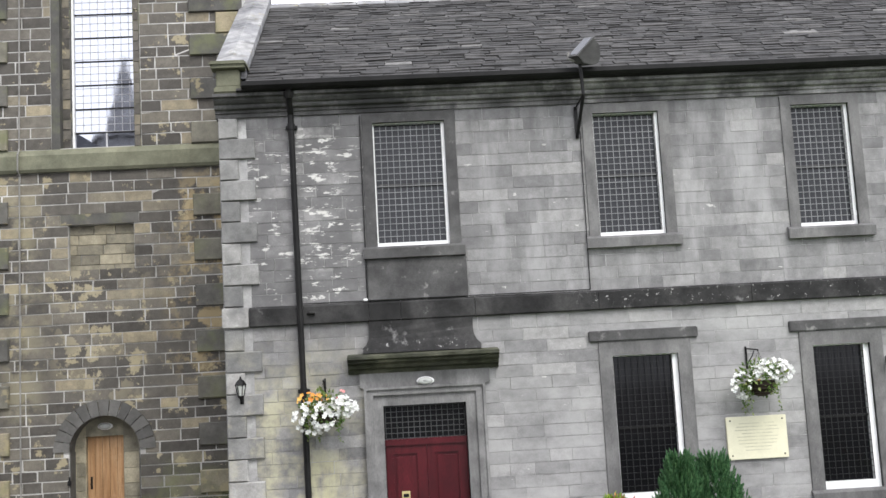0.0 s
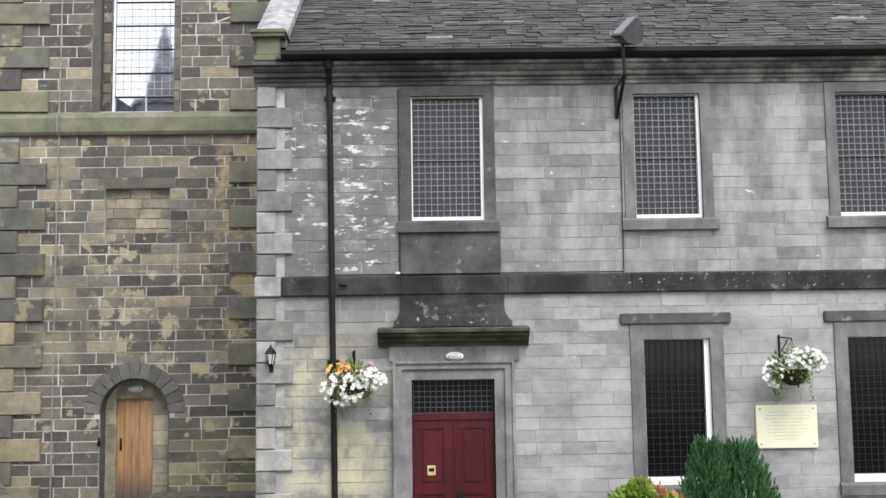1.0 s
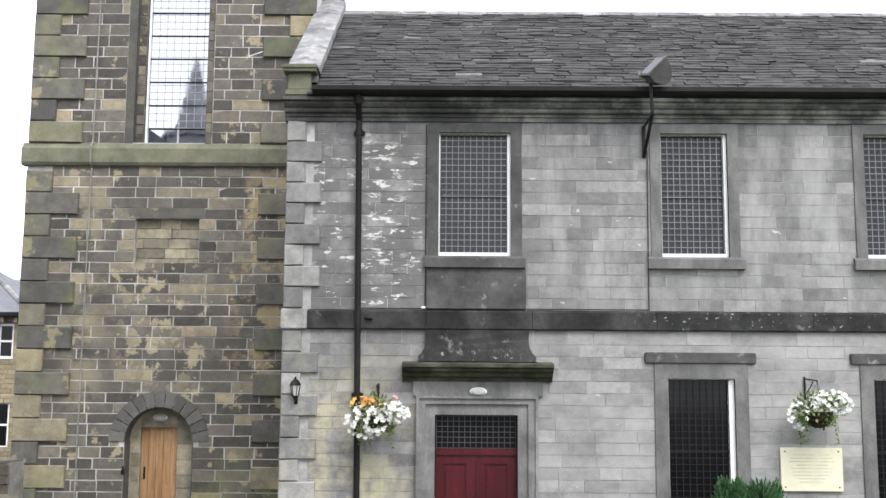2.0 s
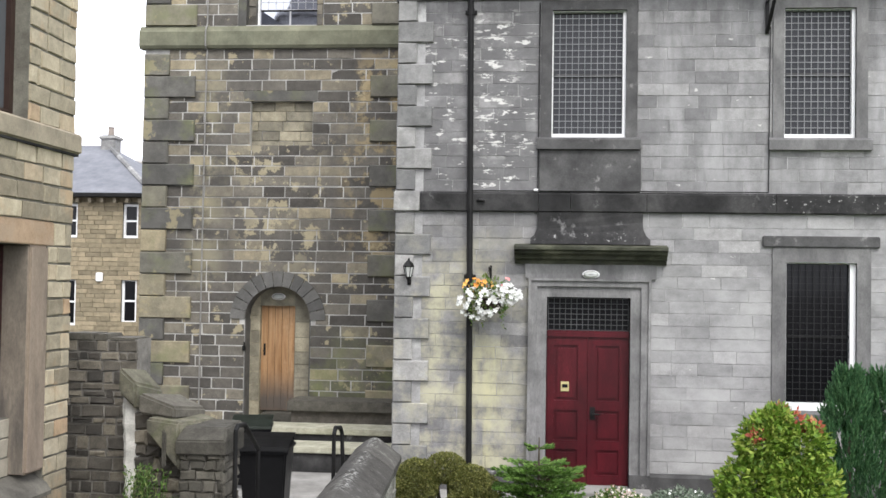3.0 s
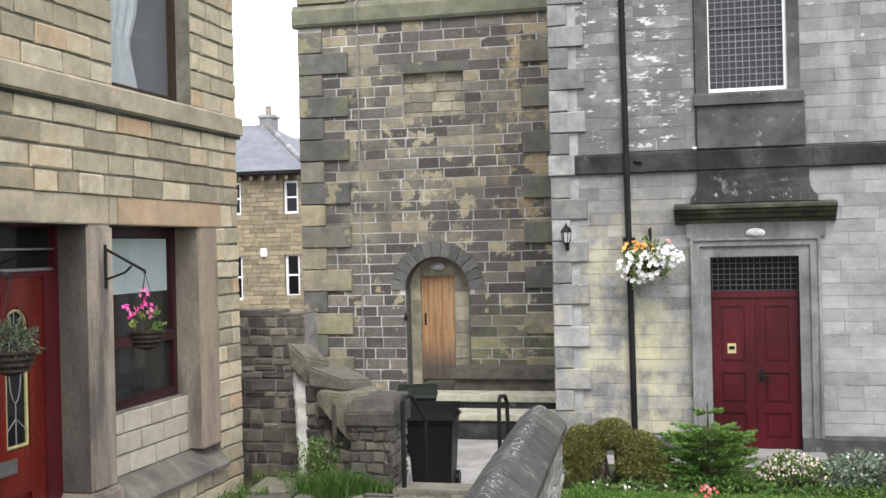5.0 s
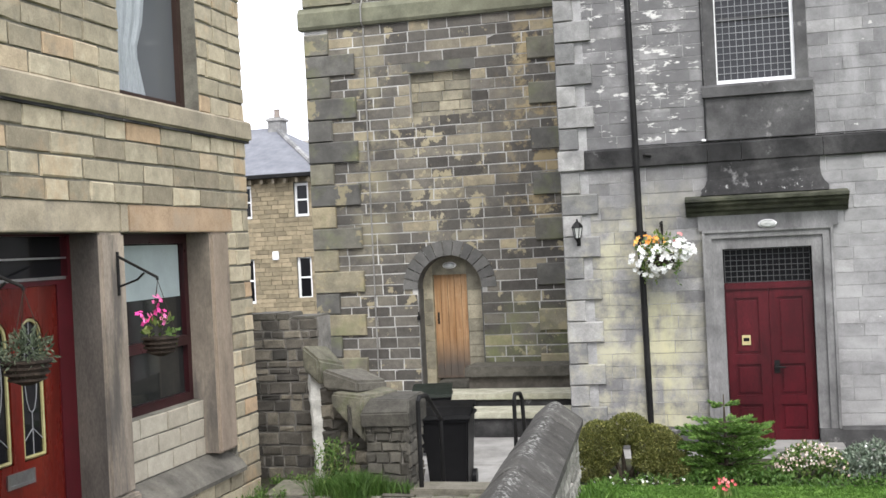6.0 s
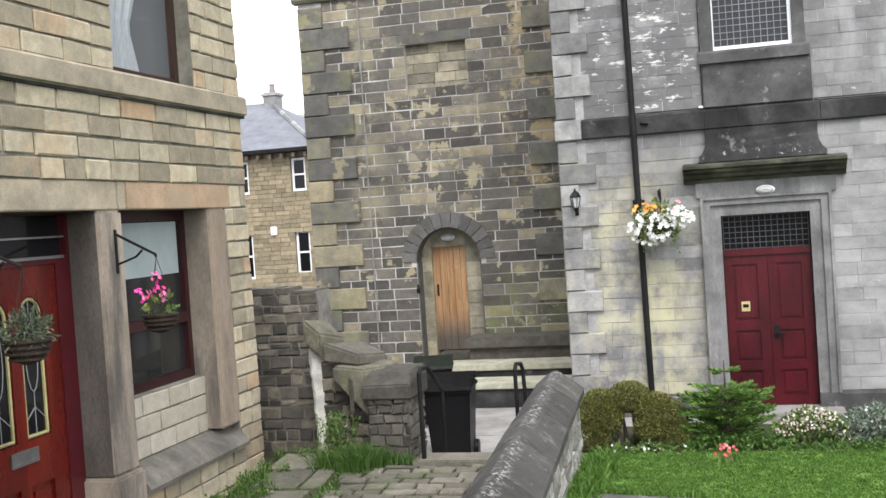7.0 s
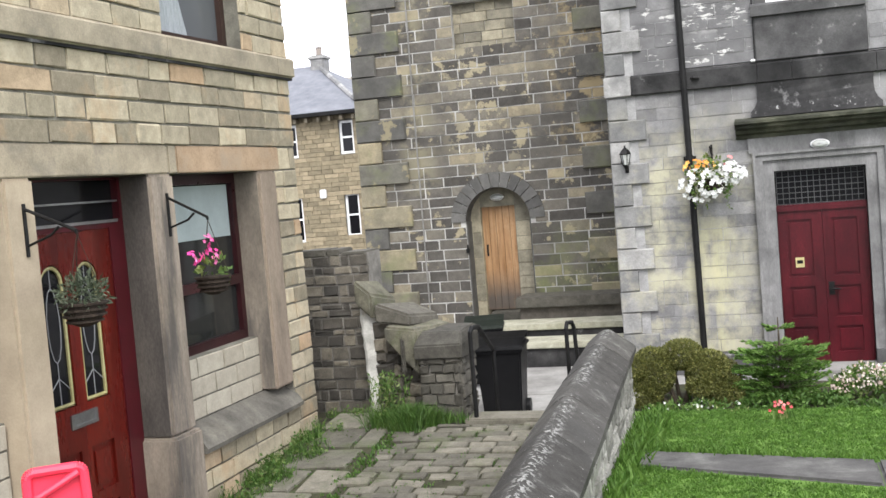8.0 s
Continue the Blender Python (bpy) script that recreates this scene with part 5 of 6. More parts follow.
bm = bmesh.new()
tube(bm, [(-3.71, TY - 0.03, 0.3), (-3.71, TY - 0.03, 3.4), (-3.70, TY - 0.03, 6.54), (-3.70, TY - 0.12, 6.62), (-3.70, TY - 0.12, 6.88), (-3.70, TY - 0.03, 7.0), (-3.66, TY - 0.03, 13.5)], 0.014, 6)
tagged(part("lightning_cable", bm, grey_cable), "pale lightning conductor running down the tower", "cable")

# ---- garden wall with rounded coping ----
garden_wall = thing("garden_wall", "low rubble garden wall with rounded stone coping", "wall")
WN, WF = Vector((1.092, -14.55, 0)), Vector((0.36, -3.45, 0))
run = (WF - WN).normalized()
wall_pose = Matrix.Translation(WN) @ pose(0, 0, 0, 0, 0, math.degrees(math.atan2(run.y, run.x)))
length = (WF - WN).length
bm = bmesh.new()
box(bm, 0, length - 0.03, -0.17, 0.17, -0.6, 0.80)
body = part("wall_core", bm, rubble_mortar, garden_wall)
body.matrix_basis = wall_pose
s = 0.0
rng = random.Random(8)
while s < length - 0.05:
    e = min(length, s + rng.uniform(1.0, 1.5))
    if length - e < 0.4:
        e = length
    bm = bmesh.new()
    sec = [(-0.25, 0.78), (0.25, 0.78), (0.264, 0.80), (0.266, 0.86), (0.235, 0.915), (0.12, 1.01), (0.06, 1.045), (0.015, 1.05), (-0.02, 1.035), (-0.20, 0.915), (-0.262, 0.86), (-0.262, 0.80)]
    rows = []
    for u in (s + 0.005, s + 0.02, s * 0.7 + e * 0.3, s * 0.35 + e * 0.65, e - 0.02, e - 0.005):
        k = 0.98 if u in (s + 0.005, e - 0.005) else 1.0
        rows.append([bm.verts.new((u, v * k + rng.uniform(-0.006, 0.006), 0.78 + (z - 0.78) * k + rng.uniform(-0.005, 0.005))) for v, z in sec])
    for p, q in zip(rows, rows[1:]):
        for i in range(len(sec)):
            bm.faces.new((p[i], p[(i + 1) % len(sec)], q[(i + 1) % len(sec)], q[i]))
    bm.faces.new(rows[0]), bm.faces.new(rows[-1][::-1])
    bmesh.ops.recalc_face_normals(bm, faces=bm.faces)
    for f in bm.faces:
        f.smooth = len(f.verts) == 4
    for edge in bm.edges:
        edge.smooth = edge.calc_face_angle(0) < 0.33
    part("coping_stone", bm, coping_stone, garden_wall).matrix_basis = wall_pose
    s = e
for side in (-1, 1):
    frame_side = (lambda u, v: wall_pose @ Matrix.Translation((u, -0.17, v))) if side < 0 else (lambda u, v: wall_pose @ pose(u, 0.17, v, 0, 0, 180))
    st = courses(0.0, length, -0.3, 0.78, 0.13, (0.16, 0.4), [], 50 + side, 0.25)
    if side > 0:
        st = [(u + w, v, w, h) for u, v, w, h in st]
    lay(garden_wall, "stone", st, frame_side, 0.035, 0.018, wall_face_stone, 51 + side, (9.2, 0.4), rough=2.0, limit=140)
bm = bmesh.new()
box(bm, length - 0.03, length + 0.07, -0.2, 0.2, -0.2, 0.76, 0.02)
part("end_slab", bm, wall_face_stone, garden_wall, "upright end stone").matrix_basis = wall_pose

# ---- gate pillar, ramped wall and rubble wall ----
pillar = thing("gate_pillar", "short rubble gate pillar with a sloped cap stone", "pillar")
boxed("pillar_core", (-0.99, -0.63, -5.78, -5.36, 0.3, 1.18), rubble_mortar, pillar)
lay(pillar, "stone", courses(-1.0, -0.61, 0.55, 1.20, 0.098, (0.09, 0.20), [], 61, 0.25), along_x(-5.78), 0.028, 0.012, pillar_stone, 62, (0, 0), rough=1.8)
lay(pillar, "side_stone", courses(-5.80, -5.34, 0.55, 1.18, 0.098, (0.09, 0.20), [], 63, 0.25), along_y(-0.63), 0.03, 0.012, pillar_stone, 64, (0, 0), rough=1.8)


def chunk(name, corners, z0, tops, material, parent, label=""):
    """A rough block from four plan corners and a height at each."""
    b = bmesh.new()
    lo = [b.verts.new((x, y, z0 if not isinstance(z0, (list, tuple)) else z0[i])) for i, (x, y) in enumerate(corners)]
    hi = [b.verts.new((x, y, t)) for (x, y), t in zip(corners, tops)]
    b.faces.new(lo[::-1]), b.faces.new(hi)
    for i in range(4):
        b.faces.new((lo[i], lo[(i + 1) % 4], hi[(i + 1) % 4], hi[i]))
    bmesh.ops.recalc_face_normals(b, faces=b.faces)
    bmesh.ops.bevel(b, geom=b.edges[:], offset=0.022, segments=2, affect="EDGES")
    return part(name, b, material, parent, label)


bm = bmesh.new()
lo = [bm.verts.new((x, y, 1.18)) for x, y in ((-1.03, -5.84), (-0.58, -5.84), (-0.56, -5.32), (-1.03, -5.32))]
mid = [bm.verts.new(p) for p in ((-1.03, -5.84, 1.30), (-0.58, -5.84, 1.31), (-0.56, -5.32, 1.39), (-1.03, -5.32, 1.40))]
hi = [bm.verts.new(p) for p in ((-0.99, -5.72, 1.41), (-0.61, -5.72, 1.41), (-0.58, -5.33, 1.43), (-1.0, -5.33, 1.44))]
bm.faces.new(lo[::-1]), bm.faces.new(hi)
for p, q in ((lo, mid), (mid, hi)):
    for i in range(4):
        bm.faces.new((p[i], p[(i + 1) % 4], q[(i + 1) % 4], q[i]))
bmesh.ops.bevel(bm, geom=bm.edges[:], offset=0.012, segments=2, affect="EDGES")
part("cap_stone", bm, pillar_stone, pillar, "grey chamfered cap stone")
ramp = thing("ramped_wall", "whitewashed rubble wall end with mossy stepped coping", "wall")
chunk("wall_core", [(-1.58, -5.45), (-1.02, -5.60), (-0.95, -5.15), (-1.58, -5.05)], 0.3, (1.62, 1.15, 1.15, 1.62), rubble_mortar, ramp)
bm = bmesh.new()
rng = random.Random(15)
rings = []
for k in range(22):
    z, lean = 0.5 + 1.24 * k / 21, 0.04 * (1 - k / 21)
    wide = 0.082 + 0.005 * math.sin(k * 0.9) + rng.uniform(-0.006, 0.006)
    rings.append([bm.verts.new((-1.575 + lean + wide * p + rng.uniform(-0.006, 0.006), -5.39 + 0.11 * q + rng.uniform(-0.01, 0.01), z)) for p, q in ((-1, -0.7), (-0.6, -1), (0.6, -1), (1, -0.7), (1, 1), (-1, 1))])
for p, q in zip(rings, rings[1:]):
    for i in range(6):
        bm.faces.new((p[i], p[(i + 1) % 6], q[(i + 1) % 6], q[i]))
bm.faces.new(rings[0][::-1]), bm.faces.new(rings[-1])
part("whitewash_end", bm, render_wash, ramp, "flaking whitewashed end")
frame_ramp = lambda u, v: pose(-1.51, -5.47, v, 0, 0, -16) @ Matrix.Translation((u, 0, 0))
lay(ramp, "stone", courses(0.0, 0.28, 0.5, 1.5, 0.11, (0.12, 0.24), [], 65, 0.3) + courses(0.28, 0.5, 0.5, 1.22, 0.11, (0.12, 0.24), [], 66, 0.3), frame_ramp, 0.05, 0.02, rubble_stone, 67, (0, 0), rough=2.5)
chunk("coping_stone", [(-1.66, -5.58), (-1.49, -5.60), (-1.36, -5.24), (-1.58, -5.14)], (1.68, 1.53, 1.48, 1.62), (1.91, 1.77, 1.68, 1.86), buff_coping, ramp, "mossy buff coping block")
chunk("coping_stone", [(-1.45, -5.64), (-1.10, -5.66), (-0.96, -5.20), (-1.26, -5.08)], (1.50, 1.46, 1.42, 1.48), (1.69, 1.57, 1.52, 1.63), pillar_stone, ramp, "grey coping slab")
chunk("coping_stone", [(-1.34, -5.74), (-1.02, -5.78), (-0.80, -5.33), (-1.12, -5.18)], (1.36, 1.02, 1.24, 1.32), (1.48, 1.45, 1.44, 1.50), buff_coping, ramp, "mossy leaning coping slab")
chunk("upright_slab", [(-1.17, -5.81), (-1.13, -5.82), (-1.12, -5.77), (-1.16, -5.76)], 1.05, (1.40, 1.37, 1.37, 1.40), pillar_stone, ramp, "thin upright stone slab")

rubble = thing("rubble_wall", "tall dark rubble boundary wall beside the house", "wall")
boxed("wall_core", (-4.2, -1.72, -4.98, -4.62, 0.2, 2.12), rubble_mortar, rubble)
lay(rubble, "stone", courses(-3.4, -1.71, 0.45, 2.11, 0.098, (0.08, 0.25), [], 71, 0.40), along_x(-4.98), 0.013, 0.007, rubble_stone, 72, (-2, 1.2), rough=1.2, gap=0.009)
bm = bmesh.new()
rng = random.Random(9)
x = -4.2
while x < -1.77:
    w = rng.uniform(0.12, 0.34)
    box(bm, x, min(-1.71, x + w - 0.012), -4.99 + rng.uniform(-0.012, 0.012), -4.60, 2.10, 2.15 + rng.uniform(-0.02, 0.035), 0.012)
    x += w
part("cap_course", bm, pillar_stone, rubble, "pale uneven cap stones")

# ---- steps, rails, bins ----
flight = thing("entry_steps", "stone steps going down from the lane to the yard", "steps")
for i in range(4):
    boxed("tread", (-0.58, 0.12, -5.93 + 0.32 * i, -5.6 + 0.32 * i, -0.3, 0.655 - 0.19 * i), sett_stone, flight, "", 0.012)
for pts, label in (([(-0.49, -5.84, 0.62), (-0.49, -5.84, 1.40), (-0.485, -5.80, 1.44), (-0.475, -5.62, 1.43), (-0.50, -5.06, 1.13), (-0.50, -5.04, -0.2)], "black iron handrail beside the gate pillar"),
                   ([(0.05, -4.24, -0.15), (0.05, -4.24, 1.18), (0.06, -4.22, 1.24), (0.09, -4.12, 1.23), (0.10, -4.08, 1.17), (0.13, -3.98, -0.15)], "black iron handrail beside the garden wall")):
    bm = bmesh.new()
    tube(bm, pts, 0.021, 10)
    for p in pts[1:-1]:
        bmesh.ops.create_icosphere(bm, subdivisions=1, radius=0.022, matrix=Matrix.Translation(p))
    tagged(part("handrail", bm, black_iron), label, "handrail", "handrails")


def wheelie_bin(x, y, turn, lid_mat, label, size=1.0):
    t = thing("wheelie_bin", label, "bin", "wheelie bins")
    t.matrix_basis = pose(x, y, -0.105, 0, 0, turn) @ Matrix.Scale(size, 4)
    b = bmesh.new()
    lo = [b.verts.new(p) for p in ((-0.22, -0.22, 0.06), (0.22, -0.22, 0.06), (0.22, 0.28, 0.06), (-0.22, 0.28, 0.06))]
    hi = [b.verts.new(p) for p in ((-0.27, -0.34, 0.88), (0.27, -0.34, 0.88), (0.27, 0.34, 0.94), (-0.27, 0.34, 0.94))]
    b.faces.new(lo[::-1]), b.faces.new(hi)
    for i in range(4):
        b.faces.new((lo[i], lo[(i + 1) % 4], hi[(i + 1) % 4], hi[i]))
    bmesh.ops.bevel(b, geom=b.edges[:], offset=0.02, segments=2, affect="EDGES")
    part("bin_body", b, plastic_black, t)
    b = bmesh.new()
    box(b, -0.29, 0.29, -0.365, -0.335, 0.84, 0.885, 0.01), box(b, -0.29, -0.262, -0.34, 0.34, 0.86, 0.9, 0.008), box(b, 0.262, 0.29, -0.34, 0.34, 0.86, 0.9, 0.008)
    part("rim", b, plastic_black, t)
    b = bmesh.new()
    rows = [[b.verts.new((xx, yy, zz)) for xx in (-0.295, -0.2, 0.2, 0.295)] for yy, zz in ((-0.39, 0.885), (-0.37, 0.93), (-0.1, 0.985), (0.25, 1.02), (0.38, 1.0))]
    for p, q in zip(rows, rows[1:]):
        for i in range(3):
            b.faces.new((p[i], p[i + 1], q[i + 1], q[i]))
    bmesh.ops.solidify(b, geom=b.faces[:], thickness=0.03)
    part("lid", b, lid_mat, t, "sloping bin lid")
    b = bmesh.new()
    rod(b, (-0.25, 0.42, 0.97), (0.25, 0.42, 0.97), 0.018), rod(b, (-0.25, 0.36, 0.93), (-0.25, 0.42, 0.97), 0.018), rod(b, (0.25, 0.36, 0.93), (0.25, 0.42, 0.97), 0.018)
    part("handle", b, plastic_black, t)
    for sx in (-0.24, 0.24):
        b = bmesh.new()
        rod(b, (sx - 0.03, 0.25, 0.1), (sx + 0.03, 0.25, 0.1), 0.1, 0.1, 18)
        part("wheel", b, plastic_black, t)


wheelie_bin(-1.07, -2.56, 6, plastic_black, "black wheelie bin standing in the yard")
wheelie_bin(-1.86, -0.35, 12, plastic_green, "black wheelie bin with dark green lid", 0.93)

barrier = thing("plastic_barrier", "bright red moulded plastic barrier by the red door", "barrier")
rim = [(-0.135, 0.05)] + [(sx * 0.10 + 0.035 * math.cos(a), 1.225 + 0.035 * math.sin(a)) for sx, a0 in ((-1, 180), (1, 90)) for a in (math.radians(a0 - 15 * i) for i in range(7))] + [(0.142, 1.05), (0.142, 0.05)]
bm = bmesh.new()
front, rear = [[bm.verts.new((x, y, z)) for x, z in rim] for y in (-0.005, 0.03)]
bm.faces.new(front), bm.faces.new(rear[::-1])
for i in range(len(rim)):
    bm.faces.new((front[i], rear[i], rear[(i + 1) % len(rim)], front[(i + 1) % len(rim)]))
bmesh.ops.recalc_face_normals(bm, faces=bm.faces)
part("panel", bm, plastic_red, barrier)
bm = bmesh.new()
tube(bm, [(x, -0.012, z) for x, z in rim], 0.026, 8)
part("rim", bm, plastic_red, barrier, "rounded rim of the barrier")
for p, q in (((0.11, -0.03, 1.235), (-0.12, -0.03, 1.12)), ((0.13, -0.03, 0.72), (-0.12, -0.03, 0.60))):
    bm = bmesh.new()
    rod(bm, p, q, 0.018, 0.018, 8)
    part("brace", bm, plastic_red, barrier, "slanting moulded brace")
boxed("foot", (-0.2, -0.1, -0.2, 0.2, 0, 0.06), plastic_red, barrier, "", 0.015)
boxed("foot", (0.1, 0.2, -0.2, 0.2, 0, 0.06), plastic_red, barrier, "", 0.015)
barrier.matrix_basis = pose(-1.325, -10.58, 0.215, 0, 0, 38)

# ---- lane paving ----
def sett(name, x, y, w, d, rng):
    """One worn paving stone bedded in the lane, its mesh shared with others of its size."""
    w, d = round(w, 2), round(d, 2)
    key = (name, w, d, rng.randrange(2))
    if key not in STONES:
        b = bmesh.new()
        box(b, 0.012, w - 0.012, 0.012, d - 0.012, -0.05, 0.03)
        for v in b.verts:
            v.co += Vector((rng.uniform(-0.014, 0.014), rng.uniform(-0.012, 0.012), rng.uniform(-0.004, 0.004)))
        top = [f for f in b.faces if all(v.co.z > 0 for v in f.verts)]
        bmesh.ops.bevel(b, geom=[e for f in top for e in f.edges], offset=0.012, segments=1, affect="EDGES")
        me = bpy.data.meshes.new(name)
        b.to_mesh(me), b.free()
        me.materials.append(sett_stone)
        STONES[key] = me
    ob = new(name, STONES[key])
    ob.parent = path_bed
    ob.matrix_basis = pose(x, y, path_z(y) - 0.03 + rng.uniform(-0.014, 0.004), rng.uniform(-1.5, 1.5) + 5.1, rng.uniform(-1.5, 1.5), rng.uniform(-2, 2))


rng = random.Random(77)
y = -12.0
while y < -6.0:
    d = min(rng.uniform(0.125, 0.17), -5.96 - y)
    x = -1.12 + rng.uniform(-0.16, 0.06)
    while x < 0.35:
        w = rng.uniform(0.17, 0.31)
        if rng.random() > 0.03:
            sett("sett", x, y, w, d, rng)
        x += w
    y += max(d, 0.1)
y = -12.0
while y < -5.7:
    d = rng.uniform(0.32, 0.55)
    x = -1.88 + rng.uniform(-0.05, 0.1)
    while x < -1.3:
        w = min(rng.uniform(0.34, 0.72), -1.16 - x)
        if rng.random() > 0.08:
            sett("flagstone", x, y, w - 0.03, d - rng.uniform(0.02, 0.07), rng)
        x += w
    y += d
slab_row = thing("flagstone_path", "dark worn flagstones crossing the lawn", "path")
x = 0.66
rng = random.Random(78)
slab_far, slab_near = (lambda x: -5.22 - 0.24 * (x - 0.78)), (lambda x: -5.72 - 0.46 * min(x - 0.62, 1.4) - 0.30 * max(0, x - 2.02))
while x < 9:
    w = rng.uniform(1.5, 2.3)
    e = x + w - 0.006
    chunk("flagstone", [(x, slab_near(x) + rng.uniform(-0.03, 0.03)), (e, slab_near(e) + rng.uniform(-0.03, 0.03)), (e, slab_far(e) + rng.uniform(-0.03, 0.03)), (x, slab_far(x) + rng.uniform(-0.03, 0.03))], 0.0, [lawn_z(q) + 0.025 for q in (slab_near(x), slab_near(e), slab_far(e), slab_far(x))], flag, slab_row)
    x += w

# ---- far house ----
far = thing("far_house", "distant buff stone house with blue slate roof", "house")
FY = 20.0
f_holes = [(-11.96, -11.44, 3.98, 5.09), (-11.96, -11.44, 1.2, 2.65), (-14.05, -13.5, 3.98, 5.09), (-14.05, -13.5, 1.1, 2.65)]
bm = bmesh.new()
pierced(bm, -19, -11.05, -1.0, 5.35, f_holes, FY, FY + 0.3)
box(bm, -11.35, -11.05, FY + 0.3, FY + 8, -1, 5.35), box(bm, -19, -18.7, FY + 0.3, FY + 8, -1, 5.35), box(bm, -18.7, -11.35, FY + 7.7, FY + 8, -1, 5.35)
fw = part("wall", bm, house_mortar, far, "distant buff stone wall")
lay(fw, "stone", courses(-16, -10.2, 0.2, 5.3, 0.15, (0.3, 0.55), f_holes, 81), along_x(FY), 0.02, 0.006, far_stone, 82, (-12.5, 3), limit=300)
for a, b, c, d in f_holes:
    b2 = bmesh.new()
    pierced(b2, a, b, c, d, [(a + 0.08, b - 0.08, c + 0.08, (c + d) / 2 - 0.03), (a + 0.08, b - 0.08, (c + d) / 2 + 0.03, d - 0.08)], FY + 0.08, FY + 0.16)
    w = part("window", b2, white_paint, far, "white window frame")
    boxed("pane", (a + 0.05, b - 0.05, FY + 0.12, FY + 0.126, c + 0.05, d - 0.05), pane_dark, w)
bm = bmesh.new()
vs = [bm.verts.new(p) for p in ((-19.3, FY - 0.3, 5.35), (-10.8, FY - 0.3, 5.35), (-10.8, FY + 8.3, 5.35), (-19.3, FY + 8.3, 5.35), (-16.5, FY + 4, 7.48), (-14.2, FY + 4, 7.48))]
for f in ((0, 1, 5, 4), (1, 2, 5), (2, 3, 4, 5), (3, 0, 4), (3, 2, 1, 0)):
    bm.faces.new([vs[i] for i in f])
part("roof", bm, blue_slate, far, "hipped blue slate roof")
bm = bmesh.new()
box(bm, -19.3, -10.75, FY - 0.42, FY - 0.3, 5.30, 5.42)
part("gutter", bm, black_iron, far, "dark gutter")
for i in range(14):
    boxed("corbel", (-16 + i * 0.42, -15.9 + i * 0.42, FY - 0.25, FY, 5.12, 5.26), house_band, far)
bm = bmesh.new()
for a, b in zip(range(12), range(1, 13)):
    p, q = (-14.2 + 3.4 * a / 12, FY + 4 - 4.3 * a / 12, 7.50 - 2.13 * a / 12), (-14.2 + 3.4 * (b - 0.05) / 12, FY + 4 - 4.3 * (b - 0.05) / 12, 7.50 - 2.13 * (b - 0.05) / 12)
    rod(bm, p, q, 0.09, 0.09, 6)
part("hip_tile", bm, quoin_stone, far, "stone hip tiles")
bm = bmesh.new()
vs = [bm.verts.new(p) for x in (-17.0, -7.0) for p in ((x, FY + 5.5, 5.4), (x, FY + 8.6, 7.42), (x, FY + 11.7, 5.4))]
for f in ((0, 1, 4, 3), (1, 2, 5, 4), (0, 3, 5, 2), (0, 2, 1), (3, 4, 5)):
    bm.faces.new([vs[i] for i in f])
bmesh.ops.recalc_face_normals(bm, faces=bm.faces)
part("rear_roof", bm, surface("brown_stone_slate", [(0, (0.20, 0.185, 0.16)), (1, (0.28, 0.26, 0.23))], mottle=3), far, "brownish stone-slate roof of the rear wing")
boxed("rear_wall", (-16.8, -7.2, FY + 8.01, FY + 11.4, -1, 5.4), far_stone, far)
bm = bmesh.new()
box(bm, -14.32, -13.78, FY + 3.6, FY + 4.2, 6.8, 7.82, 0.03), box(bm, -14.38, -13.72, FY + 3.55, FY + 4.25, 7.68, 7.78, 0.02)
chim = part("chimney", bm, quoin_stone, far, "stone chimney stack")
for x in (-14.05,):
    bm = bmesh.new()
    lathe(bm, [(0.12, 0), (0.10, 0.25), (0.12, 0.32)], (x, FY + 3.9, 7.82), 12)
    part("chimney_pot", bm, terracotta, chim)
boxed("alarm_box", (-12.80, -12.58, FY - 0.1, FY, 2.55, 2.84), white_paint, far, "white alarm box", 0.02)

# ---- church spire across the street, mirrored in the tower window ----
spire = thing("church_spire", "grey stone spire across the street", "spire")
bm = bmesh.new()
lathe(bm, [(1.9, 0), (1.9, 19.6), (2.1, 19.7), (2.1, 20.0), (1.35, 20.1), (0.04, 25.4)], (-14.3, -49, -0.3), 8)
part("spire_body", bm, surface("far_grey_stone", [(0, (0.22, 0.22, 0.23)), (1, (0.32, 0.32, 0.33))]), spire)

# ---- plants ----
def shrub(name, label, stems, lobes, material, size, seed, shell=0.75, slim=1.0, second=None):
    """stems: (foot, top, radius). lobes: (centre, spread, leaf count)."""
    r = random.Random(seed)
    t = thing(name, label, "shrub")
    b = bmesh.new()
    for p, q, w in stems:
        rod(b, p, q, w, w * 0.5, 7)
    part("stem", b, bark, t, "dark woody stems")
    b = bmesh.new()
    for c, s, k in lobes:
        leaves(b, c, s, k, size, r, shell, 0, slim)
        leaves(b, c, [v * 0.8 for v in s], k // 4, size, r, 0.3, 0, slim)
    part("foliage", b, material, t)
    if second:
        m, spots, k, sz = second
        b = bmesh.new()
        for c, s in spots:
            leaves(b, c, (s, s, s), k, sz, r)
        part("young_leaves", b, m, t, "reddish young leaf tips")
    return t


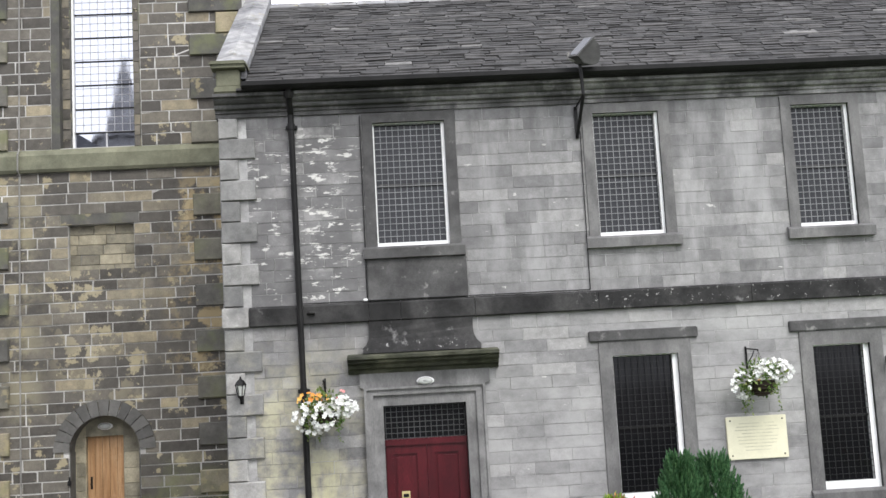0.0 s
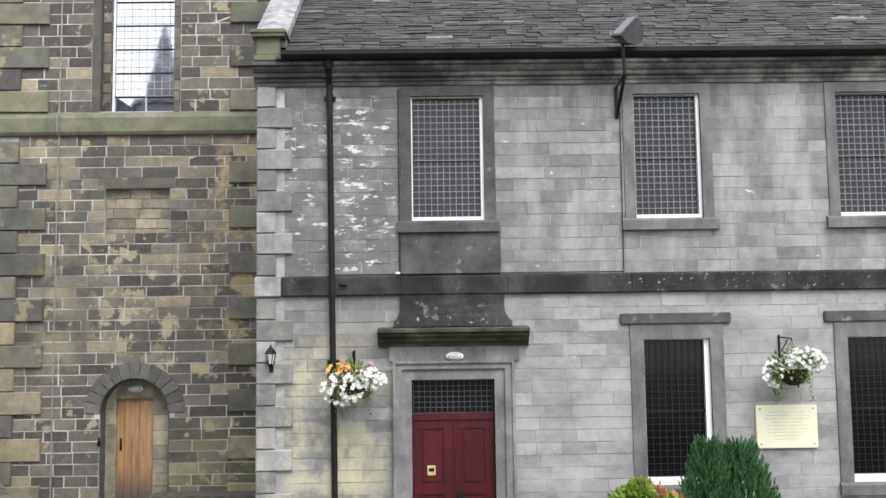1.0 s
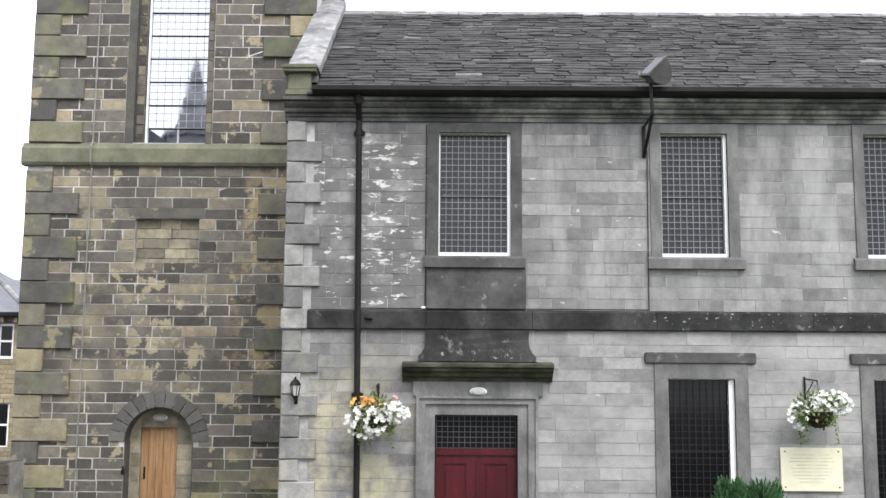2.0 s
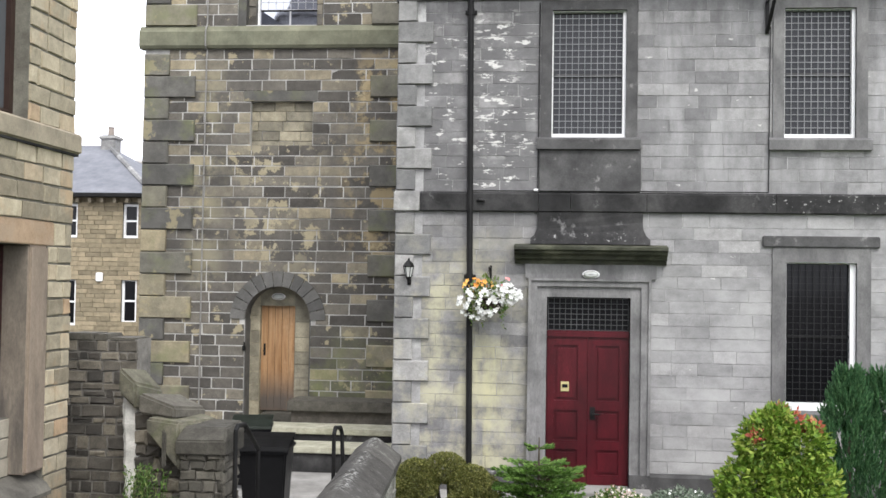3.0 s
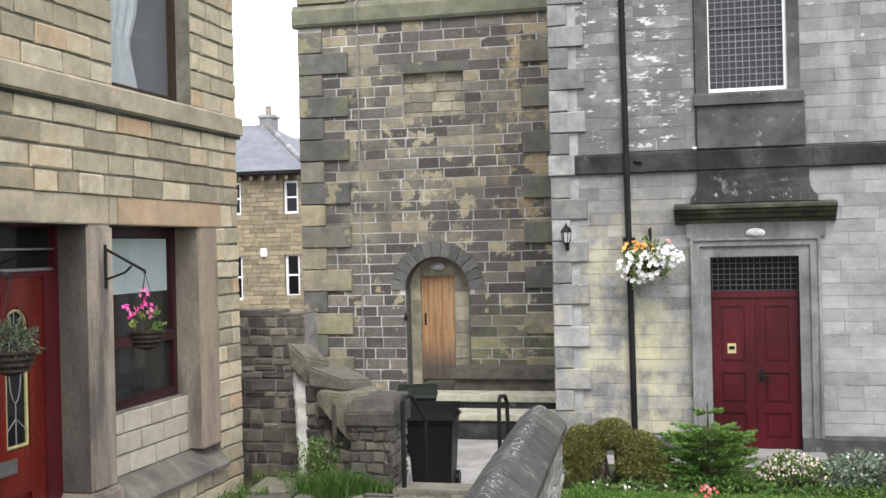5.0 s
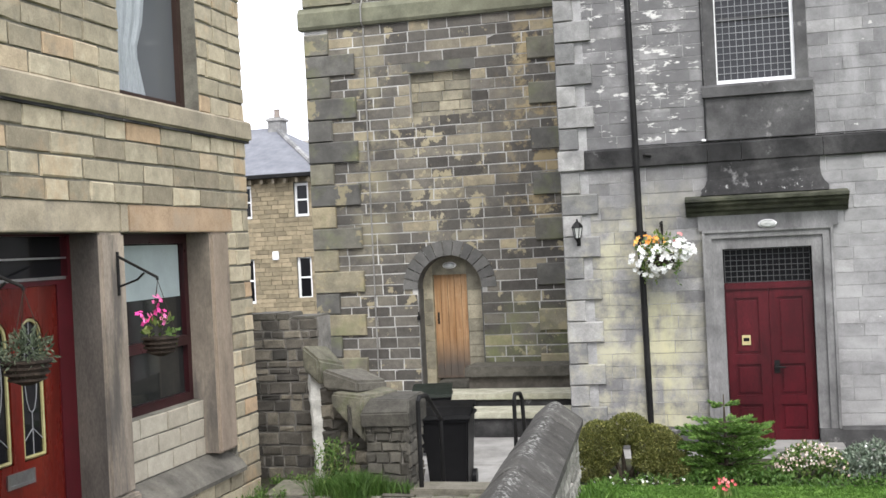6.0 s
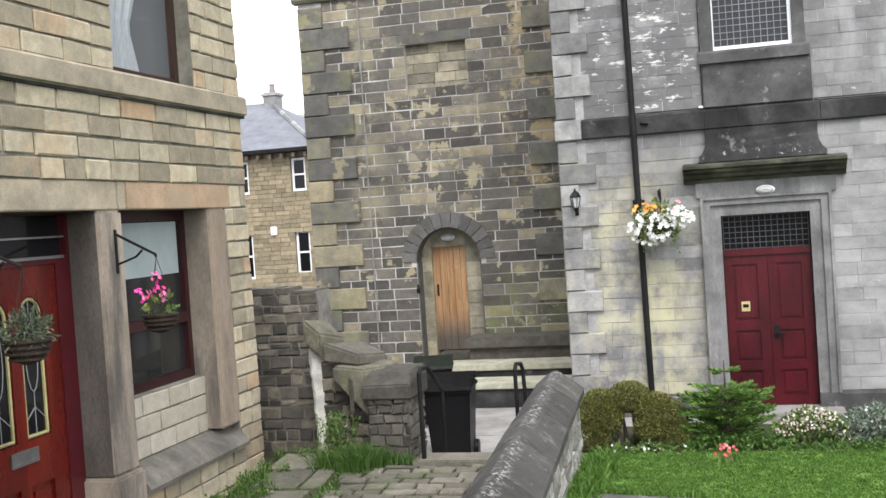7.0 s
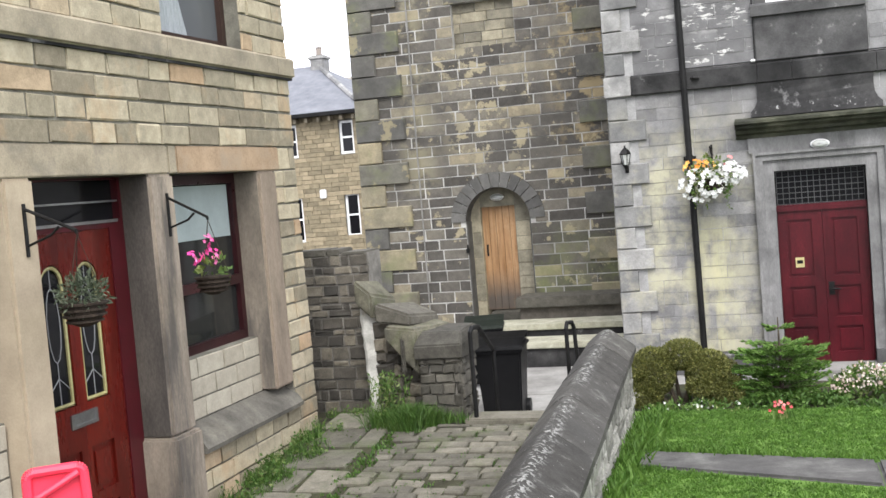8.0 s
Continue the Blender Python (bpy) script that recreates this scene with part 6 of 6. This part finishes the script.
shrub("box_hedge", "clipped olive-green rounded hedge shrub before the hall", [((0.9, -2.4, 0), (0.75, -2.4, 0.45), 0.03), ((0.98, -2.35, 0), (1.15, -2.4, 0.45), 0.03), ((0.85, -2.5, 0), (0.6, -2.6, 0.3), 0.025), ((0.93, -2.3, 0), (0.88, -2.3, 0.45), 0.03), ((1.04, -2.3, 0), (1.0, -2.25, 0.45), 0.028), ((1.1, -2.2, 0), (1.06, -2.2, 0.45), 0.03)],
      [((0.66, -2.45, 0.40), (0.26, 0.32, 0.28), 7500), ((0.98, -2.3, 0.56), (0.24, 0.32, 0.17), 5000), ((1.27, -2.4, 0.40), (0.25, 0.32, 0.22), 6000), ((1.45, -2.5, 0.17), (0.22, 0.28, 0.17), 3600), ((0.58, -2.6, 0.16), (0.2, 0.25, 0.16), 2800), ((1.2, -2.64, 0.26), (0.16, 0.2, 0.12), 1800), ((0.62, -1.98, 0.24), (0.22, 0.14, 0.22), 2000), ((1.4, -1.98, 0.24), (0.22, 0.14, 0.22), 2000)], hedge_leaf, 0.027, 5, 0.82, 0.9)
for dx, dy, dz, spread, seed in ((0.0, 0.0, 0.0, 1.0, 6), (4.16, 0.45, 0.2, 1.0, 16)):
    at = lambda x, z, y=-2.25: (x + dx, y + dy, z + (dz if z else 0))
    shrub("pieris_shrub", "yellow-green leafy shrub with reddish young tips", [(at(4.75, 0), at(4.6, 0.7), 0.03), (at(4.75, 0), at(5.0, 0.7), 0.03)],
          [(at(4.52, 0.42), (0.46, 0.45, 0.42), 2600), (at(5.0, 0.45), (0.46, 0.45, 0.45), 2400), (at(4.62, 0.92), (0.34, 0.34, 0.36), 1600), (at(5.0, 0.88), (0.34, 0.34, 0.34), 1400), (at(4.72, 1.2), (0.2, 0.2, 0.2), 500)], laurel_leaf, 0.075, seed, 0.6, 0.9,
          (red_leaf, [(at(4.95, 1.22), 0.1), (at(4.5, 1.05, -2.4), 0.07), (at(5.15, 1.12), 0.1), (at(4.78, 1.32), 0.07)], 60, 0.07))


def spruce(x, y, z, high, wide, seed):
    r = random.Random(seed)
    t = thing("spruce_sapling", "small bright green spruce tree in the flower bed", "tree")
    b = bmesh.new()
    rod(b, (x, y, z), (x, y, z + high), 0.03, 0.006, 8)
    part("trunk", b, bark, t)
    b, tw = bmesh.new(), bmesh.new()
    tiers = 8
    for k in range(tiers):
        f = k / (tiers - 1)
        zz = z + high * (0.06, 0.16, 0.27, 0.38, 0.48, 0.57, 0.66, 0.87)[k]
        reach = wide * (0.90, 1.0, 0.96, 0.98, 0.90, 0.84, 0.62, 0.30)[k]
        n = 11 if k < 6 else 7 if k < tiers - 1 else 4
        for i in range(n):
            a = 2 * math.pi * (i + r.uniform(-0.3, 0.3)) / n + k
            p = Vector((x, y, zz))
            tip = Vector((x + reach * math.cos(a) * r.uniform(0.8, 1.1), y + reach * math.sin(a) * r.uniform(0.8, 1.1), zz + reach * r.uniform(0.02, 0.22)))
            rod(tw, p, tip, 0.006, 0.003, 4)
            d = tip - p
            for s in range(int(70 * max(0.35, reach / wide))):
                u = r.uniform(0.15, 1)
                q = p + d * u
                side = Vector((-math.sin(a), math.cos(a), 0)) * r.choice((-1, 1)) * reach * 0.34 * (1.15 - u) * r.random()
                q += side + Vector((0, 0, -0.02 * r.random()))
                for _ in range(3):
                    leaf(b, q + Vector((r.uniform(-0.01, 0.01), r.uniform(-0.01, 0.01), 0)), d.normalized() + side * 3 + Vector((r.uniform(-0.5, 0.5), r.uniform(-0.5, 0.5), r.uniform(-0.1, 0.6))), 0.055, r, 0.6)
    part("branch", tw, bark, t, "thin brown branches")
    part("needles", b, spruce_leaf, t, "bright green needles")


spruce(2.06, -2.35, 0.0, 0.95, 0.56, 12)


def conifer(x, y, z, high, wide, seed):
    r = random.Random(seed)
    t = thing("conifer_bush", "dark green feathery conifer bush with upright tips", "conifer")
    b = bmesh.new()
    rod(b, (x, y, z), (x, y, z + high * 0.5), 0.05, 0.02, 8)
    part("trunk", b, bark, t)
    b = bmesh.new()
    for i in range(620):
        a, f = r.uniform(0, 6.283), r.random() ** 0.8
        rr = wide * (1 - f ** 1.6 * 0.88) * r.uniform(0.75, 1.0)
        foot = Vector((x + rr * math.cos(a), y + rr * 0.9 * math.sin(a), z + high * (0.02 + 0.82 * f)))
        up = Vector((math.cos(a) * 0.35, math.sin(a) * 0.35, 1)).normalized()
        ln = r.uniform(0.13, 0.24)
        for k in range(26):
            u = k / 26
            q = foot + up * ln * u
            sd = Vector((r.uniform(-1, 1), r.uniform(-1, 1), 0)) * 0.055 * (1 - u)
            leaf(b, q + sd * 0.5, up + sd * 9, 0.05, r, 0.65)
    part("foliage", b, conifer_leaf, t)


conifer(5.66, -1.75, 0.0, 1.97, 0.52, 21)
conifer(6.06, -1.70, 0.0, 1.93, 0.62, 22)


def low_flowers(name, label, x0, x1, y, high, leaf_m, petal, count, petals, seed):
    r = random.Random(seed)
    t = thing(name, label, "flowers")
    b = bmesh.new()
    for _ in range(count):
        p = Vector((r.uniform(x0, x1), y + r.gauss(0, 0.14), 0))
        f = 1 - abs((p.x - (x0 + x1) / 2) / ((x1 - x0) / 2)) ** 2 * 0.5
        leaf(b, p + Vector((0, 0, high * f * r.random())), (r.uniform(-1, 1), r.uniform(-1, 0.5), r.uniform(0, 1.2)), 0.06, r, 0.8)
    part("foliage", b, leaf_m, t)
    if petals:
        b = bmesh.new()
        for _ in range(petals):
            p = Vector((r.uniform(x0, x1), y - 0.05 + r.gauss(0, 0.13), 0))
            f = 1 - abs((p.x - (x0 + x1) / 2) / ((x1 - x0) / 2)) ** 2 * 0.5
            flower(b, p + Vector((0, 0, high * f * r.uniform(0.4, 1.08))), 0.017, r)
        part("blossom", b, petal, t)


low_flowers("flower_clump", "clump of small blush-white flowers by the doorstep", 2.58, 3.34, -2.3, 0.37, weed_leaf, blush_petal, 1100, 260, 31)
low_flowers("silver_plant", "silvery grey-green foliage plant in the bed", 3.22, 4.2, -2.25, 0.38, silver_leaf, white_petal, 2100, 40, 32)
low_flowers("bed_plant", "low green plants with white flowers under the hedge", 0.6, 1.7, -2.90, 0.14, weed_leaf, white_petal, 420, 26, 33)
low_flowers("ground_cover", "low dark green ground cover under the spruce", 1.6, 2.75, -2.75, 0.17, rank_leaf, white_petal, 1100, 0, 35)
low_flowers("ground_cover", "low dark green ground cover along the lawn edge", 2.7, 4.9, -2.85, 0.11, rank_leaf, white_petal, 1300, 0, 36)

poppy = thing("coral_flowers", "single tuft of coral-pink flowers on the lawn edge", "flowers")
bm = bmesh.new()
r = random.Random(34)
for _ in range(30):
    leaf(bm, Vector((2.06 + r.gauss(0, 0.05), -3.60 + r.gauss(0, 0.03), 0.06)), (r.uniform(-0.4, 0.4), r.uniform(-0.4, 0.4), 1), 0.12, r, 0.5)
part("foliage", bm, weed_leaf, poppy)
bm = bmesh.new()
for _ in range(14):
    flower(bm, Vector((2.06 + r.gauss(0, 0.05), -3.62 + r.gauss(0, 0.03), 0.22 + r.gauss(0, 0.035))), 0.021, r)
part("blossom", bm, coral_petal, poppy)


def tufts(name, label, spots, material, seed, per, high, spread, wide=1.0):
    r = random.Random(seed)
    vs, fs = [], []
    for x, y, z, sc in spots:
        for _ in range(per):
            p = Vector((x + r.gauss(0, spread) * sc, y + r.gauss(0, spread) * sc, z))
            h = high * sc * r.uniform(0.4, 1.2)
            a = r.uniform(0, 6.283)
            lean = Vector((r.gauss(0, 0.4), r.gauss(0, 0.4), 0)) * h
            w = Vector((math.cos(a), math.sin(a), 0)) * 0.006 * wide * (0.6 + sc)
            k = len(vs)
            vs += [p - w, p + w, p + lean * 0.4 + Vector((0, 0, h * 0.6)) + w * 0.7, p + lean * 0.4 + Vector((0, 0, h * 0.6)) - w * 0.7, p + lean + Vector((0, 0, h))]
            fs += [(k, k + 1, k + 2, k + 3), (k + 3, k + 2, k + 4)]
    me = bpy.data.meshes.new(name)
    me.from_pydata(vs, [], fs)
    me.materials.append(material)
    tagged(new(name, me), label, "grass", kind="stuff")


r = random.Random(55)
spots = []
for _ in range(9000):
    x, y = r.uniform(0.62, 5.2), r.uniform(-7.4, -3.0)
    if slab_near(x) - 0.03 < y < slab_far(x) + 0.02 and x > 0.76:
        continue
    spots.append((x, y, lawn_z(y) - 0.005, 0.8))
tufts("lawn_grass", "short bright green lawn grass", spots, grass_blade, 56, 12, 0.032, 0.04)
tufts("long_grass", "longer grass along the wall and slab edges", [(x, slab_far(x) + 0.03 + r.gauss(0, 0.03), 0.17, 0.9) for x in (r.uniform(0.7, 5) for _ in range(240))] + [(x, slab_near(x) - 0.07 + r.gauss(0, 0.03), 0.2, 0.6) for x in (r.uniform(0.7, 5) for _ in range(240))] + [(0.76 + r.gauss(0, 0.05), r.uniform(-5.7, -5.2), 0.17, 1.1) for _ in range(16)] + [(0.74 + r.uniform(-0.06, 0.14), y, lawn_z(y) - 0.01, 1.6) for y in (r.uniform(-7.4, -3.4) for _ in range(200))], grass_blade, 57, 10, 0.09, 0.04)
foot_weeds = [(-1.95 + r.random() ** 2 * 0.32, y, path_z(y) - 0.02, r.uniform(0.4, 1.0)) for y in (r.uniform(-8.6, -5.9) for _ in range(46))] + [(-1.75 + r.gauss(0, 0.1), -5.6 + r.gauss(0, 0.1), 0.6, 0.5) for _ in range(8)]
clump = [(-1.10 + r.gauss(0, 0.10), -5.96 + r.gauss(0, 0.07), 0.6, 1.0) for _ in range(44)] + [(-0.82 + r.gauss(0, 0.12), -5.93 + r.gauss(0, 0.03), 0.62, 0.6) for _ in range(12)]
tufts("path_weeds", "rank green weeds at the foot of the walls", foot_weeds, rank_leaf, 58, 44, 0.15, 0.06, 0.45)
tufts("grass_clump", "dense clump of long green grass at the pillar foot", clump, rank_leaf, 60, 75, 0.19, 0.055, 0.45)
bm = bmesh.new()
for x, y, z, sc in foot_weeds:
    leaves(bm, (x, y, z + 0.05), (0.10 * sc, 0.10 * sc, 0.12 * sc), 20, 0.034, r)
tagged(part("leafy_weeds", bm, weed_leaf), "low leafy weeds along the wall foot", "weeds", kind="stuff")
tufts("joint_moss", "moss and grass in the joints of the lane", [(r.uniform(-1.9, 0.3), y, path_z(y) - 0.02, 0.5) for y in (r.uniform(-10, -6) for _ in range(520))] + [(-1.14 + r.gauss(0, 0.05), y, path_z(y) - 0.02, 0.9) for y in (r.uniform(-9, -6) for _ in range(90))], rank_leaf, 59, 9, 0.035, 0.045)
tall = thing("tall_weed", "tall seeding weed against the ramped wall", "weed")
bm = bmesh.new()
for _ in range(34):
    p = Vector((-1.28 + r.gauss(0, 0.08), -5.85 + r.gauss(0, 0.06), 0.58))
    for k in range(9):
        q = p + Vector((r.gauss(0, 0.014), r.gauss(0, 0.014), 0.05 * r.uniform(0.7, 1.3)))
        rod(bm, p, q, 0.003, 0.003, 3)
        leaf(bm, q, (r.uniform(-1, 1), r.uniform(-1, 1), 0.5), 0.05, r, 0.7)
        p = q
part("foliage", bm, weed_leaf, tall)

# ---- stones of the walls ----


keep = [(a - 0.15, b + 0.15, 4.55, 6.58) for a, b in W_UP] + [(a - 0.18, b + 0.18, 0.92, 3.245) for a, b in W_LOW] + [(a - 0.31, b + 0.29, 3.245, 3.40) for a, b in W_LOW]
keep += [(1.87, 3.48, -0.3, 3.25), (1.98, 3.35, 3.96, 4.55)]
fresh = courses(0.38, HX, 0.19, 3.688, 0.165, (0.3, 0.62), keep + [(0, 0, 0, 0)], 11) + courses(0.38, HX, 3.955, 6.6, 0.165, (0.3, 0.62), keep, 12)
qs = []
for z0, z1, k in ((0.19, 3.66, 12), (3.97, 6.6, 9)):
    for i in range(k):
        h = (z1 - z0) / k
        qs.append((0.0, z0 + i * h, 0.50 if (i + (z0 > 2)) % 2 == 0 else 0.27, h))
fresh = [(max(u, 0.28 if any(q[2] > 0.4 and q[1] - 0.02 < v + h / 2 < q[1] + q[3] + 0.02 for q in qs) else 0.28), v, w, h) if u < 0.4 else (u, v, w, h) for u, v, w, h in fresh]
fixed = []
for u, v, w, h in fresh:
    if abs(u - 0.52) < 1e-6 or abs(u - 0.28) < 1e-6:
        w = max(0.1, w + 0.38 - u)
    fixed.append((u, v, w, h))
lay(hall_wall, "quoin", qs, along_x(0.0), 0.042, 0.012, quoin_stone, 3, (0, 3), limit=40)
lay(hall_wall, "stone", fixed, along_x(0.004), 0.005, 0.002, hall_stone, 4, (2.4, 3.0), rough=0.45, gap=0.0035)

tq = []
k = 0
z = -0.2
while z < 13.5:
    h = 0.372
    if not (z + h > 6.57 and z < 6.96):
        w = 0.9 if k % 2 == 0 else 0.45
        tq += [(TX0, z, w, h), (TX1 - w, z, w, h)]
    k += 1
    z += h
    if 6.35 < z < 6.95:
        z = 6.965
edge = [(TX0 - 1, TX0 + 0.42, -1, 20), (TX1 - 0.42, TX1 + 1, -1, 20)]
tk = edge + [(-2.93, -1.87, 4.87, 5.70), (-3.05, -1.79, 5.697, 5.87), (AC - RI, AC + RI, -0.3, SPR + 0.02), (-3.18, -1.72, 6.9, 11.25), (TX0, TX1, 6.58, 6.965)]
for i in range(8):
    z0 = SPR + 0.64 * i / 8
    half = math.sqrt(max(0, 0.64 ** 2 - (z0 - SPR) ** 2))
    tk.append((AC - half, AC + half, z0, z0 + 0.08 + 0.05))
lay(tower_wall, "quoin", tq, along_x(TY), 0.05, 0.015, tower_quoin, 6, (-2, 3), limit=80)
lay(tower_wall, "stone", courses(TX0, TX1, -0.2, 6.58, 0.178, (0.28, 0.62), tk, 21, 0.06) + courses(TX0, TX1, 6.965, 13.6, 0.185, (0.28, 0.62), tk, 22, 0.1), along_x(TY + 0.004), 0.005, 0.002, tower_stone, 7, (-2.4, 3.6), gap=0.010, rough=0.9)
lay(tdoor, "jamb_stone", courses(-2.938, -2.78, 0.4, 2.265, 0.24, (0.25, 0.3), [], 24, 0.15) + courses(-2.17, -1.862, 0.4, 2.265, 0.24, (0.3, 0.35), [], 25, 0.15), along_x(TY + 0.30), 0.008, 0.004, jamb_stone, 26, (-2.4, 1), gap=0.006)
lay(tower_wall, "jamb_stone", courses(-3.035, -2.905, 6.97, 11.0, 0.178, (0.2, 0.3), [], 27, 0.06), along_x(TY + 0.14), 0.008, 0.003, tower_stone, 28, (-3, 7), gap=0.007)
lay(tower_wall, "jamb_stone", courses(-1.825, -1.725, 6.97, 11.0, 0.178, (0.2, 0.3), [], 29, 0.06), along_x(TY - 0.006), 0.008, 0.003, tower_stone, 30, (-3, 7), gap=0.007)
lay(tower_wall, "niche_stone", courses(-2.94, -1.86, 4.87, 5.695, 0.166, (0.25, 0.5), [], 23), along_x(TY + 0.13), 0.02, 0.006, jamb_stone, 8, (-2.4, 5))

hk = [(a, b, c - (0.2 if c < 2 else 0), d) for a, b, c, d in (DOOR_H, WIN_H, UP_H, WIN2_H, UP2_H)]
hk += [(-9.99, -8.1, 0, 2.97), (-10.02, -9.69, 0, 2.97), (-6.74, -6.40, 1.0, 2.97), (-11.7, -6.38, 0.895, 1.095), (-8.47, -8.10, 0, 1.1), (HY0, -6.30, 2.96, 3.17), (HY0, HY1, 3.785, 3.965)]
hs = courses(HY0, HY1, 0.15, 0.895, 0.149, (0.25, 0.5), hk, 31) + courses(HY0, HY1, 0.895, 2.967, 0.148, (0.22, 0.5), hk, 32) + courses(HY0, HY1, 2.967, 3.168, 0.2, (0.15, 0.3), hk, 33) + courses(HY0, HY1, 3.168, 3.785, 0.154, (0.24, 0.52), hk, 34) + courses(HY0, HY1, 3.965, 7.2, 0.154, (0.24, 0.52), hk, 35)
lay(house_wall, "stone", hs, along_y(HXW - 0.006), 0.013, 0.006, house_stone, 9, (-7.6, 3.0), rough=0.9, gap=0.009)
lay(house_wall, "infill_stone", courses(-8.115, -6.735, 1.095, 1.563, 0.156, (0.3, 0.42), [], 36) + courses(-11.6, -10.0, 1.095, 1.563, 0.156, (0.3, 0.42), [], 37), along_y(HXW - 0.142), 0.012, 0.004, cream_stone, 10, (-7.4, 1.3), rough=0.6, gap=0.007)

# slates of the hall roof, eaves upwards
rng = random.Random(41)
slates, y = [], -0.36
ang = math.degrees(math.atan(TAN))
row = 0
while y < 3.5:
    step = 0.118 - 0.012 * y / 3.5
    u = 0.43 + rng.uniform(-0.1, 0)
    while u < HX:
        w = rng.uniform(0.22, 0.55)
        slates.append((max(u, 0.43), y, w, step * 1.5 / math.cos(math.radians(ang))))
        u += w
    y += step
slates.sort(key=lambda s: (s[0] - 4) ** 2 + 4 * s[1] ** 2)
vs, fs = [], []
for i, (u, y, w, h) in enumerate(slates):
    m = pose(u, y, roof_z(y) + 0.012 + rng.uniform(0, 0.012), ang - 90 - 5.0 + rng.uniform(-0.9, 0.9), 0, rng.uniform(-0.7, 0.7))
    if i < 300:
        ob = new("slate", stone_mesh("slate", w, h, 0.026, 0.006, slate, rng, 1.6))
        ob.parent, ob.matrix_basis = roof, m
    else:
        a, f = stone_shape(w, h, 0.026, 0.006, rng.randrange(9), 1.6)
        fs += [tuple(k + len(vs) for k in q) for q in f]
        vs += [m @ Vector(p) for p in a]
me = bpy.data.meshes.new("slating")
me.from_pydata(vs, [], fs)
me.materials.append(slate)
ob = tagged(new("slating", me), kind="stuff")
ob.parent = roof
